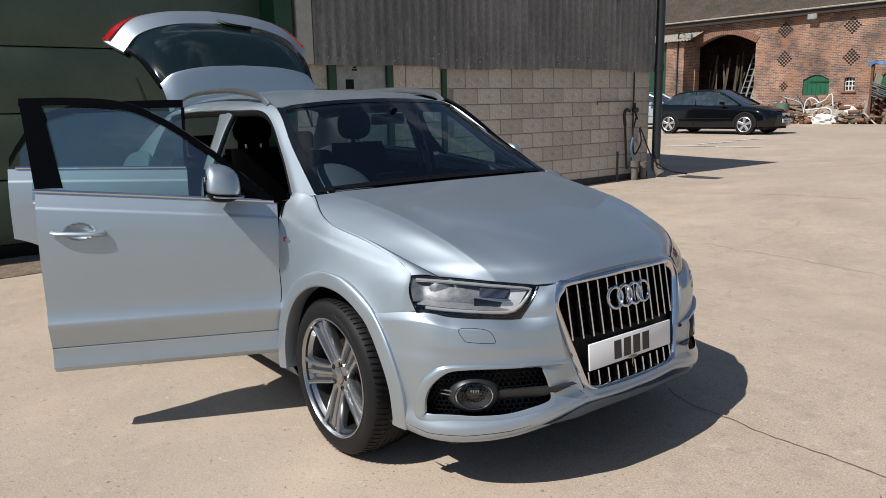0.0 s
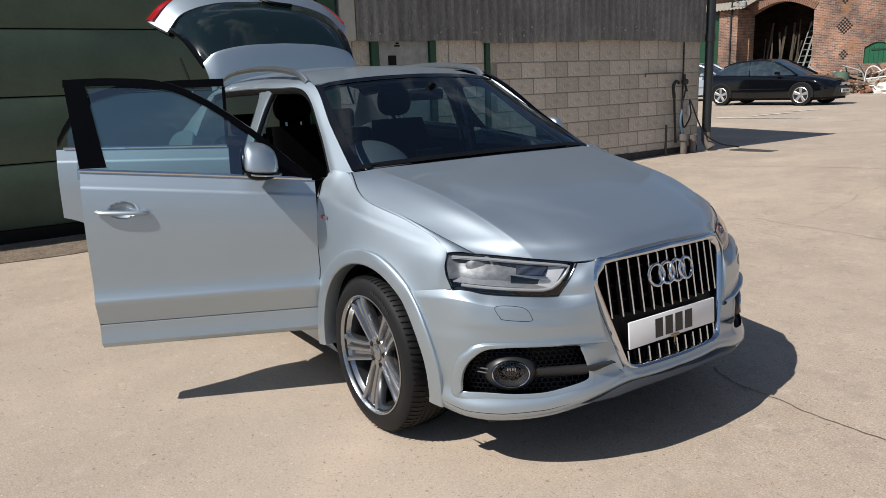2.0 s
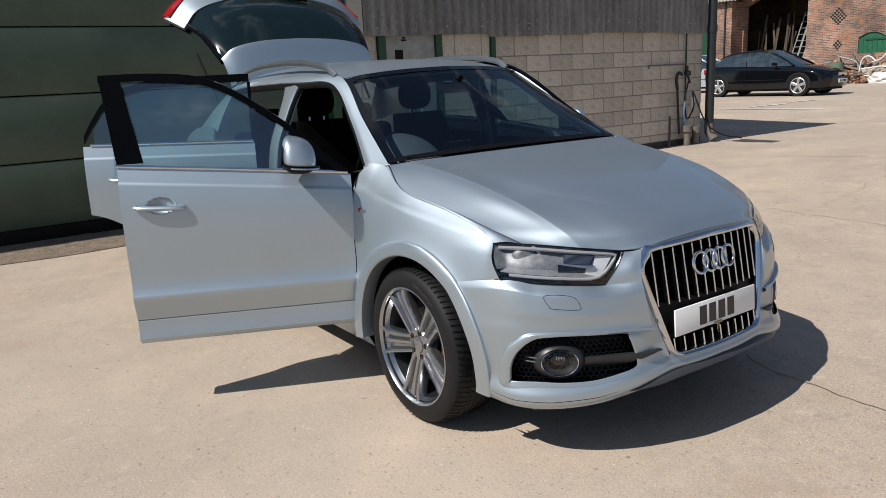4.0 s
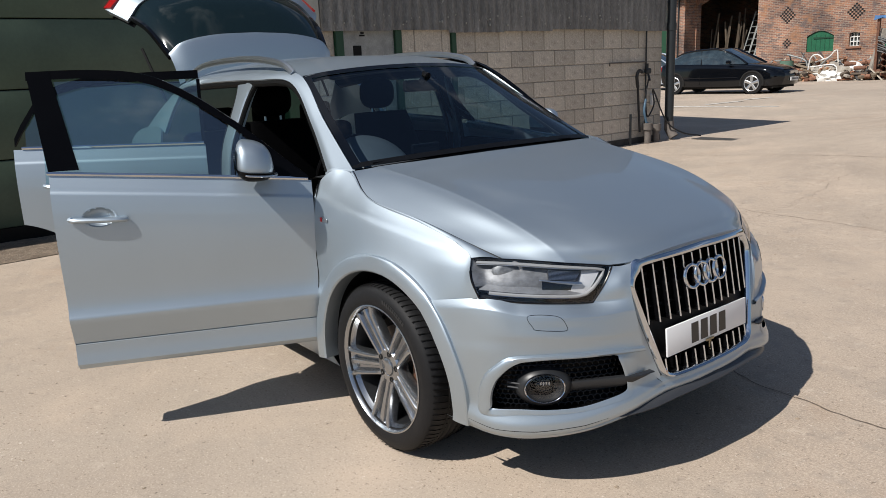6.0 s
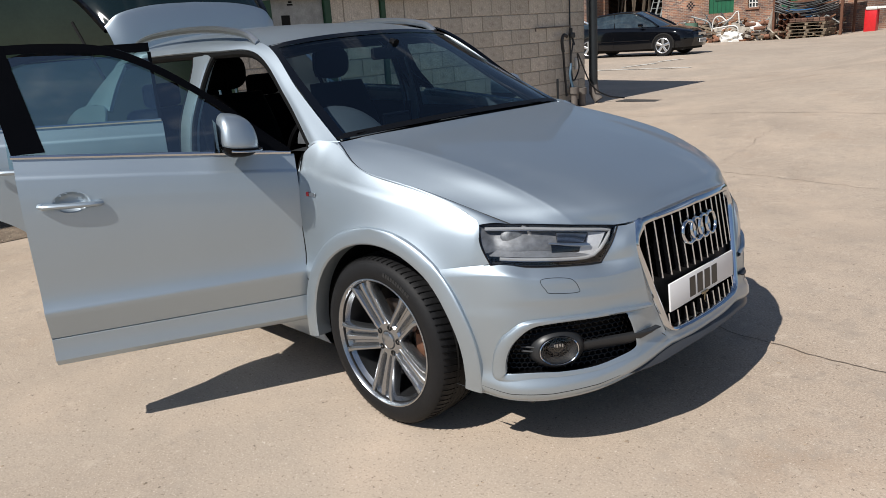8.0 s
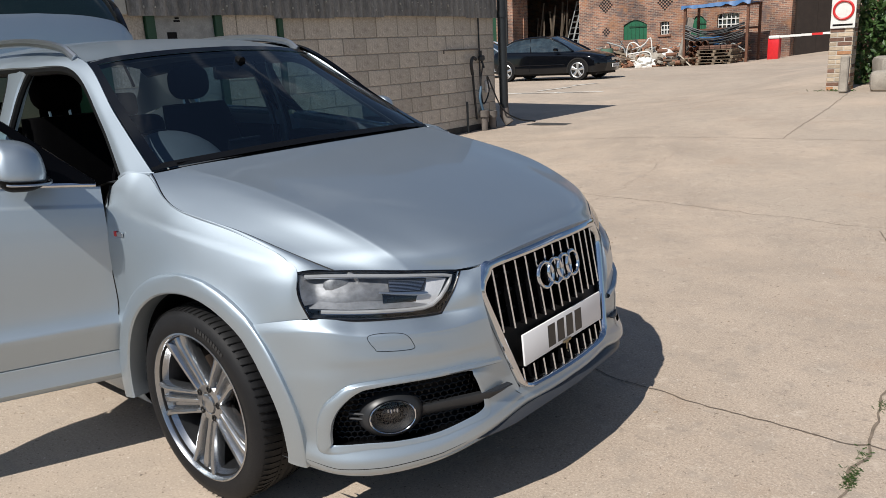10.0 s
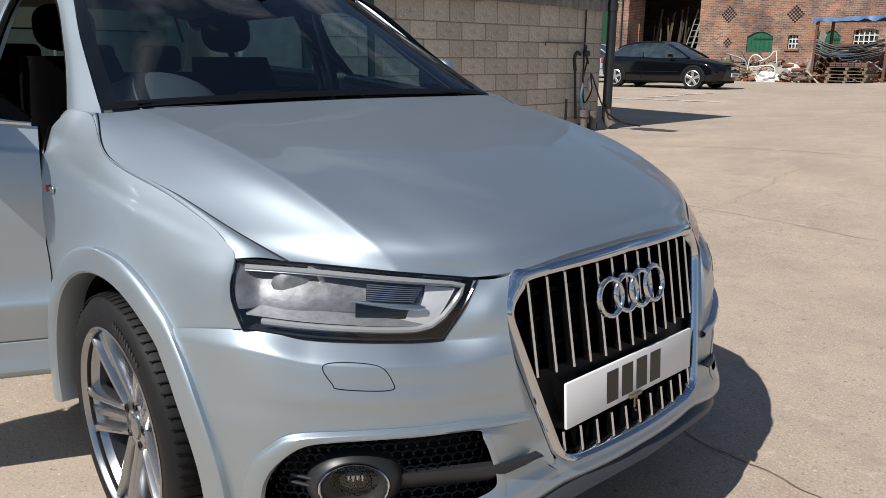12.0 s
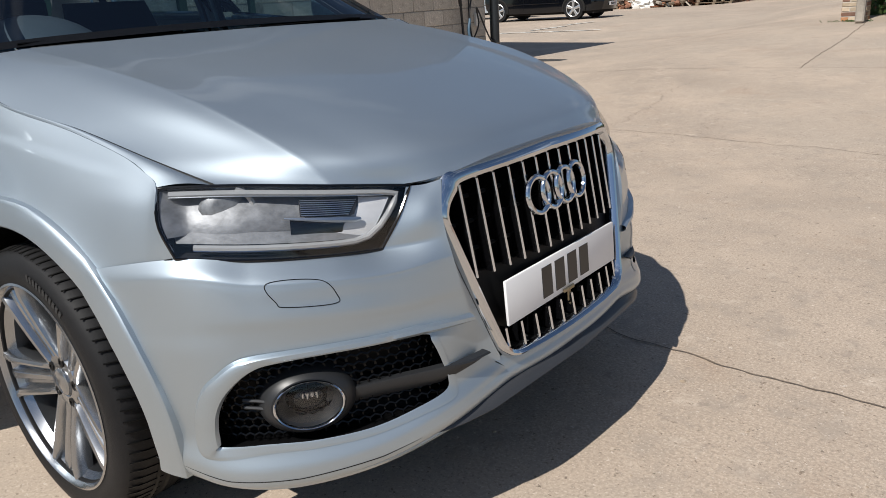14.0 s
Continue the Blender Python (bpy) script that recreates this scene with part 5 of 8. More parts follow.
def number_plate():
    m = Matrix.Translation((0.878, 0, 0.514)) @ pose(0, 0, 0, 0, -4, 0)
    p = part("number_plate", box((-0.006, -0.26, -0.0535), (0.002, 0.26, 0.0535), 0.003, m=m, seg=2), M_PLATE, car, "white number plate with dark characters")
    y = -0.112
    for k in range(4):
        part("character_bar", box((0.002, y, -0.039), (0.0032, y + 0.044, 0.037), m=m), M_PLATE_INK, p)
        y += 0.060
    bm = box((0.003, -0.026, -0.055), (0.009, 0.026, -0.043), 0.003, m=m)
    add_box(bm, (0.003, -0.008, -0.082), (0.008, 0.008, -0.050), 0.003, m=m)
    add_tube(bm, [m @ Vector((0.008, -0.004, -0.085)), m @ Vector((0.010, 0.0, -0.092)), m @ Vector((0.008, 0.004, -0.085))], 0.003, 6)
    part("bracket_clip", bm, M_CLIP, car, "small brass-coloured clip under the plate")


number_plate()


def badge_rings():
    b = None
    for k in range(4):
        c = Vector((0.0, (k - 1.5) * 0.0585, 0.722))
        pts = []
        for a in np.linspace(0, 2 * math.pi, 40, endpoint=False):
            w, z = c.y + 0.041 * math.cos(a), c.z + 0.041 * math.sin(a)
            pts.append((grille_x(abs(w), z) + 0.016, w, z))
        ob = part("emblem_ring", tube(pts, 0.0068, 8, closed=True), M_CHROME, grille_ob, "interlocking chrome ring")


badge_rings()


# headlamps
LAMP = [
    [(0.440, 0.790, 0.852), (0.548, 0.688, 0.846), (0.662, 0.560, 0.829), (0.756, 0.416, 0.808)],
    [(0.475, 0.818, 0.790), (0.588, 0.718, 0.780), (0.690, 0.590, 0.764), (0.756, 0.458, 0.752)],
    [(0.512, 0.816, 0.729), (0.612, 0.724, 0.715), (0.690, 0.607, 0.702), (0.740, 0.497, 0.692)],
]


def headlamp(side):
    g = net(LAMP, 32, 18) * (1, side, 1)
    inward = np.array((-0.058, -side * 0.050, 0.0))
    lamp = part("headlamp", lamp_shell(g, inward), M_LAMP_CASE, car, "clear headlamp with pale light guides")

    def at(u, v, d):
        """A place u along, v down, d of the way in from the lens."""
        fu, fv = u * 31, v * 17
        j, i = min(30, int(fu)), min(16, int(fv))
        b, a = fu - j, fv - i
        p = g[i][j] * (1 - a) * (1 - b) + g[i + 1][j] * a * (1 - b) + g[i][j + 1] * (1 - a) * b + g[i + 1][j + 1] * a * b
        return Vector(p + inward * d)

    def patch(us, vs, d):
        return grid(np.array([[tuple(at(u(v), v, d(u(v), v))) for u in us] for v in vs]))

    part("lens", grid(g + np.array((0.002, side * 0.001, 0.0005))), M_LENS, lamp).visible_shadow = False
    rim = [at(u, 0, 0) for u in np.linspace(0, 1, 24)] + [at(1, v, 0) for v in np.linspace(0.08, 1, 10)] + [at(u, 1, 0) for u in np.linspace(0.96, 0, 24)] + [at(0, v, 0) for v in np.linspace(0.92, 0.08, 8)]
    part("lens_rim", tube(rim, 0.0036, 6, closed=True), M_BLACK_GLOSS, lamp)
    # tray, with a shelf along its foot
    tray = [[at(u, v, (0.55 - 0.14 * math.sin(math.pi * v) + 0.05 * math.sin(11 * u + 3 * v)) * (0.12 + 0.88 * step(u, 0.0, 0.12))) for u in np.linspace(0.012, 0.95, 44)] for v in np.linspace(0.06, 0.70, 12)]
    part("reflector_tray", grid(np.array([[tuple(p) for p in r] for r in tray])), M_LAMP_TRAY, lamp)
    shelf = [[at(u, 0.66 + 0.14 * f, 0.42 - 0.22 * f) for u in np.linspace(0.03, 0.88, 24)] for f in np.linspace(0, 1, 5)]
    part("lower_shelf", grid(np.array([[tuple(p) for p in r] for r in shelf])), M_LAMP_TRAY, lamp)
    # one light guide runs along the top, round the inner end and back along the foot
    guide = [at(u, 0.115, 0.14) for u in np.linspace(0.05, 0.90, 24)] + [at(0.958, 0.15, 0.14), at(0.958, 0.28, 0.15), at(0.948, 0.45, 0.15), at(0.93, 0.64, 0.15), at(0.89, 0.79, 0.15), at(0.82, 0.845, 0.15)] + [at(u, 0.85 + 0.01 * (0.8 - u), 0.15) for u in np.linspace(0.74, 0.10, 20)]
    part("light_guide", tube(guide, 0.0066, 8), M_LIGHT_GUIDE, lamp)
    part("guide_edge", tube([p + Vector((0.004, side * 0.004, -0.0045)) for p in guide[30:]], 0.0014, 4), M_CHROME, lamp)
    part("guide_edge", tube([p + Vector((0.004, side * 0.004, -0.0045)) for p in guide[:24]], 0.0010, 4), M_SATIN, lamp)
    # pale wedge at the inner end
    w = [[at(u, v, 0.20 + 0.14 * (1 - f)) for f, u in zip(np.linspace(0, 1, 8), np.linspace(0.80 - 0.22 * max(0, v - 0.35), 0.94 - 0.05 * v, 8))] for v in np.linspace(0.20, 0.78, 10)]
    part("wedge_reflector", grid(np.array([[tuple(p) for p in r] for r in w])), M_WEDGE, lamp)
    # round projector behind a clear bowl
    out = Vector((0.82, side * 0.55, 0.08)).normalized()
    turn = Matrix.Translation(at(0.27, 0.42, 0.62)) @ out.to_track_quat("Y", "Z").to_matrix().to_4x4()
    r = 0.050
    bm = revolve([(r, -0.004), (r * 0.85, 0.006), (r * 0.5, 0.012), (0, 0.014)], 30)
    bm.transform(turn)
    part("projector_lens", bm, M_LAMP_LENS, lamp)
    arc = [turn @ Vector((side * r * 1.12 * math.cos(a), 0.012, r * 1.12 * math.sin(a))) for a in np.linspace(-0.95, 1.05, 14)]
    part("bowl_edge", tube(arc, 0.0042, 6, flat=1.5), M_LIGHT_GUIDE, lamp)

    # dark bowl of the turn lamp, its ribbed plate and the bright brow
    part("turn_lamp_bowl", patch([lambda v, k=k: 0.52 + 0.045 * k for k in range(6)], np.linspace(0.46, 0.70, 6), lambda u, v: 0.36 - 0.9 * abs(u - 0.63) ** 1.5), M_BLACK_GLOSS, lamp)
    part("ribbed_plate", patch([lambda v, k=k: 0.56 + (0.235 - 0.03 * (v - 0.2)) * k / 7 for k in range(8)], np.linspace(0.22, 0.44, 6), lambda u, v: 0.27), M_BARREL_DARK, lamp)
    for k in range(8):
        v = 0.225 + 0.028 * k
        part("rib", tube([at(u, v, 0.24) for u in np.linspace(0.565, 0.79 - 0.004 * k, 8)], 0.0014, 4), M_SATIN, lamp)
    brow = [at(u, 0.455 + 0.16 * (u - 0.55), 0.18) for u in np.linspace(0.50, 0.82, 14)]
    part("brow", tube(brow, 0.006, 6, radii=[0.002 + 0.0045 * min(1, i / 9) for i in range(13)] + [0.003]), M_SATIN, lamp)


def lamp_shell(g, inward):
    bm = bmesh.new()
    back = g + inward
    add_grid(bm, back)
    for a, b in ((g[0], back[0]), (g[-1], back[-1])):
        add_grid(bm, [a, b])
    for j in (0, -1):
        add_grid(bm, [g[:, j], back[:, j]])
    return bm


M_LAMP_TRAY = material("lamp_silver", (0.27, 0.28, 0.295), rough=0.55, metal=0.70, vary=0.4, scale=16, bump=0.003, bump_scale=7, stretch=(1, 1, 1.6))
M_LAMP_CASE = material("lamp_case", (0.030, 0.031, 0.034), rough=0.25, vary=0.3, scale=10)
M_LAMP_LENS = material("projector_glass", (0.24, 0.25, 0.262), metal=0.6, rough=0.5, vary=0.5, scale=30, coat=0.5)
M_WEDGE = material("pale_reflector", (0.62, 0.63, 0.65), rough=0.35, metal=0.3, vary=0.15, scale=12)
M_LIGHT_GUIDE = material("light_guide", (0.31, 0.32, 0.33), rough=0.15, vary=0.15, coat=0.6)
M_BARREL_DARK = material("rim_barrel", (0.07, 0.07, 0.075), rough=0.4, metal=0.8, vary=0.3, scale=12)
headlamp(-1)
headlamp(1)


def side_badge(side):
    b = part("side_badge", box((-0.385, 0, 0.890), (-0.345, 0.004, 0.906), 0.001, m=Matrix.Translation((0, side * (wing_w(-0.365, 0.898) + 0.004) - 0.002, 0))), M_SATIN, car, "small red and silver side badge")
    part("badge_stripe", box((-0.398, -0.003, 0.890), (-0.386, 0.005, 0.908), 0.001, m=Matrix.Translation((0, side * (wing_w(-0.392, 0.898) + 0.004) - 0.001, 0))), M_RED, b)


side_badge(-1)
side_badge(1)


# wheels
def make_wheel(side):
    """A wheel whose outer face looks along -y."""
    w = new("wheel")
    w.parent = car
    tagged(w, "silver five-spoke alloy wheel with a low black tyre")
    tyre = revolve([(0.247, -0.112), (0.262, -0.124), (0.295, -0.129), (0.322, -0.122), (0.338, -0.105), (0.3425, -0.080), (0.3435, 0.0), (0.3425, 0.080), (0.338, 0.105), (0.322, 0.122), (0.295, 0.129), (0.262, 0.124), (0.247, 0.112), (0.235, 0.0), (0.247, -0.112)], 72)
    t = part("tyre", tyre, M_RUBBER, w)
    bm = bmesh.new()
    for k in range(80):
        a = 2 * math.pi * k / 80
        for s in (-1, 1):
            pts = []
            for f in np.linspace(0, 1, 5):
                y = s * (0.030 + 0.085 * f)
                r = 0.3430 - (0.0055 * max(0, (abs(y) - 0.085) / 0.03) ** 1.5 if abs(y) > 0.085 else 0)
                aa = a + 0.05 * f
                pts.append((r * math.cos(aa), y, r * math.sin(aa)))
            add_tube(bm, pts, 0.0020, 4, cap=False)
    for y in (-0.045, -0.015, 0.015, 0.045):
        pts = [(0.3432 * math.cos(a), y, 0.3432 * math.sin(a)) for a in np.linspace(0, 2 * math.pi, 72, endpoint=False)]
        add_tube(bm, pts, 0.005, 4, closed=True)
    part("tread", bm, M_SEAL, t)
    bm = bmesh.new()
    for k in range(11):
        a = 0.9 + 0.047 * k
        p = Vector((0.298 * math.cos(a), -0.1287, 0.298 * math.sin(a)))
        add_box(bm, (-0.008, -0.001, -0.0045), (0.008, 0.001, 0.0045), 0, Matrix.Translation(p) @ Matrix.Rotation(-a, 4, "Y"))
    part("sidewall_lettering", bm, M_TYRE_MARK, t)
    rim = part("rim", revolve([(0.262, -0.118), (0.263, -0.126), (0.258, -0.128), (0.254, -0.124), (0.250, -0.114), (0.244, -0.100), (0.236, -0.086)], 72), M_ALLOY, w)
    part("rim_barrel", revolve([(0.236, -0.086), (0.225, -0.02), (0.222, 0.06), (0.235, 0.10), (0.245, 0.112)], 60), M_BARREL_SHADED, rim)
    # five broad spokes, each two stout ribs with a grooved web and a thin ridge between
    section = ((-1.05, 0.045), (-1.04, 0.014), (-0.95, 0.003), (-0.80, 0.0), (-0.66, 0.003), (-0.58, 0.012), (-0.50, 0.028), (-0.26, 0.030), (-0.20, 0.014), (-0.12, 0.009), (0.12, 0.009), (0.20, 0.014), (0.26, 0.030), (0.50, 0.028), (0.58, 0.012), (0.66, 0.003), (0.80, 0.0), (0.95, 0.003), (1.04, 0.014), (1.05, 0.045))
    for k in range(5):
        a = 2 * math.pi * k / 5 + radians(117)
        bm = bmesh.new()
        rows = []
        for f in np.linspace(0, 1, 16):
            r = 0.040 + 0.214 * f
            y = -0.080 - 0.042 * f ** 0.7 + 0.004 * max(0, f - 0.85) / 0.15
            half = 0.040 + 0.020 * f + 0.014 * max(0, f - 0.72) ** 2 / 0.08
            deep = min(1.0, 0.25 + f * 3)
            rows.append([(r, y + (h * deep if h < 0.04 else h), half * o) for o, h in section])
        add_grid(bm, rows)
        bm.transform(Matrix.Rotation(-a, 4, "Y"))
        part("spoke", bm, M_ALLOY, rim)
    part("hub_disc", revolve([(0.075, -0.03), (0.074, -0.075), (0.066, -0.083), (0.040, -0.084), (0.036, -0.080), (0.034, -0.088), (0.028, -0.092), (0.0, -0.094)], 40), M_ALLOY, rim)
    for k in range(5):
        a = 2 * math.pi * k / 5 + radians(149)
        bm = revolve([(0.012, -0.07), (0.012, -0.086), (0.006, -0.0865), (0.006, -0.080), (0.0, -0.080)], 12)
        bm.transform(Matrix.Translation((0.055 * math.cos(a), 0, 0.055 * math.sin(a))))
        part("wheel_bolt", bm, M_SEAL, rim)
    part("brake_disc", revolve([(0.0, -0.02), (0.155, -0.02), (0.155, 0.005), (0.0, 0.005)], 48), M_BRAKE, w)
    # added near-black disc; the shade inside the wheel is its colour
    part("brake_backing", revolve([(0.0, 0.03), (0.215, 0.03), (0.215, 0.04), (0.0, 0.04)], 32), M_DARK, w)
    bm = box((0.100, -0.045, -0.065), (0.18, 0.03, 0.065), 0.02)
    part("brake_caliper", bm, M_RUST, w)
    return w


# dull silver barrel, darkened further for the shade behind the spokes
M_BARREL_SHADED = material("shaded_alloy_barrel", (0.11, 0.113, 0.12), rough=0.38, metal=0.9, vary=0.2, scale=10)
M_TYRE_MARK = material("tyre_lettering", (0.022, 0.022, 0.022), rough=0.7, vary=0.2)
wheel_fr = make_wheel(-1)
wheel_fr.matrix_basis = pose(0, -0.785, 0.3435, 0, 0, 0)
for x, y, rz in ((-2.603, -0.785, 0), (0, 0.785, 180), (-2.603, 0.785, 180)):
    copy_thing(wheel_fr, pose(x, y, 0.3435, 0, 0, rz))


# ---- cabin: pillars, roof, glass ----
SCREEN = [
    [(-0.290, 0.0, 1.118), (-0.298, 0.30, 1.115), (-0.315, 0.58, 1.108), (-0.350, 0.752, 1.098)],
    [(-0.575, 0.0, 1.335), (-0.595, 0.28, 1.328), (-0.635, 0.53, 1.308), (-0.702, 0.672, 1.292)],
    [(-0.905, 0.0, 1.528), (-0.925, 0.25, 1.522), (-0.965, 0.47, 1.506), (-1.022, 0.592, 1.486)],
]


def windscreen():
    h = net(SCREEN, 20, 24)
    full = np.concatenate([h[:, ::-1] * (1, -1, 1), h[:, 1:]], 1)
    g = part("windscreen", grid(full), M_GLASS, car, "raked clear windscreen", smooth=80)
    g.visible_shadow = False
    part("screen_band", grid(np.array([full[0] + (0.006, 0, 0.004), full[0] * 0.5 + full[1] * 0.5 + (0.003, 0, 0.004), full[1] + (0.002, 0, 0.003)])), M_BLACK, car)
    for j, s in ((0, -1), (-1, 1)):
        a = full[:, j] + (0.003, 0, 0.004)
        b = 0.4 * full[:, 1 if j == 0 else -2] + 0.6 * full[:, 2 if j == 0 else -3] + (0.003, 0, 0.003)
        part("screen_edge", grid(np.array([a, b])), M_BLACK_GLOSS, car)
    t = full[-1]
    part("screen_edge", grid(np.array([t + (0.002, 0, 0.003), full[-2] + (0.002, 0, 0.003)])), M_BLACK_GLOSS, car)
    # cowl under the screen's foot
    part("cowl", grid(np.array([full[0] + (0.08, 0, -0.035), full[0] + (0.03, 0, -0.03), full[0] + (-0.01, 0, -0.005)])), M_BLACK, car)


windscreen()

ROOF = [
    [(-0.905, 0.0, 1.532), (-0.925, 0.25, 1.526), (-0.962, 0.46, 1.510), (-1.005, 0.585, 1.488)],
    [(-1.30, 0.0, 1.582), (-1.30, 0.28, 1.576), (-1.32, 0.48, 1.556), (-1.34, 0.602, 1.520)],
    [(-1.80, 0.0, 1.596), (-1.80, 0.28, 1.590), (-1.80, 0.48, 1.566), (-1.80, 0.606, 1.524)],
    [(-2.30, 0.0, 1.578), (-2.30, 0.28, 1.572), (-2.30, 0.48, 1.550), (-2.30, 0.596, 1.508)],
    [(-2.70, 0.0, 1.528), (-2.70, 0.28, 1.522), (-2.68, 0.46, 1.508), (-2.66, 0.575, 1.478)],
]


def roof():
    h = net(ROOF, 20, 40)
    full = np.concatenate([h[:, ::-1] * (1, -1, 1), h[:, 1:]], 1)
    part("roof", thicken(grid(full), 0.02), M_PAINT, car)
    part("headliner", grid(full * (1, 0.97, 1) - (0, 0, 0.035)), M_HEADLINER, car)
    part("aerial", tube([(-2.55, 0, 1.53), (-2.60, 0, 1.575)], 0.012, 8, radii=[0.02, 0.006]), M_PAINT, car)


M_HEADLINER = material("grey_headliner", (0.06, 0.06, 0.058), rough=0.9, vary=0.1)
roof()

RAIL_IN = [(-0.315, 0.765, 1.100), (-0.350, 0.755, 1.100), (-0.702, 0.676, 1.294), (-1.022, 0.598, 1.489), (-1.34, 0.602, 1.521), (-1.80, 0.606, 1.525), (-2.30, 0.596, 1.509), (-2.66, 0.575, 1.479)]
RAIL_MID = [(-0.42, 0.795, 1.096), (-0.44, 0.790, 1.101), (-0.737, 0.698, 1.284), (-1.048, 0.624, 1.473), (-1.36, 0.648, 1.502), (-1.80, 0.650, 1.506), (-2.30, 0.640, 1.490), (-2.68, 0.615, 1.455)]
RAIL_OUT = [(-0.455, 0.810, 1.080), (-0.480, 0.802, 1.086), (-0.755, 0.709, 1.270), (-1.062, 0.638, 1.460), (-1.38, 0.674, 1.480), (-1.80, 0.684, 1.478), (-2.30, 0.672, 1.462), (-2.68, 0.650, 1.425)]


def cant_rail(side):
    g = net(flip([RAIL_IN, RAIL_MID, RAIL_OUT], side), 70, 12)
    return grid(g)


def pillar_trim(side):
    rows = [[(x - 0.02, w - 0.03, z - 0.03) for x, w, z in r] for r in (RAIL_IN, RAIL_MID, RAIL_OUT)]
    rows[0] = [(x - 0.01, w - 0.012, z - 0.022) for x, w, z in RAIL_IN]
    return grid(net(flip(rows, side), 50, 8))


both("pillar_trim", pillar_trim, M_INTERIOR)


both("side_frame", cant_rail, M_PAINT, "", t=0.02)


def seal_strip(side):
    pts = even([(x - 0.012, side * (w - 0.022), z - 0.018) for x, w, z in RAIL_OUT[1:]], 60)
    return tube(pts, 0.021, 8)


both("door_seal", seal_strip, M_SEAL)


M_RAIL = material("satin_rail", (0.50, 0.52, 0.54), rough=0.32, metal=0.95, vary=0.08)


def roof_rail(side):
    rail = part("roof_rail", tube(even([(-1.10, side * 0.600, 1.505), (-1.20, side * 0.606, 1.552), (-1.50, side * 0.612, 1.586), (-1.9, side * 0.612, 1.590), (-2.3, side * 0.604, 1.566), (-2.60, side * 0.585, 1.495)], 44), 0.015, 8, flat=1.25), M_RAIL, car, "bright roof rail")
    return rail


roof_rail(-1)
roof_rail(1)


def pillar_b(side):
    c = [(-1.515, 0.672, 1.475), (-1.525, 0.745, 1.300), (-1.540, 0.815, 1.10), (-1.545, 0.840, 0.80), (-1.530, 0.845, 0.38)]
    g = []
    for x, w, z in even(c, 36):
        f = 1.0 + 0.9 * math.exp(-(1.475 - z) / 0.045)
        g.append([(x + dx * f, side * (w - dw), z) for dx, dw in ((0.055, 0.05), (0.052, 0.012), (0.045, 0.003), (0.02, 0.0), (-0.03, 0.0), (-0.055, 0.003), (-0.062, 0.012), (-0.065, 0.05))])
    return grid(g)


def pillar_seal(side, dx):
    c = [(-1.515, 0.662, 1.460), (-1.525, 0.735, 1.300), (-1.540, 0.805, 1.10), (-1.545, 0.830, 0.80), (-1.530, 0.835, 0.38)]
    return tube([(x + dx * (1.0 + 0.9 * math.exp(-(1.475 - z) / 0.045)), side * (w - 0.008), z) for x, w, z in even(c, 30)], 0.013, 6)


both("pillar_seal", lambda s: pillar_seal(s, 0.064), M_SEAL, "black rubber seal on the pillar")
both("pillar_seal", lambda s: pillar_seal(s, -0.072), M_SEAL, "black rubber seal on the pillar")
both("middle_pillar", pillar_b, M_PAINT)


def sill_panel(side):
    bm = bmesh.new()
    prof = [(0.72, 0.33), (0.80, 0.375), (0.85, 0.372), (0.872, 0.345), (0.878, 0.27), (0.85, 0.215), (0.70, 0.20)]
    add_grid(bm, [[(x, side * w, z) for w, z in prof] for x in np.linspace(-0.42, -2.2, 20)])
    return bm


both("sill", sill_panel, M_PAINT)


def door_post(side):
    """The hinge face in front of the door."""
    bm = bmesh.new()
    rows = [[(-0.452, side * (DOOR(z) - 0.01), z), (-0.475, side * 0.83, z), (-0.52, side * 0.74, z)] for z in np.linspace(0.33, 1.06, 14)]
    add_grid(bm, rows)
    return bm


both("hinge_post", door_post, M_SEAL)


def hinges():
    for z in (0.52, 0.84):
        part("door_hinge", box((-0.50, -0.90, z), (-0.44, -0.82, z + 0.07), 0.01), M_PAINT, car)


hinges()

# underbody and inner shell
part("underbody", box((-3.35, -0.74, 0.19), (0.62, 0.74, 0.34), 0.03), M_BLACK, car)
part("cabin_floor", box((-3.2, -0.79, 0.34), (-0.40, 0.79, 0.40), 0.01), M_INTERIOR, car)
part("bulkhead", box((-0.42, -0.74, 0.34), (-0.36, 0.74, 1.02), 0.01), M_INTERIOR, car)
part("engine_bay", box((-0.36, -0.44, 0.30), (0.70, 0.44, 0.74), 0.03), M_DARK, car)


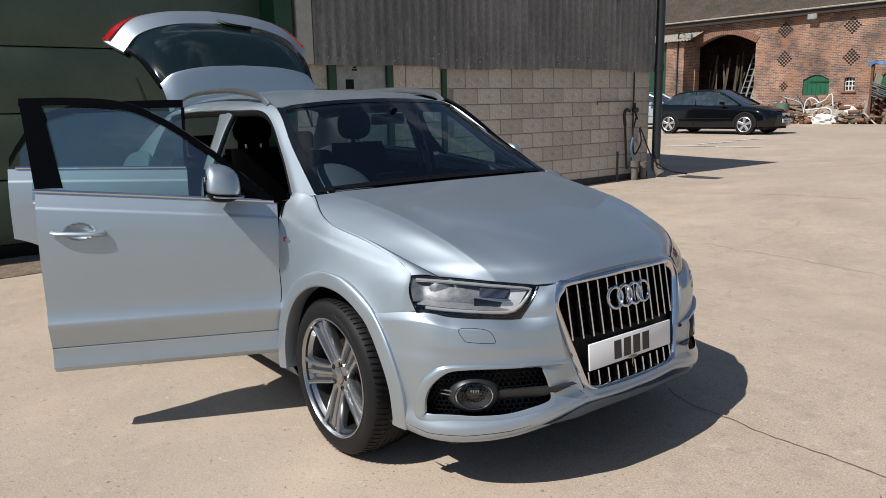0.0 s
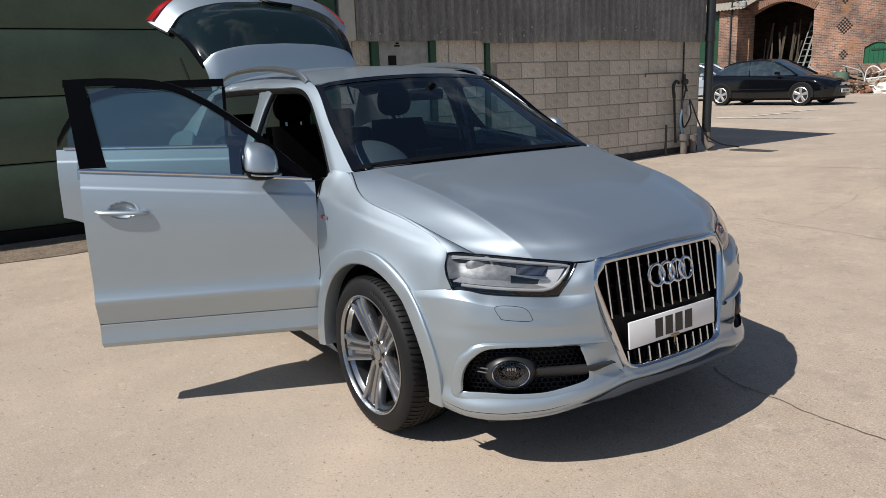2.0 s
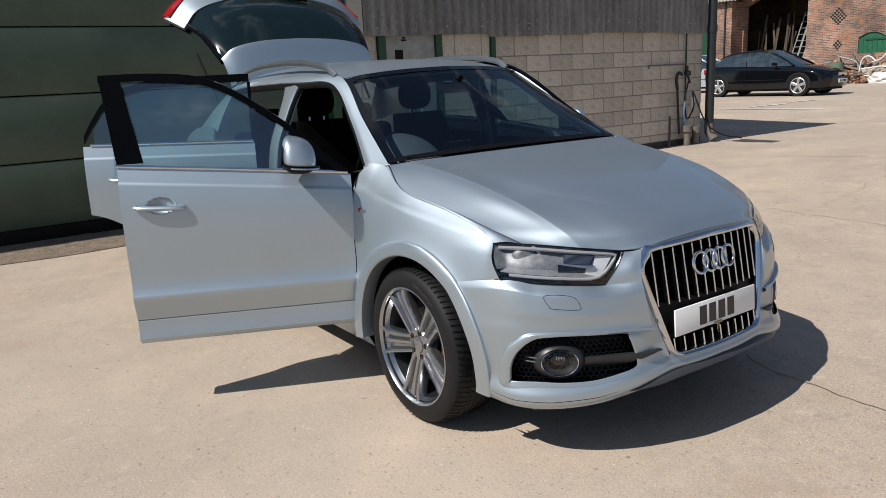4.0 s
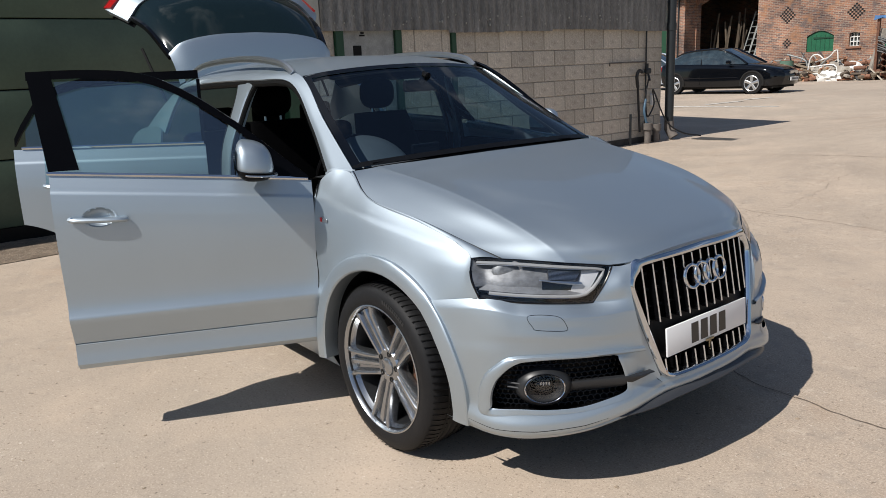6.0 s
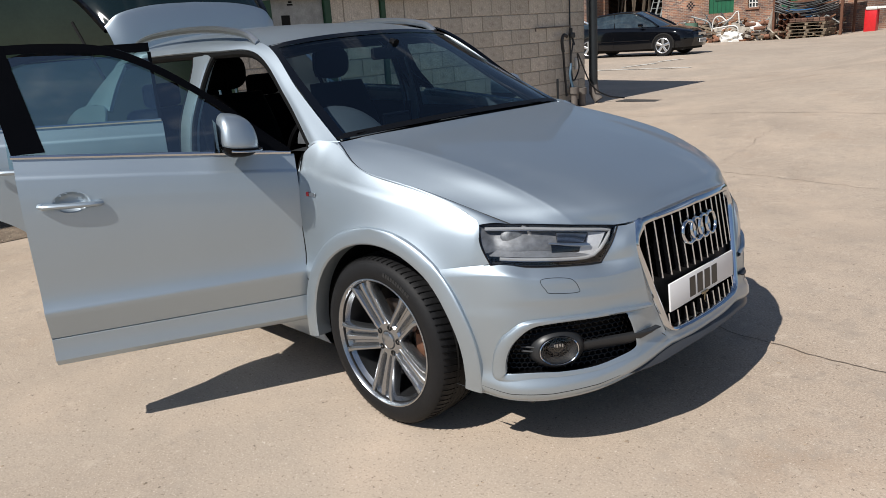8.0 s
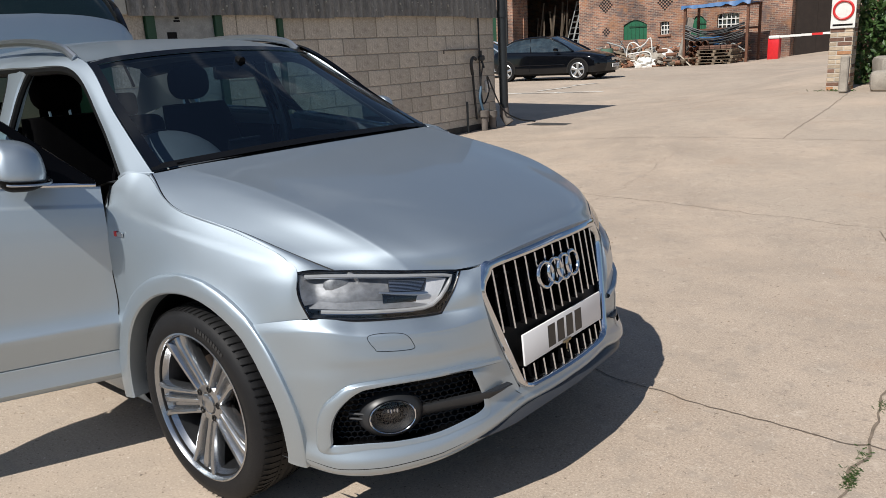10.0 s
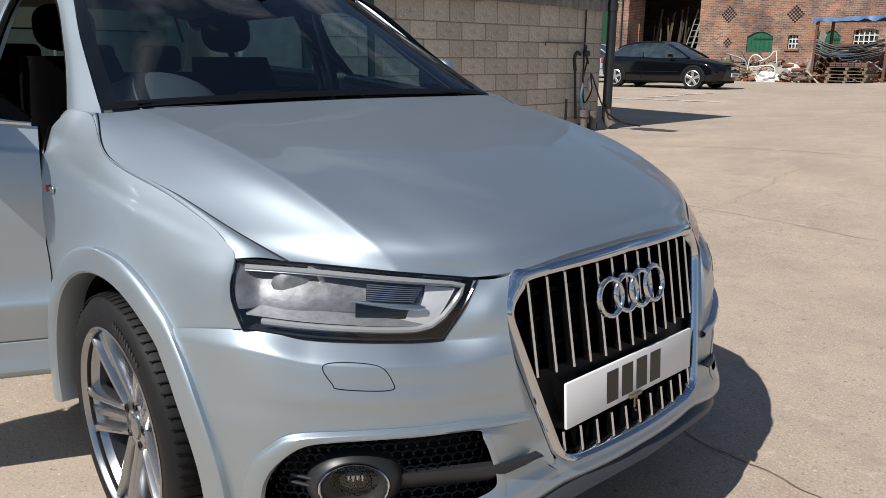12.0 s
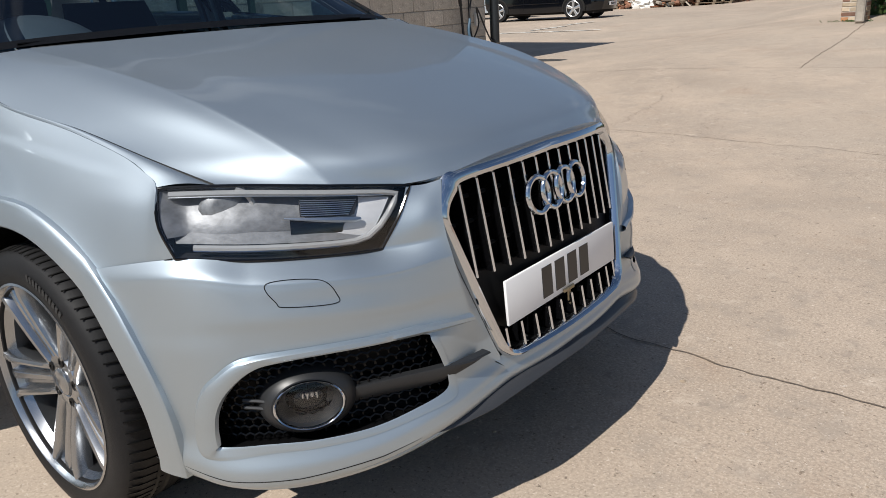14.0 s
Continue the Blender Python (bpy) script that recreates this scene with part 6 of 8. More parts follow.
def dashboard():
    prof = [(-0.40, 1.03), (-0.50, 1.065), (-0.70, 1.055), (-0.86, 1.015), (-0.92, 0.93), (-0.90, 0.80), (-0.80, 0.62)]
    bm = bmesh.new()
    add_grid(bm, [[(x, y, z - 0.02 * (abs(y) / 0.75) ** 3) for x, z in prof] for y in np.linspace(-0.75, 0.75, 12)])
    d = part("dashboard", bm, M_DASH, car)
    hood = [[(-0.52 - 0.32 * f, -0.40 + (0.10 + 0.115 * math.sin(1.571 * f)) * math.cos(a), 1.04 + 0.15 * math.sin(1.571 * f) * math.sin(a)) for a in np.linspace(0, math.pi, 18)] for f in np.linspace(0, 1, 12)]
    bm = grid(hood)
    part("instrument_hood", bm, M_BINNACLE, d)
    part("radio_screen", box((-0.80, -0.12, 1.05), (-0.78, 0.06, 1.12), 0.006), M_BLACK_GLOSS, d)
    rim = [(-0.955 + 0.07 * math.sin(a), -0.40 + 0.18 * math.cos(a), 1.015 + 0.165 * math.sin(a)) for a in np.linspace(0, 2 * math.pi, 40, endpoint=False)]
    s = part("steering_wheel", tube(rim, 0.016, 8, closed=True), M_SEAT, car)
    part("wheel_boss", box((-0.99, -0.46, 0.96), (-0.93, -0.34, 1.05), 0.03), M_SEAT, s)
    for a in (0, math.pi, -math.pi / 2):
        part("wheel_spoke", tube([(-0.955, -0.40 + 0.05 * math.cos(a), 1.015 + 0.04 * math.sin(a)), (-0.955 + 0.06 * math.sin(a), -0.40 + 0.17 * math.cos(a), 1.015 + 0.15 * math.sin(a))], 0.016, 6), M_SEAT, s)


M_DASH = material("dark_dash", (0.02, 0.022, 0.024), rough=0.6, vary=0.15, fine=0.2, fine_scale=300)
dashboard()


def front_seat(y):
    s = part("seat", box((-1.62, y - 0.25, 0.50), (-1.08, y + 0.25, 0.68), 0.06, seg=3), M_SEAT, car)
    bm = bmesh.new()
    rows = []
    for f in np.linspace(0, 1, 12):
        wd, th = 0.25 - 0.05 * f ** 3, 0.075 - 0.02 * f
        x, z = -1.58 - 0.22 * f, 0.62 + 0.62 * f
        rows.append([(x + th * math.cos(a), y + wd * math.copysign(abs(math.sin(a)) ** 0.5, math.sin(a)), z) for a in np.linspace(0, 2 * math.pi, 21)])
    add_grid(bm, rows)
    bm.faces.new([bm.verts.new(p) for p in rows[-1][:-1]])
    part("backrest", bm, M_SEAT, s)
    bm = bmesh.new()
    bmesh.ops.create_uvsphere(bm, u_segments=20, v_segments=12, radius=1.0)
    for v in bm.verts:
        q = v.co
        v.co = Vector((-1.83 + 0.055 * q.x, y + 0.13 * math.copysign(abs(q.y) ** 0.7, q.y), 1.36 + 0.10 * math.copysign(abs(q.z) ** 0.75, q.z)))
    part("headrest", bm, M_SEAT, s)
    for dy in (-0.05, 0.05):
        part("headrest_post", tube([(-1.82, y + dy, 1.20), (-1.83, y + dy, 1.30)], 0.007, 6), M_SATIN, s)


front_seat(-0.38)
front_seat(0.38)


def rear_bench():
    b = part("rear_bench", box((-2.60, -0.64, 0.48), (-2.05, 0.64, 0.66), 0.06, seg=3), M_SEAT, car)
    part("bench_back", box((-2.72, -0.64, 0.6), (-2.55, 0.64, 1.15), 0.06, m=None, seg=3), M_SEAT, b)
    for y in (-0.38, 0.0, 0.38):
        part("headrest", box((-2.72, y - 0.12, 1.15), (-2.63, y + 0.12, 1.30), 0.035, seg=3), M_SEAT, b)


rear_bench()


def cabin_mirror():
    m = part("cabin_mirror", box((-0.86, -0.11, 1.385), (-0.83, 0.11, 1.445), 0.012, seg=2), M_BLACK, car)
    part("mirror_foot", tube([(-0.83, 0, 1.43), (-0.80, 0, 1.47), (-0.78, 0, 1.46)], 0.02, 8), M_BLACK, m)


cabin_mirror()


def wiper(y0, y1, name="wiper"):
    p = [(-0.300, y0, 1.116), (-0.318, (y0 + y1) / 2, 1.119), (-0.334, y1, 1.116)]
    w = part(name, tube(even(p, 16), 0.0035, 6), M_BLACK, car, "black wiper at the screen's foot")
    part("wiper_blade", tube([(x - 0.01, y, z - 0.006) for x, y, z in even(p, 12)], 0.003, 4, flat=2), M_SEAL, w)


wiper(-0.20, -0.66)
wiper(0.55, 0.12)


# ---- doors ----
HINGE = Vector((-0.460, -0.890, 0.0))
REAR_HINGE = Vector((-1.560, -0.895, 0.0))
REAR_SHIFT = Vector((-0.025, -0.005, 0.0))


def swung(bm, hinge):
    for v in bm.verts:
        v.co = v.co - hinge
    return bm


def frame_line(x):
    """The top of the front door's window frame."""
    return float(np.interp(x, FX, FZ))


_f = spline([(-1.56, 1.552), (-1.33, 1.552), (-1.12, 1.530), (-0.95, 1.455), (-0.75, 1.315), (-0.56, 1.150), (-0.47, 1.075)], 60)[::-1]
FX, FZ = [], []
for q in sorted(_f.tolist()):
    FX.append(q[0]), FZ.append(q[1])


LEVELS = [0.335, 0.350, 0.362, 0.375, 0.39, 0.41, 0.43, 0.447, 0.4505, 0.454, 0.475, 0.51, 0.54, 0.560, 0.566, 0.573, 0.58, 0.595, 0.61, 0.63, 0.65, 0.685, 0.72, 0.78, 0.84, 0.88, 0.90] + [0.91 + 0.008 * i for i in range(13)] + [1.012, 1.018, 1.024, 1.03]
GRIP = (-1.312, 0.976, 0.060, 0.038)  # middle and half sizes of the handle's hollow


def door_skin(x0, x1, side, cut=None, grip=None):
    """The outer sheet of a door; cut gives a raised lower edge, grip a hollow behind the handle."""
    g = []
    for k, z in enumerate(LEVELS + [0.25, 0.5, 0.75, 1.0]):
        row = []
        for x in np.linspace(x0, x1, 90):
            rise = (BELT(x) - 1.094) * step(z, 0.72, 1.0)
            zz = z + rise if k < len(LEVELS) else 1.03 + (BELT(x) - 1.094) + z * (0.052)
            if cut:
                zz = max(zz, cut(x))
            row.append((x, side * door_w(x, zz), zz))
        g.append(row)

    def hole(i, j):
        p = (np.array(g[i][j]) + np.array(g[i + 1][j + 1])) / 2
        return grip and math.hypot((p[0] - grip[0]) / grip[2], (p[2] - grip[1]) / grip[3]) < 1.0

    return grid(g, hole)


def hollow(side, grip):
    """The bowl behind a door handle."""
    cx, cz, a, b = grip
    g = []
    for f, h in ((1.16, 0.0012), (1.05, 0.0014), (0.97, -0.001), (0.85, -0.010), (0.65, -0.018), (0.35, -0.022), (0.01, -0.023)):
        g.append([(cx + a * f * math.cos(t), side * (door_w(cx + a * f * math.cos(t), cz + b * f * math.sin(t)) + h), cz + b * f * math.sin(t)) for t in np.linspace(0, 2 * math.pi, 41)])
    return grid(g)


def mirror_at(sx, sy, sz, side, unfolded):
    """A place on the mirror's shell; folded, it lies back against the glass."""
    deep = 0.098 if sx > 0 else 0.045
    if unfolded:
        return Vector((-0.715 + deep * sx * (1 - 0.10 * sz), side * (0.990 + 0.104 * sy - 0.02 * sz), 1.174 + 0.078 * sz - 0.012 * sx))
    return Vector((-0.850 + 0.105 * sy, side * (0.915 + 0.7 * deep * sx), 1.165 + 0.075 * sz))


def front_door(side, hinge, angle):
    bm = door_skin(-0.462, -1.480, side, grip=GRIP)
    d = part("front_door", swung(thicken(bm, 0.02), hinge), M_PAINT, car, "silver front door standing open" if angle else "silver front door")
    d.matrix_basis = pose(hinge.x, hinge.y, 0, 0, 0, angle)

    def sub(name, bm, mat, label=""):
        return part(name, swung(bm, hinge), mat, d, label)

    # inner card and edge
    g = [[(x, side * (door_w(x, z) - 0.022), z) for x in np.linspace(-0.47, -1.475, 10)] for z in np.linspace(0.345, 1.05, 8)]
    g2 = [[(x, side * (0.79 - 0.02 * math.sin(9 * z)), z) for x in np.linspace(-0.47, -1.475, 10)] for z in np.linspace(0.345, 1.05, 8)]
    bm = bmesh.new()
    add_grid(bm, g2)
    for a, b in ((g[0], g2[0]), (g[-1], g2[-1]), ([r[0] for r in g], [r[0] for r in g2]), ([r[-1] for r in g], [r[-1] for r in g2])):
        add_grid(bm, [a, b])
    sub("door_card", bm, M_INTERIOR)
    part_edge = [[(-1.478, side * (door_w(-1.48, z) - 0.004), z), (-1.482, side * 0.80, z)] for z in np.linspace(0.34, 1.14, 12)]
    sub("door_edge", grid(part_edge), M_PAINT)
    # belt strip
    pts = [(x, side * (door_w(x, BELT(x)) + 0.004), BELT(x) - 0.004) for x in np.linspace(-0.475, -1.485, 24)]
    sub("belt_strip", tube(pts, 0.008, 6), M_CHROME)
    # window frame: front and top run, then the wide rear post
    def fw(z):
        return DOOR(z) - (0.0 if angle else 0.075 * step(z, 1.10, 1.32))
    xs = np.linspace(-0.475, -1.545, 44)
    rows = [[], [], [], []]
    for x in xs:
        zt = frame_line(x)
        th = 0.034 + 0.02 * step(x, -0.75, -0.5)
        zb = max(BELT(x), zt - th)
        for r, (z, dw) in zip(rows, ((zt, -0.03), (zt, 0.002), (zb, 0.004), (zb, -0.03))):
            r.append((x, side * (fw(z) + dw), z))
    sub("window_frame", grid(rows), M_FRAME)
    zs = np.linspace(BELT(-1.48), 1.548, 12)
    sub("rear_post", grid([[(-1.370 - 0.085 * (z - 1.16) / 0.38, side * (fw(z) + dw), z), (-1.485 - 0.058 * (z - 1.16) / 0.38, side * (fw(z) + dw), z), (-1.487 - 0.058 * (z - 1.16) / 0.38, side * (fw(z) - 0.03), z)] for z in zs for dw in (0.005,)]), M_FRAME)
    # sail panel ahead of the glass
    sub("mirror_sail", grid([[(x, side * (fw(z) + 0.004), z) for x, z in zip(np.linspace(-0.48, -0.66, 8), np.linspace(a, b, 8))] for a, b in ((BELT(-0.48), BELT(-0.66)), (1.085, 1.20))]), M_FRAME)
    g = []
    for x in np.linspace(-0.50, -1.50, 30):
        zt = frame_line(x) - 0.02
        g.append([(x, side * (fw(z) - 0.012), z) for z in np.linspace(BELT(x) - 0.05, zt, 12)])
    gl = sub("window_glass", grid(g), M_SIDE_GLASS)
    gl.visible_shadow = False
    # handle
    p = even([(-1.212, side * 0.906, 0.962), (-1.232, side * 0.920, 0.963), (-1.30, side * 0.926, 0.967), (-1.392, side * 0.922, 0.972), (-1.418, side * 0.906, 0.974)], 24)
    sub("door_handle", tube(p, 0.016, 10, flat=0.7), M_PAINT)
    sub("handle_cup", hollow(side, GRIP), M_PAINT)
    bm = revolve([(0.011, -0.004), (0.011, 0.002), (0.008, 0.003), (0.0, 0.0025)], 20)
    bm.transform(Matrix.Translation((-1.408, side * 0.9225, 0.9735)) @ pose(0, 0, 0, 0, 0, 0 if side > 0 else 180))
    sub("door_lock", bm, M_CHROME)
    # mirror
    bm = bmesh.new()
    bmesh.ops.create_uvsphere(bm, u_segments=28, v_segments=18, radius=1.0)
    for v in bm.verts:
        q = v.co.copy()
        sx = math.copysign(abs(q.x) ** 0.8, q.x)
        sy = math.copysign(abs(q.y) ** 0.62, q.y)
        sz = math.copysign(abs(q.z) ** 0.72, q.z)
        v.co = mirror_at(sx, sy, sz, side, bool(angle))
    mi = sub("wing_mirror", bm, M_PAINT, "silver wing mirror with a black lower trim")
    bm = bmesh.new()
    bmesh.ops.create_uvsphere(bm, u_segments=28, v_segments=18, radius=1.0)
    for v in bm.verts:
        q = v.co.copy()
        sx, sy, sz = (math.copysign(abs(c) ** e, c) for c, e in zip(q, (0.8, 0.62, 0.72)))
        v.co = mirror_at(sx * 1.04, sy * 1.04, min(sz, -0.50) * 1.05, side, bool(angle))
    sub("mirror_trim", bm, M_BLACK)
    if angle:
        ring_ = [mirror_at(1.06 * math.cos(a), 1.06 * math.copysign(abs(math.sin(a)) ** 0.75, math.sin(a)), -0.66, side, True) for a in np.linspace(-1.75, 1.75, 30)]
        sub("mirror_strip", tube(ring_, 0.004, 6), M_SATIN)
        sub("mirror_glass", grid([[(-0.765, side * (0.990 + 0.084 * u), 1.174 + 0.056 * v) for u in np.linspace(-1, 1, 6)] for v in np.linspace(-1, 1, 6)]), M_CHROME)
    sub("mirror_arm", tube([(-0.68, side * 0.885, 1.125), (-0.71, side * 0.95, 1.13)], 0.026, 8, flat=0.7), M_BLACK)
    return d


M_FRAME = material("black_window_frame", (0.002, 0.002, 0.0025), rough=0.2, vary=0.2, spec=0.08)
front_door(-1, HINGE, 65.0)
front_door(1, Vector((-0.460, 0.890, 0.0)), 0.0)


def rear_cut(x):
    """The rear door's lower edge, cut by the wheel arch."""
    d = x + 2.603
    return 0.345 + math.sqrt(max(0, 0.47 ** 2 - d * d)) if abs(d) < 0.47 else 0.335


def rear_door(side, hinge, angle):
    bm = door_skin(-1.565, -2.50, side, cut=rear_cut)
    d = part("rear_door", swung(thicken(bm, 0.02), hinge), M_PAINT, car, "silver rear door standing open" if angle else "silver rear door")
    at = hinge + (REAR_SHIFT if angle else Vector((0, 0, 0)))
    d.matrix_basis = pose(at.x, at.y, 0, 0, 0, angle)

    def sub(name, bm, mat, label=""):
        return part(name, swung(bm, hinge), mat, d, label)

    def fw(z):
        return DOOR(z) - (0.0 if angle else 0.075 * step(z, 1.10, 1.32))

    top = curve1([(-2.52, 1.20), (-2.47, 1.30), (-2.40, 1.41), (-2.30, 1.49), (-2.15, 1.53), (-1.85, 1.545), (-1.565, 1.546)])
    xs = np.linspace(-1.57, -2.50, 30)
    rows = [[], [], [], []]
    for x in xs:
        zt = top(x)
        for r, (z, dw) in zip(rows, ((zt, -0.03), (zt, 0.002), (max(zt - 0.045, BELT(x)), 0.004), (max(zt - 0.045, BELT(x)), -0.03))):
            r.append((x, side * (fw(z) + dw), z))
    sub("window_frame", grid(rows), M_FRAME)
    zs = np.linspace(BELT(-1.6), 1.50, 10)
    sub("front_post", grid([[(-1.565, side * (fw(z) - 0.03), z), (-1.565, side * (fw(z) + 0.004), z), (-1.582, side * (fw(z) + 0.004), z)] for z in zs]), M_FRAME)
    g = [[(x, side * (fw(z) - 0.012), z) for z in np.linspace(BELT(x) - 0.04, top(x) - 0.02, 10)] for x in np.linspace(-1.575, -2.45, 20)]
    sub("window_glass", grid(g), M_SIDE_GLASS).visible_shadow = False
    pts = [(x, side * (door_w(x, BELT(x)) + 0.004), BELT(x) - 0.004) for x in np.linspace(-1.57, -2.46, 20)]
    sub("belt_strip", tube(pts, 0.008, 6), M_CHROME)
    g2 = [[(x, side * 0.80, max(z, rear_cut(x) + 0.02)) for x in np.linspace(-1.57, -2.39, 14)] for z in np.linspace(0.345, 1.08, 8)]
    sub("door_card", thicken(grid(g2), 0.02), M_INTERIOR)
    p = even([(-2.17, side * 0.926, 0.985), (-2.19, side * 0.955, 0.987), (-2.26, side * 0.960, 0.990), (-2.34, side * 0.952, 0.995), (-2.365, side * 0.922, 0.997)], 18)
    sub("door_handle", tube(p, 0.016, 8, flat=0.75), M_PAINT)
    return d


rear_door(-1, REAR_HINGE, 66.0)
rear_door(1, Vector((-1.560, 0.895, 0.0)), 0.0)


# ---- rear quarters, tail ----
def quarter_w(x, z):
    return door_w(x, z) + 0.012 * math.exp(-max(0, math.hypot(x + 2.603, z - 0.345) - 0.45) / 0.05)


Q_OUT = [(-2.12, 0.36), (-2.13, 0.5), (-2.20, 0.62), (-2.32, 0.76), (-2.405, 0.90), (-2.41, 1.18), (-2.60, 1.21), (-2.9, 1.18), (-3.18, 1.08), (-3.24, 0.95), (-3.28, 0.75), (-3.25, 0.5), (-3.15, 0.36)]
both("rear_wing", lambda s: ring(Q_OUT, arch_pts(-2.603, 0.455, 182, -2), quarter_w, s, 80, 12), M_PAINT, t=0.012)


def pillar_c(side):
    low = [(-2.41, 0.838, 1.18), (-2.60, 0.826, 1.21), (-2.9, 0.80, 1.18), (-3.16, 0.72, 1.10)]
    high = [(-2.50, 0.655, 1.445), (-2.58, 0.648, 1.440), (-2.66, 0.64, 1.435), (-2.72, 0.60, 1.44)]
    mid = [((a[0] + b[0]) / 2, (a[1] + b[1]) / 2 + 0.01, (a[2] + b[2]) / 2) for a, b in zip(low, high)]
    return grid(net(flip([low, mid, high], side), 16, 12))


both("rear_pillar", pillar_c, M_PAINT, t=0.02)


def rear_bumper():
    rows = []
    for z, x, w in ((0.78, -3.30, 0.78), (0.70, -3.42, 0.80), (0.55, -3.46, 0.83), (0.42, -3.44, 0.83), (0.30, -3.36, 0.80)):
        rows.append([(-3.12, -w - 0.04, z), (x + 0.16, -w, z), (x + 0.02, -w * 0.7, z), (x, 0, z), (x + 0.02, w * 0.7, z), (x + 0.16, w, z), (-3.12, w + 0.04, z)])
    part("rear_bumper", thicken(grid(net(rows, 40, 20)), 0.02), M_PAINT, car)
    part("boot_floor", box((-3.30, -0.66, 0.70), (-2.70, 0.66, 0.74)), M_INTERIOR, car)
    part("boot_trim", box((-3.30, -0.78, 0.40), (-3.22, 0.78, 0.70), 0.02), M_BLACK, car)


rear_bumper()


def tailgate():
    pivot = Vector((-2.70, 0, 1.525))
    spoiler = [[(0.0, 0.0, 0.0), (0.0, 0.30, -0.006), (0.02, 0.50, -0.020), (0.05, 0.585, -0.05)],
               [(-0.15, 0.0, -0.004), (-0.14, 0.30, -0.010), (-0.11, 0.50, -0.026), (-0.06, 0.598, -0.06)],
               [(-0.275, 0.0, -0.030), (-0.262, 0.30, -0.035), (-0.22, 0.52, -0.052), (-0.15, 0.615, -0.09)],
               [(-0.265, 0.0, -0.055), (-0.252, 0.30, -0.060), (-0.21, 0.52, -0.078), (-0.14, 0.605, -0.11)]]
    pane = [[(-0.225, 0.0, -0.050), (-0.215, 0.30, -0.055), (-0.185, 0.52, -0.075), (-0.13, 0.60, -0.11)],
            [(-0.52, 0.0, -0.28), (-0.505, 0.30, -0.285), (-0.43, 0.54, -0.29), (-0.33, 0.655, -0.30)],
            [(-0.66, 0.0, -0.48), (-0.64, 0.32, -0.485), (-0.56, 0.58, -0.49), (-0.44, 0.70, -0.49)]]
    body = [[(-0.66, 0.0, -0.475), (-0.64, 0.34, -0.48), (-0.56, 0.60, -0.485), (-0.42, 0.735, -0.47)],
            [(-0.755, 0.0, -0.58), (-0.73, 0.36, -0.58), (-0.65, 0.62, -0.58), (-0.48, 0.80, -0.55)],
            [(-0.785, 0.0, -0.66), (-0.76, 0.36, -0.66), (-0.68, 0.64, -0.66), (-0.52, 0.825, -0.64)],
            [(-0.765, 0.0, -0.80), (-0.74, 0.36, -0.80), (-0.66, 0.62, -0.79), (-0.52, 0.78, -0.76)]]

    def full(rows, nu, nv):
        h = net(rows, nu, nv)
        return np.concatenate([h[:, ::-1] * (1, -1, 1), h[:, 1:]], 1)

    t = part("tailgate", thicken(grid(full(body, 24, 20)), 0.03), M_PAINT, car, "silver tailgate raised wide open")
    t.matrix_basis = Matrix.Translation(pivot) @ Matrix.Rotation(radians(86), 4, "Y")
    part("spoiler", thicken(grid(full(spoiler, 20, 16)), 0.02), M_PAINT, t)
    part("rear_window", grid(full(pane, 24, 16)), M_TAIL_GLASS, t, "dark tinted rear window")
    for s in (-1, 1):
        e = [(p[-1][0], s * p[-1][1], p[-1][2]) for p in pane]
        part("window_surround", tube(even(e, 16), 0.022, 6), M_BLACK_GLOSS, t)
        lamp = [[(-0.725, s * 0.53, -0.640), (-0.645, s * 0.67, -0.600), (-0.52, s * 0.800, -0.565)],
                [(-0.728, s * 0.53, -0.660), (-0.655, s * 0.70, -0.655), (-0.53, s * 0.828, -0.64)],
                [(-0.724, s * 0.54, -0.680), (-0.648, s * 0.69, -0.710), (-0.535, s * 0.806, -0.70)]]
        g = net(lamp, 16, 12)
        part("tail_lamp", thicken(grid(g + (-0.001, s * 0.006, -0.003)), 0.02), M_RED_LENS, t, "red tail lamp")
    arm = even([(-0.66, 0.02, -0.50), (-0.62, 0.10, -0.42), (-0.60, 0.26, -0.40)], 12)
    part("rear_wiper", tube(arm + (-0.025, 0, -0.01), 0.014, 6), M_BLACK, t)
    part("inner_trim", grid(full(body, 20, 10) * (1, 0.95, 1) + (0.05, 0, 0.01)), M_INTERIOR, t)
    for s in (-1, 1):
        part("gas_strut", tube([(-2.90, s * 0.63, 1.33), (-3.20, s * 0.66, 1.72)], 0.010, 8), M_SEAL, car)


M_TAIL_GLASS = material("tinted_rear_glass", (0.006, 0.013, 0.014), rough=0.05, spec=0.5, vary=0.1)
tailgate()

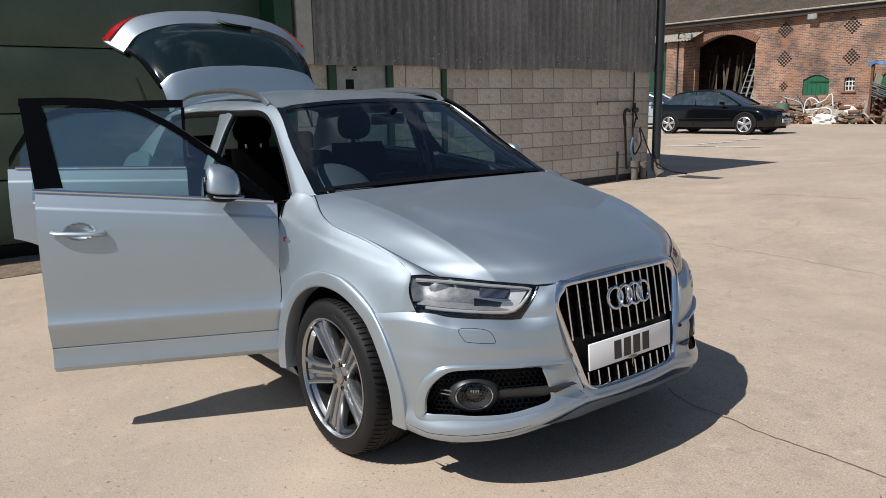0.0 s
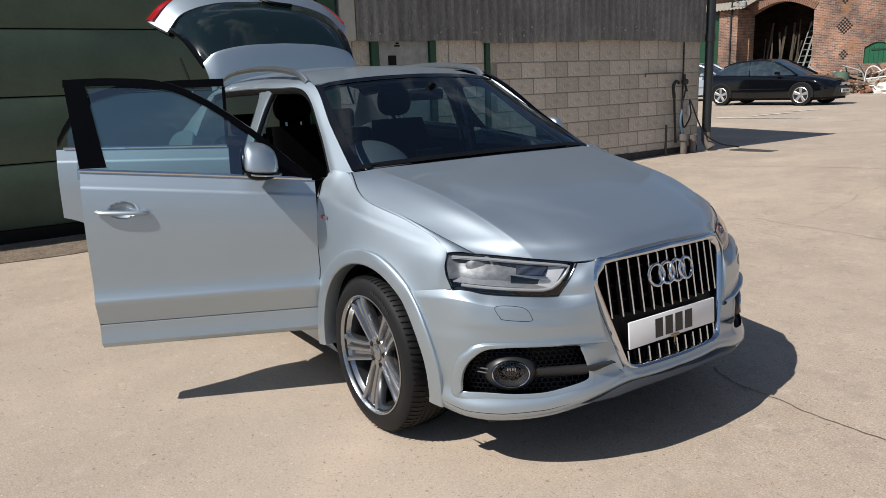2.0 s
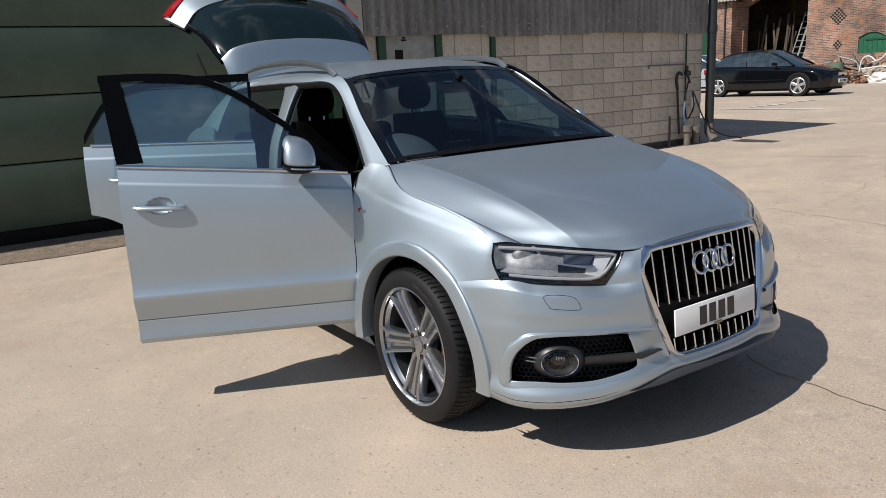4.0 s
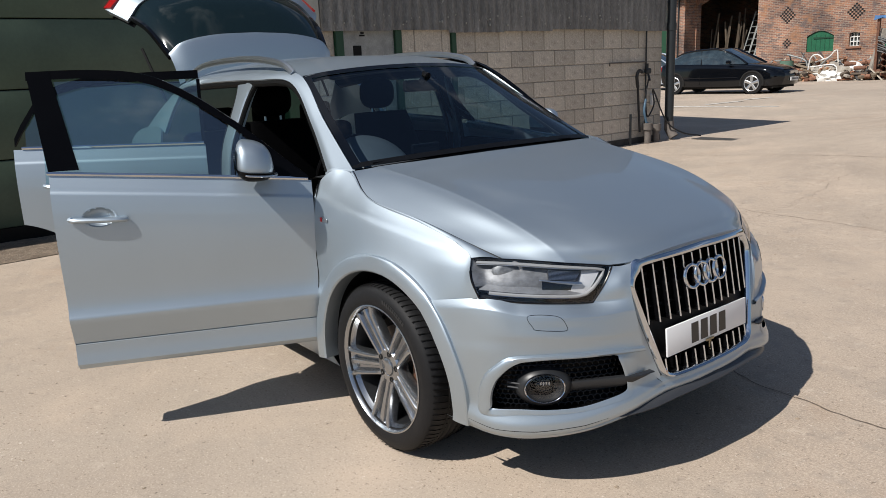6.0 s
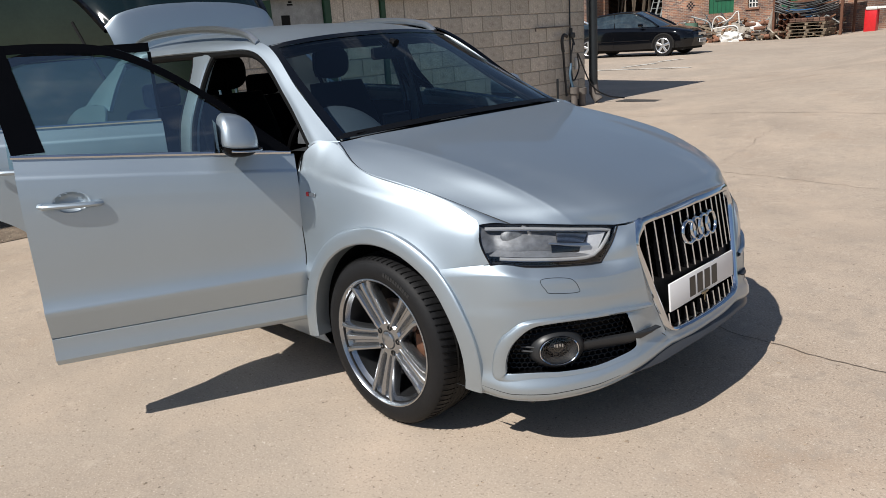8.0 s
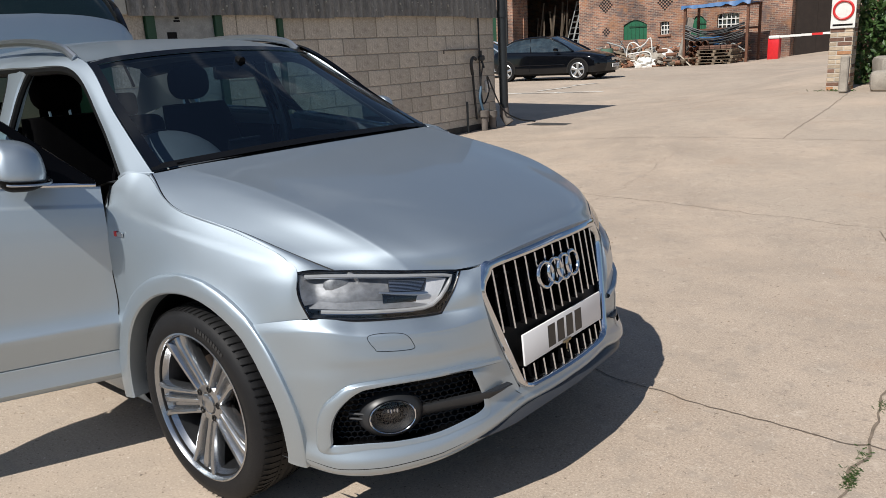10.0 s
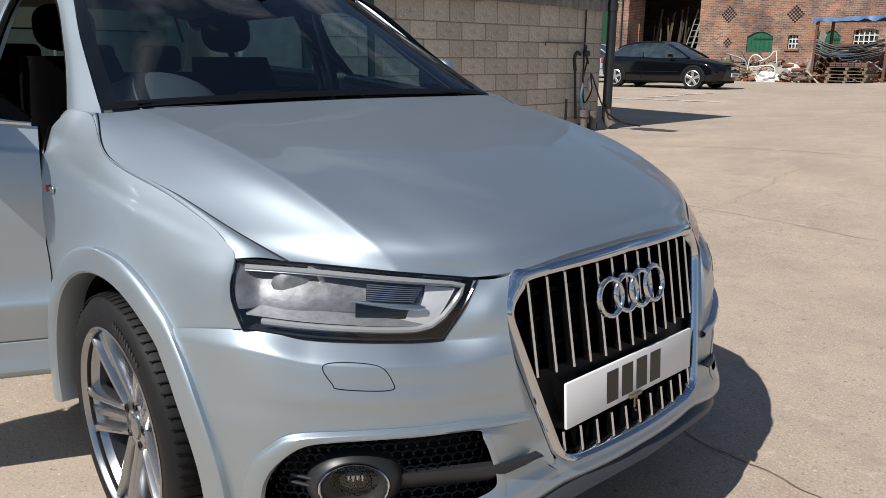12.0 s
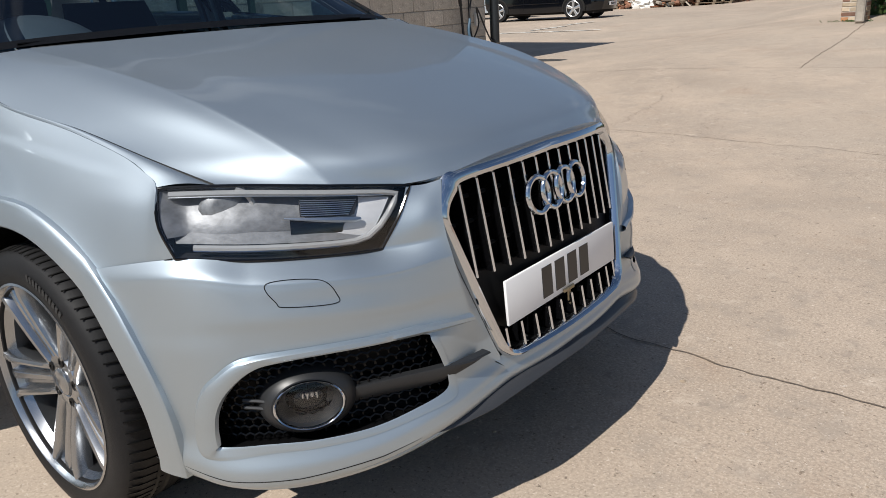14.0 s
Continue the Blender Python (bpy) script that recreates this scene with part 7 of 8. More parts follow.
# ---- parked cars by the barn ----
def parked_coupe(paint, label, m):
    c = thing("parked_car", label, "car")
    c.matrix_basis = m
    low = [(-3.15, 0.62, 0.42), (-3.08, 0.80, 0.36), (-2.6, 0.855, 0.24), (-1.3, 0.86, 0.22), (0.0, 0.855, 0.24), (0.55, 0.80, 0.24), (0.78, 0.55, 0.25)]
    mid = [(-3.20, 0.62, 0.62), (-3.12, 0.80, 0.62), (-2.6, 0.865, 0.60), (-1.3, 0.87, 0.56), (0.0, 0.865, 0.58), (0.58, 0.80, 0.55), (0.84, 0.50, 0.52)]
    belt = [(-3.18, 0.58, 0.92), (-3.10, 0.74, 0.93), (-2.6, 0.80, 0.93), (-1.3, 0.82, 0.89), (0.0, 0.80, 0.82), (0.52, 0.72, 0.74), (0.76, 0.46, 0.68)]
    top = [(-3.14, 0.0, 0.99), (-3.06, 0.0, 1.01), (-2.6, 0.0, 1.02), (-1.3, 0.0, 1.00), (0.0, 0.0, 0.90), (0.52, 0.0, 0.80), (0.76, 0.0, 0.71)]
    for s in (-1, 1):
        g = net(flip([low, mid, belt, [((a[0] + b[0]) / 2, a[1] * 0.55, b[2] * 0.85 + a[2] * 0.15) for a, b in zip(belt, top)], top], s), 50, 22)
        part("body", grid(g), paint, c)
    nose = [[(0.78, -0.55, 0.25), (0.88, 0.0, 0.25), (0.78, 0.55, 0.25)], [(0.84, -0.50, 0.52), (0.92, 0.0, 0.52), (0.84, 0.50, 0.52)], [(0.76, -0.46, 0.68), (0.84, 0.0, 0.70), (0.76, 0.46, 0.68)]]
    part("front_bumper", grid(net(nose, 16, 10)), paint, c)
    tail = [[(-3.15, -0.62, 0.42), (-3.24, 0.0, 0.42), (-3.15, 0.62, 0.42)], [(-3.20, -0.62, 0.62), (-3.30, 0.0, 0.62), (-3.20, 0.62, 0.62)], [(-3.18, -0.58, 0.92), (-3.24, 0.0, 0.95), (-3.18, 0.58, 0.92)]]
    part("tail_panel", grid(net(tail, 16, 10)), paint, c)
    # glasshouse
    b = [(-2.98, 0.70, 0.97), (-2.6, 0.78, 0.94), (-1.6, 0.80, 0.91), (-0.75, 0.78, 0.90), (-0.25, 0.66, 0.90)]
    r = [(-2.75, 0.50, 1.18), (-2.35, 0.57, 1.31), (-1.6, 0.60, 1.375), (-1.15, 0.57, 1.34), (-0.75, 0.52, 1.17)]
    t = [(-2.80, 0.0, 1.20), (-2.35, 0.0, 1.35), (-1.6, 0.0, 1.42), (-1.15, 0.0, 1.38), (-0.70, 0.0, 1.19)]
    for s in (-1, 1):
        part("side_glass", grid(net(flip([b, [((p[0] + q[0]) / 2, (p[1] + q[1]) / 2 + 0.03, (p[2] + q[2]) / 2) for p, q in zip(b, r)], r], s), 26, 10)), M_COUPE_GLASS, c)
        part("roof_edge", tube([(x, s * w, z) for x, w, z in even(r, 24)], 0.030, 8), paint, c)
        part("roof_edge", tube([(-0.75, s * 0.52, 1.17), (-0.45, s * 0.62, 1.02), (-0.25, s * 0.67, 0.90)], 0.03, 8), paint, c)
        part("door_gap", tube([(-1.72, s * 0.872, 0.30), (-1.70, s * 0.868, 0.60), (-1.68, s * 0.825, 0.90)], 0.006, 5), M_SEAL, c)
        part("door_pillar", tube([(-1.70, s * 0.815, 0.91), (-1.80, s * 0.60, 1.36)], 0.022, 6), paint, c)
        part("side_trim", tube([(x, s * 0.874, 0.50) for x in np.linspace(-2.15, -0.45, 10)], 0.012, 6), M_BLACK_GLOSS, c)
        part("wing_mirror", box((-0.80, s * 0.93 - 0.08, 0.92), (-0.66, s * 0.93 + 0.08, 1.02), 0.03), paint, c)
        for k, dx in enumerate((0.0, 0.11)):
            bm = revolve([(0.0, 0.03), (0.05, 0.025), (0.085, 0.0), (0.085, -0.03)], 20)
            bm.transform(Matrix.Translation((0.66 - dx * 1.2, s * (0.50 + dx), 0.64 + 0.03 * k)) @ pose(0, 0, 0, 0, 0, -60 if s > 0 else -120))
            part("headlight", bm, M_LIGHT_GUIDE, c)
        part("tail_light", box((-3.24, s * 0.66 - 0.12, 0.72), (-3.12, s * 0.66 + 0.10, 0.88), 0.03), M_RED_LENS, c)
    part("roof_panel", grid(np.concatenate([net([[(x, -w, z) for x, w, z in r], t], 24, 8), net([t, r], 24, 8)[1:]])), paint, c)
    part("windscreen", grid(net([[(-0.25, -0.66, 0.90), (-0.14, 0.0, 0.92), (-0.25, 0.66, 0.90)], [(-0.75, -0.52, 1.17), (-0.70, 0.0, 1.19), (-0.75, 0.52, 1.17)], [(-1.15, -0.57, 1.34), (-1.12, 0.0, 1.385), (-1.15, 0.57, 1.34)]], 14, 10)), M_COUPE_GLASS, c)
    part("front_grille", box((0.86, -0.28, 0.56), (0.90, 0.28, 0.66), 0.01), M_CHROME, c)
    p = part("number_plate", box((0.90, -0.26, 0.36), (0.925, 0.26, 0.47), 0.004), M_PLATE, c, "white number plate")
    for k in range(5):
        part("character_bar", box((0.925, -0.2 + 0.085 * k, 0.385), (0.928, -0.15 + 0.085 * k, 0.445)), M_PLATE_INK, p)
    part("underside", box((-3.0, -0.74, 0.16), (0.6, 0.74, 0.45)), M_DARK, c)
    for x in (0, -2.62):
        for s in (-1, 1):
            w = part("wheel", tube([(x, s * 0.66, 0.315), (x, s * 0.875, 0.315)], 0.315, 32), M_RUBBER, c)
            # near-black tube: the arch's shade as a solid strip
            part("arch_gap", tube([(x + 0.35 * math.cos(a), s * 0.862, 0.315 + 0.35 * math.sin(a)) for a in np.linspace(-0.2, math.pi + 0.2, 24)], 0.035, 6), M_DARK, c)
            # near-black disc: shade between the spokes put into the colour
            part("rim", tube([(x, s * 0.876, 0.315), (x, s * 0.879, 0.315)], 0.225, 32), M_DARK, w)
            for k in range(5):
                a = 2 * math.pi * k / 5 + 0.3
                part("spoke", tube([(x, s * 0.884, 0.315), (x + 0.21 * math.cos(a), s * 0.884, 0.315 + 0.21 * math.sin(a))], 0.03, 6, radii=[0.030, 0.045], flat=0.3, up=(0, 1, 0)), M_WHEEL_SILVER, w)
            part("rim_edge", tube([(x + 0.222 * math.cos(a), s * 0.882, 0.315 + 0.222 * math.sin(a)) for a in np.linspace(0, 2 * math.pi, 30, endpoint=False)], 0.014, 6, closed=True), M_WHEEL_SILVER, w)
    return c


parked_coupe(M_BLACK_PAINT, "black two-door coupe parked before the brick barn", pose(-9.95, 20.25, ground_z(-10, 20.2), 0, 0, 4.0))
parked_coupe(material("pale_blue_paint", (0.45, 0.50, 0.56), rough=0.3, metal=0.4, coat=1.0, vary=0.05), "pale silver car parked behind the black coupe", pose(-14.6, 22.9, ground_z(-16, 22), 0, 0, 6.0))


# ---- scrap and stores before the barn ----
def bit(name, label, category, bm, mat, part_name="body", group="", smooth=35):
    t = thing(name, label, category, group=group)
    part(part_name, bm, mat, t, smooth=smooth)
    return t


def scrap_surface():
    """Each piece of the heap takes one of several browns and greys."""
    m = material("mixed_scrap", (0.2, 0.15, 0.1), rough=0.9, vary=0.3, scale=5)
    n, l = m.node_tree.nodes, m.node_tree.links
    geo = n.new("ShaderNodeNewGeometry")
    r = n.new("ShaderNodeValToRGB")
    r.color_ramp.interpolation = "CONSTANT"
    e = r.color_ramp.elements
    e[0].color, e[1].color, e[1].position = (0.30, 0.14, 0.08, 1), (0.10, 0.075, 0.055, 1), 0.25
    for at, c in ((0.45, (0.26, 0.20, 0.14, 1)), (0.62, (0.42, 0.37, 0.30, 1)), (0.74, (0.05, 0.05, 0.05, 1)), (0.88, (0.36, 0.18, 0.10, 1))):
        x = e.new(at)
        x.color = c
    l.new(geo.outputs["Random Per Island"], r.inputs[0])
    l.new(r.outputs[0], n["Principled BSDF"].inputs["Base Color"])
    return m


def crumple(x, y, z):
    bm = bmesh.new()
    bmesh.ops.create_icosphere(bm, subdivisions=3, radius=1.0)
    for v in bm.verts:
        q = 1 + 0.5 * noise.noise(v.co * 2.1 + Vector((x, y, 0))) + 0.2 * noise.noise(v.co * 6)
        v.co = Vector((x + v.co.x * 0.5 * q, y + v.co.y * 0.35 * q, z + v.co.z * 0.28 * q))
    return bm


def junk():
    old = set(scene.objects)
    rnd = random.Random(31)
    gz = lambda x, y: ground_z(x, y)
    # timber heap
    for k in range(70):
        x, y = rnd.uniform(-19.2, -14.6), rnd.uniform(31.3, 33.4)
        z = gz(x, y) + rnd.uniform(0.05, 0.85) * (1 - abs(x + 17.0) / 3.4)
        a, l = rnd.uniform(-0.5, 0.5), rnd.uniform(0.6, 1.5)
        d = Vector((math.cos(a), math.sin(a) * 0.6, rnd.uniform(-0.35, 0.35))) * l / 2
        t = thing("timber", "weathered length of scrap timber in a heap", "timber", group="scrap timber")
        part("length", tube([Vector((x, y, z)) - d, Vector((x, y, z)) + d], rnd.uniform(0.04, 0.1), 4), rnd.choice((M_WOOD, M_WOOD, M_STONE, M_RUSTY)), t, smooth=0)
    # long pale pole in front
    bit("pole", "long pale timber pole lying on the heap", "pole", tube([(-18.8, 31.0, 0.95), (-15.6, 31.3, 0.62)], 0.06, 8), M_STONE)
    bit("drum", "dull green oil drum", "drum", revolve_up([(0.0, 0.0), (0.29, 0.0), (0.30, 0.30), (0.31, 0.31), (0.30, 0.32), (0.30, 0.60), (0.31, 0.61), (0.30, 0.62), (0.29, 0.90), (0.0, 0.90)], (-16.75, 31.2, gz(-16.7, 31.2))), M_BARREL)
    # white tubular frame with pale sacks
    f = thing("tube_frame", "white bent steel tube frame on the heap", "frame")
    for pts in ([(-15.7, 31.0, 0.35), (-15.6, 31.0, 1.25), (-15.3, 31.0, 1.42), (-15.0, 31.0, 1.20)], [(-15.5, 31.3, 1.1), (-14.9, 31.2, 1.3), (-14.6, 31.2, 1.6), (-14.5, 31.2, 1.1)], [(-15.6, 31.0, 0.9), (-14.6, 31.1, 0.95), (-14.5, 31.1, 0.4)], [(-15.6, 31.0, 0.6), (-14.9, 30.9, 0.62)]):
        part("tube", tube(even(pts, 14), 0.026, 8), M_WHITE, f)
    for k in range(6):
        bm = bmesh.new()
        bmesh.ops.create_icosphere(bm, subdivisions=3, radius=1.0)
        for v in bm.verts:
            n_ = 1 + 0.25 * noise.noise(v.co * 2.3 + Vector((k * 7, 0, 0)))
            v.co = Vector((v.co.x * 0.42 * n_, v.co.y * 0.35 * n_, v.co.z * 0.30 * n_))
        bm.transform(Matrix.Translation((-15.4 + 0.28 * k, 31.4 + 0.15 * (k % 2), 0.55 + 0.12 * (k % 3))))
        bit("rubble_sack", "pale grey plastic rubble sack", "sack", bm, M_WHITE if k % 2 else M_STONE, group="sacks")
    # terracotta pipes and bricks
    for k in range(34):
        x, y = rnd.uniform(-14.3, -12.4), rnd.uniform(31.0, 32.6)
        z = gz(x, y) + 0.1 + 0.2 * (k % 4)
        bit("clay_pipe", "broken terracotta pipe in a pile", "pipe", tube([(x - 0.2, y, z), (x + 0.2, y + rnd.uniform(-0.2, 0.2), z + rnd.uniform(-0.05, 0.05))], rnd.uniform(0.07, 0.12), 10), M_TERRACOTTA, group="clay pipes")
    for k in range(120):
        x, y = rnd.uniform(-18.0, -11.0), rnd.uniform(30.6, 32.4)
        bit("rubble_lump", "lump of brick rubble on the ground", "rubble", box((-0.12, -0.09, 0), (0.12, 0.09, 0.12), 0.02, m=pose(x, y, gz(x, y) + rnd.uniform(0, 0.25), rnd.uniform(-25, 25), rnd.uniform(-25, 25), rnd.uniform(0, 180))), rnd.choice((M_TERRACOTTA, M_STONE, M_RUSTY, M_WOOD)), group="rubble", smooth=0)
    for k in range(40):
        x, y = rnd.uniform(-18.4, -11.0), rnd.uniform(31.6, 33.0)
        bm = tube(even([(x, y, gz(x, y) + 0.1), (x + rnd.uniform(-0.4, 0.4), y, gz(x, y) + rnd.uniform(0.5, 0.9)), (x + rnd.uniform(-0.9, 0.9), y, gz(x, y) + rnd.uniform(0.3, 1.3))], 10), rnd.uniform(0.02, 0.05), 6)
        bit("scrap_bar", "bent rusty scrap metal bar in the heap", "scrap metal", bm, rnd.choice((M_RUSTY, M_PIPE, M_GALV, M_RUSTY)), group="scrap bars")
    for k in range(7):
        x, y = -16.3 + 0.62 * k, 32.5
        bit("broken_crate", "broken brown timber crate", "crate", box((-0.3, -0.3, 0), (0.3, 0.3, 0.4 + 0.12 * (k % 3)), 0.02, m=pose(x, y, gz(x, y), 0, 8 * (k % 3 - 1), 23 * k)), rnd.choice((M_WOOD, M_DARKWOOD, M_RUSTY)), group="crates", smooth=0)
    bm = bmesh.new()
    for k in range(900):
        x, y = rnd.uniform(-19.3, -11.0), rnd.uniform(30.9, 33.6)
        crest = 0.25 + 0.45 * abs(noise.noise((x * 0.9, y * 0.5, 2))) + 0.35 * step(y, 31.0, 32.8)
        m = pose(x, y, gz(x, y) + rnd.uniform(0.0, crest), rnd.uniform(-40, 40), rnd.uniform(-40, 40), rnd.uniform(0, 180))
        l = rnd.choice((0.10, 0.14, 0.22, 0.40, 0.6)) * rnd.uniform(0.7, 1.2)
        t_ = rnd.uniform(0.03, 0.07)
        add_box(bm, (-l, -t_, -t_ * 0.7), (l, t_, t_ * 0.7), 0, m)
    tagged(part("scrap_heap", bm, scrap_surface(), None, smooth=0), "heap of mixed rubble, broken timber and scrap before the barn", "scrap heap", kind="stuff")
    for k in range(9):
        x = -12.55 + 0.30 * (k % 3)
        bit("clay_pipe", "terracotta drain pipe lying in a stack", "pipe", tube([(x, 30.8, 0.75 + 0.24 * (k // 3)), (x + 0.02, 31.5, 0.76 + 0.24 * (k // 3))], 0.115, 14, cap=False), M_TERRACOTTA, group="clay pipes")
    bit("white_bag", "crumpled white plastic builders bag", "bag", crumple(-14.7, 30.9, 0.45), M_WHITE)
    bit("slab_post", "pale leaning stone gatepost", "gatepost", tube([(-13.25, 31.3, 0.3), (-12.85, 31.5, 2.35)], 0.17, 4), M_STONE, smooth=0)
    # storage rack under a blue sheet
    r = thing("storage_rack", "rusty steel rack with hoses and a blue tarpaulin", "rack")
    for x in (-13.0, -10.3):
        for y in (31.2, 32.8):
            part("upright", box((x - 0.05, y - 0.05, 0.3), (x + 0.05, y + 0.05, 2.85)), M_RUSTY, r)
    for z in (1.75, 2.75):
        for y in (31.2, 32.8):
            part("beam", box((-13.05, y - 0.04, z), (-10.25, y + 0.04, z + 0.09)), M_RUSTY, r)
    g = [[(x, y, 2.86 + 0.06 * noise.noise((x * 2, y * 3, 0)) - (0.13 + 0.16 * noise.noise((x * 3, 4, 0))) * (1 if y < 31.1 else 0)) for x in np.linspace(-13.15, -10.2, 30)] for y in (31.05, 31.12, 31.6, 32.2, 32.9)]
    part("tarpaulin", thicken(grid(g), 0.02), M_BLUE, r, "faded blue tarpaulin sheet")
    for k in range(15):
        z0, sag = 1.95 - 0.045 * k + rnd.uniform(-0.06, 0.06), rnd.uniform(0.08, 0.30)
        part("hose_swag", tube(even([(-12.95, 31.1, z0 + 0.1), (-12.1, 31.02 + rnd.uniform(-0.05, 0.1), z0 - sag), (-11.3, 31.02 + rnd.uniform(-0.05, 0.1), z0 - sag * rnd.uniform(0.7, 1.1)), (-10.4, 31.1, z0 + 0.08)], 16), rnd.uniform(0.018, 0.032), 6), rnd.choice((M_HOSE, M_HOSE, M_PIPE)), r)
    bit("blue_crate", "bright blue plastic crate in the rack", "crate", box((-12.9, 31.6, 0.95), (-11.6, 32.4, 1.5), 0.05), M_BLUE)
    # pallets with bricks
    for k in range(5):
        p = thing("pallet", "weathered timber pallet in a stack", "pallet", group="pallets")
        z = 0.32 + 0.13 * k
        dx = 0.05 * ((k * 7) % 3)
        for j in range(5):
            part("deck_board", box((-12.2 + dx, 30.5 + 0.26 * j, z + 0.09), (-10.7 + dx, 30.66 + 0.26 * j, z + 0.115)), M_WOOD, p, smooth=0)
        for j in range(3):
            part("bearer", box((-12.2 + dx + 0.68 * j, 30.5, z), (-12.08 + dx + 0.68 * j, 31.7, z + 0.09)), M_WOOD, p, smooth=0)
    for k in range(36):
        x, y, z = -12.1 + 0.235 * (k % 6), 30.55, 0.98 + 0.08 * (k // 18)
        bit("loose_brick", "red brick stacked on the pallets", "brick", box((x, y + 0.3 * ((k // 6) % 3), z), (x + 0.215, y + 0.28 + 0.3 * ((k // 6) % 3), z + 0.07), 0.006), M_BRICK, group="stacked bricks", smooth=0)
    b = thing("barrier_post", "red barrier cabinet at the lane", "barrier")
    z0 = gz(-9.5, 32.4)
    part("cabinet", box((-9.75, 32.2, z0), (-9.30, 32.6, z0 + 0.95), 0.03, seg=2), M_RED_POST, b)
    part("boom_head", box((-9.72, 32.15, z0 + 0.92), (-9.28, 32.45, z0 + 1.06), 0.05, seg=2), M_WHITE, b)
    for k in range(12):
        part("boom_section", box((-9.3 + 0.42 * k, 32.24, z0 + 0.96 + 0.012 * k), (-8.88 + 0.42 * k, 32.30, z0 + 1.05 + 0.012 * k)), M_SIGN_RED if k in (3, 8) else M_WHITE, b)

    for ob in set(scene.objects) - old:
        if ob.parent is None:
            ob.matrix_basis = pose(1.85, 0, 0) @ ob.matrix_basis


def revolve_up(prof, at):
    bm = revolve(prof, 28)
    bm.transform(Matrix.Translation(at) @ Matrix.Rotation(radians(90), 4, "X"))
    return bm


junk()


# ---- gate pillar, sign, greenery ----
def gate_pillar():
    old = set(scene.objects)
    z0 = ground_z(-1.42, 13.2) - 0.02
    p = thing("gate_pillar", "brick gate pillar with pale mortar joints", "pillar")
    core = part("mortar_core", box((-1.650, 12.960, z0), (-1.300, 13.310, z0 + 2.6)), material("pale_mortar", (0.50, 0.46, 0.40), rough=0.95, vary=0.2), p)
    rnd = random.Random(3)
    shades = [M_BRICK, material("orange_brick", (0.40, 0.20, 0.10), rough=0.9, piece=0.3, vary=0.3, scale=8), material("cream_brick", (0.50, 0.40, 0.29), rough=0.9, piece=0.3, vary=0.3, scale=8)]
    mesh = {}
    for row in range(34):
        z = z0 + 0.01 + 0.0755 * row
        for face in range(4):
            cuts = (0.0, 0.235, 0.36) if (row + face) % 2 else (0.0, 0.125, 0.36)
            for a, b in zip(cuts, cuts[1:]):
                shade = rnd.choice((0, 1, 2, 2, 2))
                key = (round(b - a, 3), shade)
                if key not in mesh:
                    me = bpy.data.meshes.new("brick")
                    bm = box((0.004, -0.008, 0), (b - a - 0.012, 0.02, 0.060), 0.004)
                    bm.to_mesh(me)
                    bm.free()
                    me.materials.append(shades[shade])
                    mesh[key] = me
                ob = new("brick", mesh[key])
                ob.parent = core
                c = Matrix.Translation((-1.475, 13.135, z)) @ pose(0, 0, 0, 0, 0, 90 * face) @ Matrix.Translation((-0.180 + a, -0.175, 0))
                ob.matrix_basis = c
    s = thing("road_sign", "white board with a red ring on the pillar", "sign")
    zb = 1.50
    part("board", box((-1.655, 12.925, zb), (-1.275, 12.937, zb + 0.62), 0.01), M_WHITE, s)
    ringp = [(-1.465 + 0.15 * math.cos(a), 12.92, zb + 0.30 + 0.15 * math.sin(a)) for a in np.linspace(0, 2 * math.pi, 32, endpoint=False)]
    part("ring", tube(ringp, 0.022, 6, closed=True), M_SIGN_RED, s)
    part("caption_bar", box((-1.62, 12.922, zb + 0.04), (-1.31, 12.925, zb + 0.07)), M_BLACK, s)
    zc = ground_z(-1.15, 12.5)
    bit("bollard", "short grey concrete post by the pillar", "post", box((-1.35, 12.42, zc), (-1.22, 12.55, zc + 0.60), 0.02), M_STONE)
    for k, (x, y, sx, sy, sz) in enumerate([(-0.45, 13.0, 0.5, 0.35, 0.34), (0.35, 12.9, 0.55, 0.4, 0.28), (-0.1, 13.5, 0.9, 0.3, 0.55), (1.3, 13.2, 0.7, 0.45, 0.4)]):
        bm = bmesh.new()
        add_box(bm, (-sx, -sy, 0), (sx, sy, sz), 0.08, seg=2)
        for v in bm.verts:
            v.co += Vector((0.05 * noise.noise(v.co * 3 + Vector((k, 0, 0))), 0.05 * noise.noise(v.co * 3 + Vector((0, k, 5))), 0.04 * noise.noise(v.co * 3)))
        bm.transform(pose(x, y, ground_z(x, y) - 0.02, 0, 0, 12 * k))
        bit("stone_block", "worn pale stone block in the verge", "stone", bm, M_STONE, group="stones by the pillar")

    for ob in set(scene.objects) - old:
        if ob.parent is None:
            ob.matrix_basis = pose(0.52, -0.40, 0) @ ob.matrix_basis


gate_pillar()


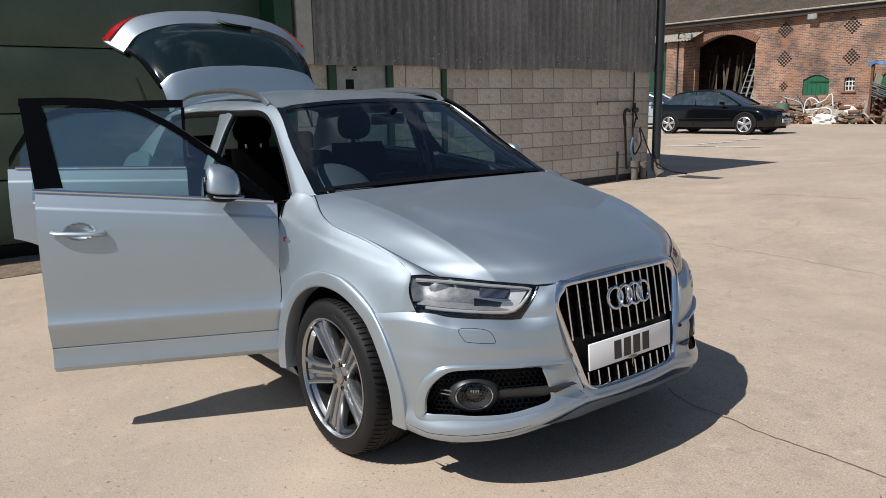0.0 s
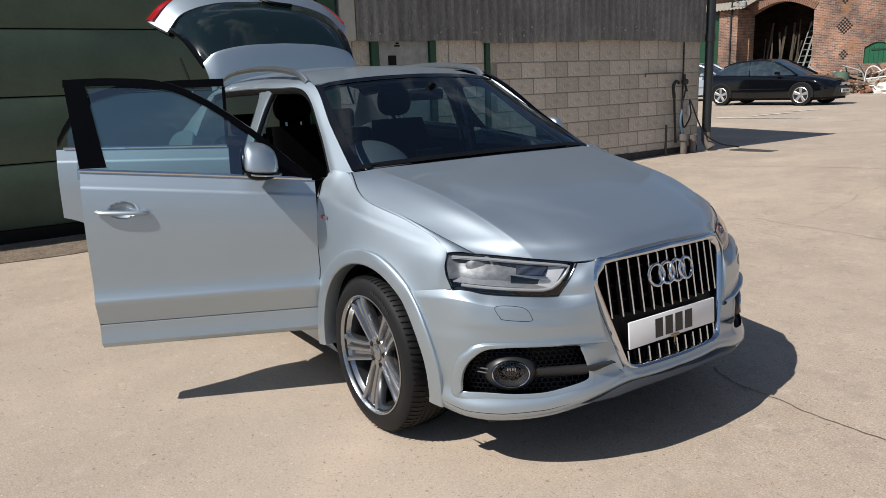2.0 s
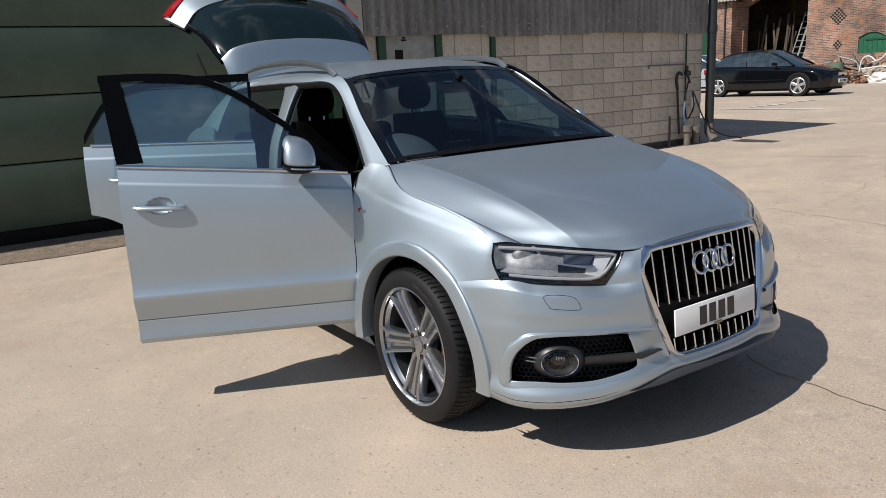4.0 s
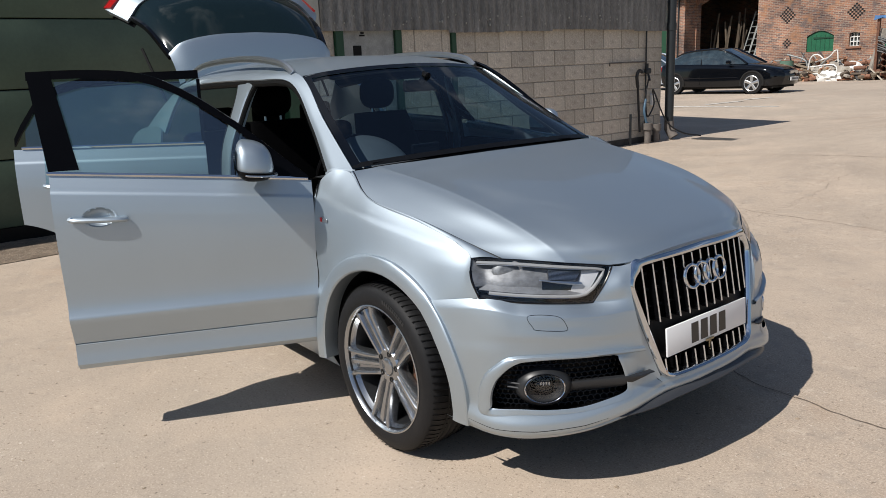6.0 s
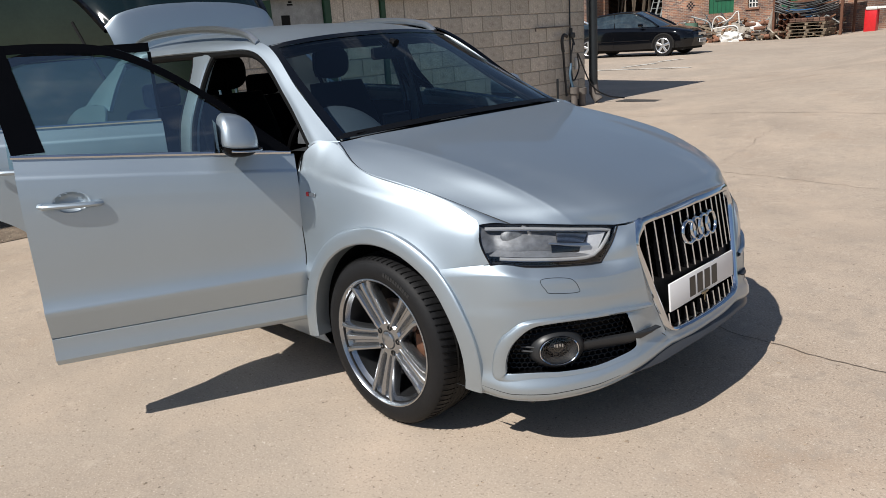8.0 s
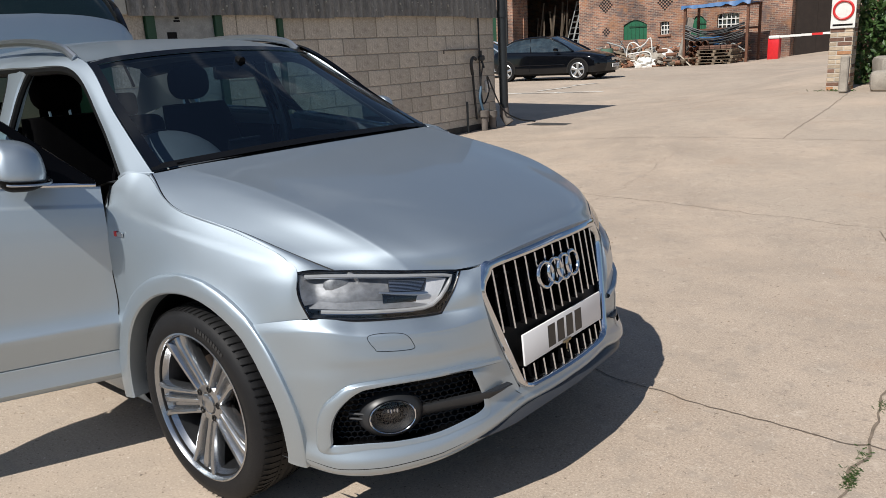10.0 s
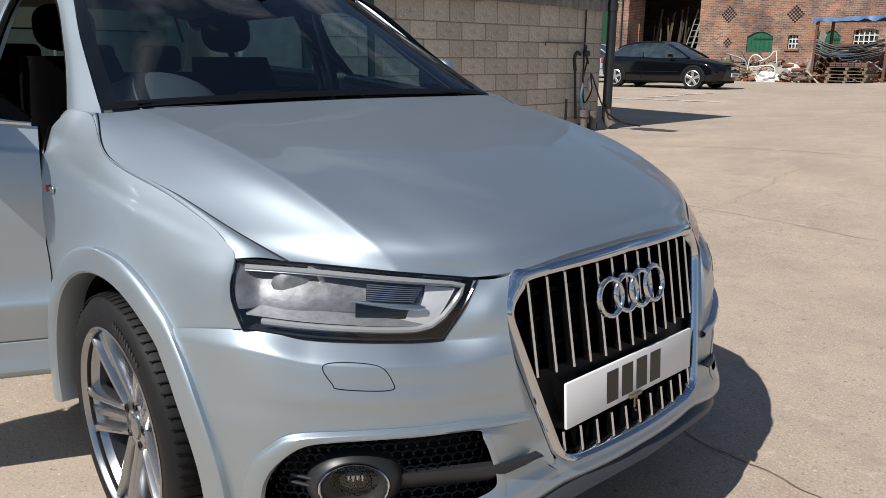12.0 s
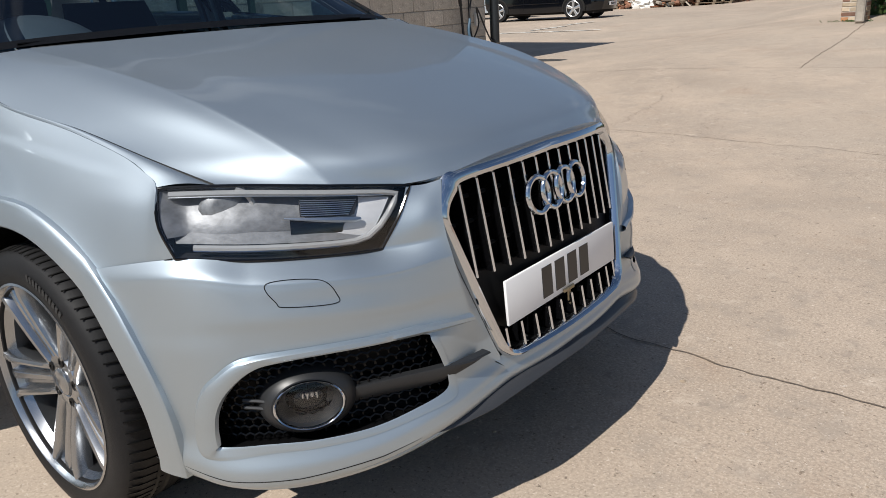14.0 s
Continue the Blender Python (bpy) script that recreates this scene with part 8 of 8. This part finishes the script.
def leaf_mass(bm, centre, size, count, rnd, leaf=0.06, drop=0.0):
    for _ in range(count):
        while True:
            q = Vector((rnd.uniform(-1, 1), rnd.uniform(-1, 1), rnd.uniform(-1, 1)))
            if 0.35 < q.length < 1 + 0.25 * noise.noise(q * 2.5 + Vector(centre)):
                break
        p = Vector(centre) + Vector((q.x * size[0], q.y * size[1], q.z * size[2]))
        l = leaf * rnd.uniform(0.6, 1.3)
        m = Matrix.Translation(p) @ Euler((rnd.uniform(-1.2, 1.2), rnd.uniform(-1.2, 1.2), rnd.uniform(0, 6.3))).to_matrix().to_4x4()
        vs = [bm.verts.new(m @ Vector(c)) for c in ((-l, 0, 0), (-0.2 * l, -0.55 * l, 0.1 * l), (l, 0, -0.1 * l), (-0.2 * l, 0.55 * l, 0.1 * l))]
        bm.faces.new(vs)


def greenery():
    rnd = random.Random(77)
    b = thing("ivy_bush", "dense green ivy and bramble over a wall", "bush")
    for k, (c, s, n) in enumerate([((-0.75, 13.9, 1.35), (0.55, 0.5, 1.0), 2200), ((0.2, 14.1, 1.6), (0.9, 0.6, 1.2), 3000), ((1.5, 14.3, 1.7), (1.0, 0.7, 1.3), 2600), ((2.9, 14.4, 1.7), (1.0, 0.7, 1.3), 2000)]):
        bm = bmesh.new()
        leaf_mass(bm, c, s, n, rnd)
        part("foliage", bm, M_LEAF, b, smooth=0)
    for k in range(10):
        x = -0.8 + 0.4 * k
        part("stem", tube(even([(x, 14.1, 0.5), (x + rnd.uniform(-0.2, 0.2), 14.1, 1.2), (x + rnd.uniform(-0.4, 0.4), 14.0, 2.2)], 8), 0.02, 5, radii=[0.03 - 0.003 * i for i in range(8)]), M_WOOD, b)
    tagged(part("wall_verge", box((-1.1, 14.6, 0.3), (15.9, 14.9, 2.3)), M_BRICKWALL, None, smooth=0), "low brick wall behind the ivy", "wall", kind="structure")
    # small weeds in the joints
    bm = bmesh.new()
    for _ in range(420):
        if rnd.random() < 0.80:
            f = min(1, max(0, rnd.choice((0.14, 0.30, 0.47, 0.48, 0.50, 0.52, 0.62, 0.90)) + rnd.gauss(0, 0.02)))
            y = -0.35 + 1.55 * f + rnd.gauss(0, 0.012)
            x = float(np.interp(y, [-0.19, 0.35, 0.67, 1.0], [1.74, 1.725, 1.73, 1.715])) + rnd.gauss(0, 0.012)
        else:
            x, y = -0.95 + rnd.gauss(0, 0.16), 12.42 + rnd.gauss(0, 0.04)
        z = ground_z(x, y)
        h = rnd.uniform(0.004, 0.013) * (3 if y > 5 else 1)
        a = rnd.uniform(0, 6.28)
        d = Vector((math.cos(a), math.sin(a), 0)) * h
        c = Vector((x, y, z))
        vs = [bm.verts.new(c + q) for q in (d * 0.25, Vector((0, 0, h)) + d, Vector((0, 0, h * 0.8)) + d * 1.4, -d * 0.2)]
        bm.faces.new(vs)
    tagged(part("weeds", bm, M_LEAF, None, smooth=0), "small green weeds growing in the slab joint", "weeds", kind="stuff")


greenery()

# ---- blocks of the shed wall ----
def lay_blocks():
    rnd = random.Random(9)
    made = {}

    def block(length, height):
        key = (round(length, 2), round(height, 3))
        if key not in made:
            bm = box((-0.03, 0.006, 0.006), (0.0, key[0] - 0.006, key[1] - 0.006), 0.006)
            me = bpy.data.meshes.new("block")
            bmesh.ops.recalc_face_normals(bm, faces=bm.faces)
            bm.to_mesh(me)
            bm.free()
            me.materials.append(M_BLOCK)
            made[key] = me
        return made[key]

    for row in range(-1, 7):
        z1 = COURSE0 - PITCH * row
        z0 = z1 - PITCH
        if row == -1:
            z0, z1 = COURSE0, 2.02
        for a, b in ((1.94, 2.42), (3.40, 4.24), (4.32, WALL_END)):
            y = a - (0.23 if row % 2 else 0.0)
            if a == 4.32:
                y = 4.68 - 0.458 * (1.0 if row % 2 else 0.5)
            while y < b:
                y0, y1 = max(a, y), min(b, y + 0.458)
                if y1 - y0 > 0.05:
                    ob = new("block", block(y1 - y0, z1 - z0))
                    ob.parent = block_wall
                    ob.location = (WALL_X + rnd.uniform(-0.003, 0.002), y0, z0)
                y += 0.458


lay_blocks()
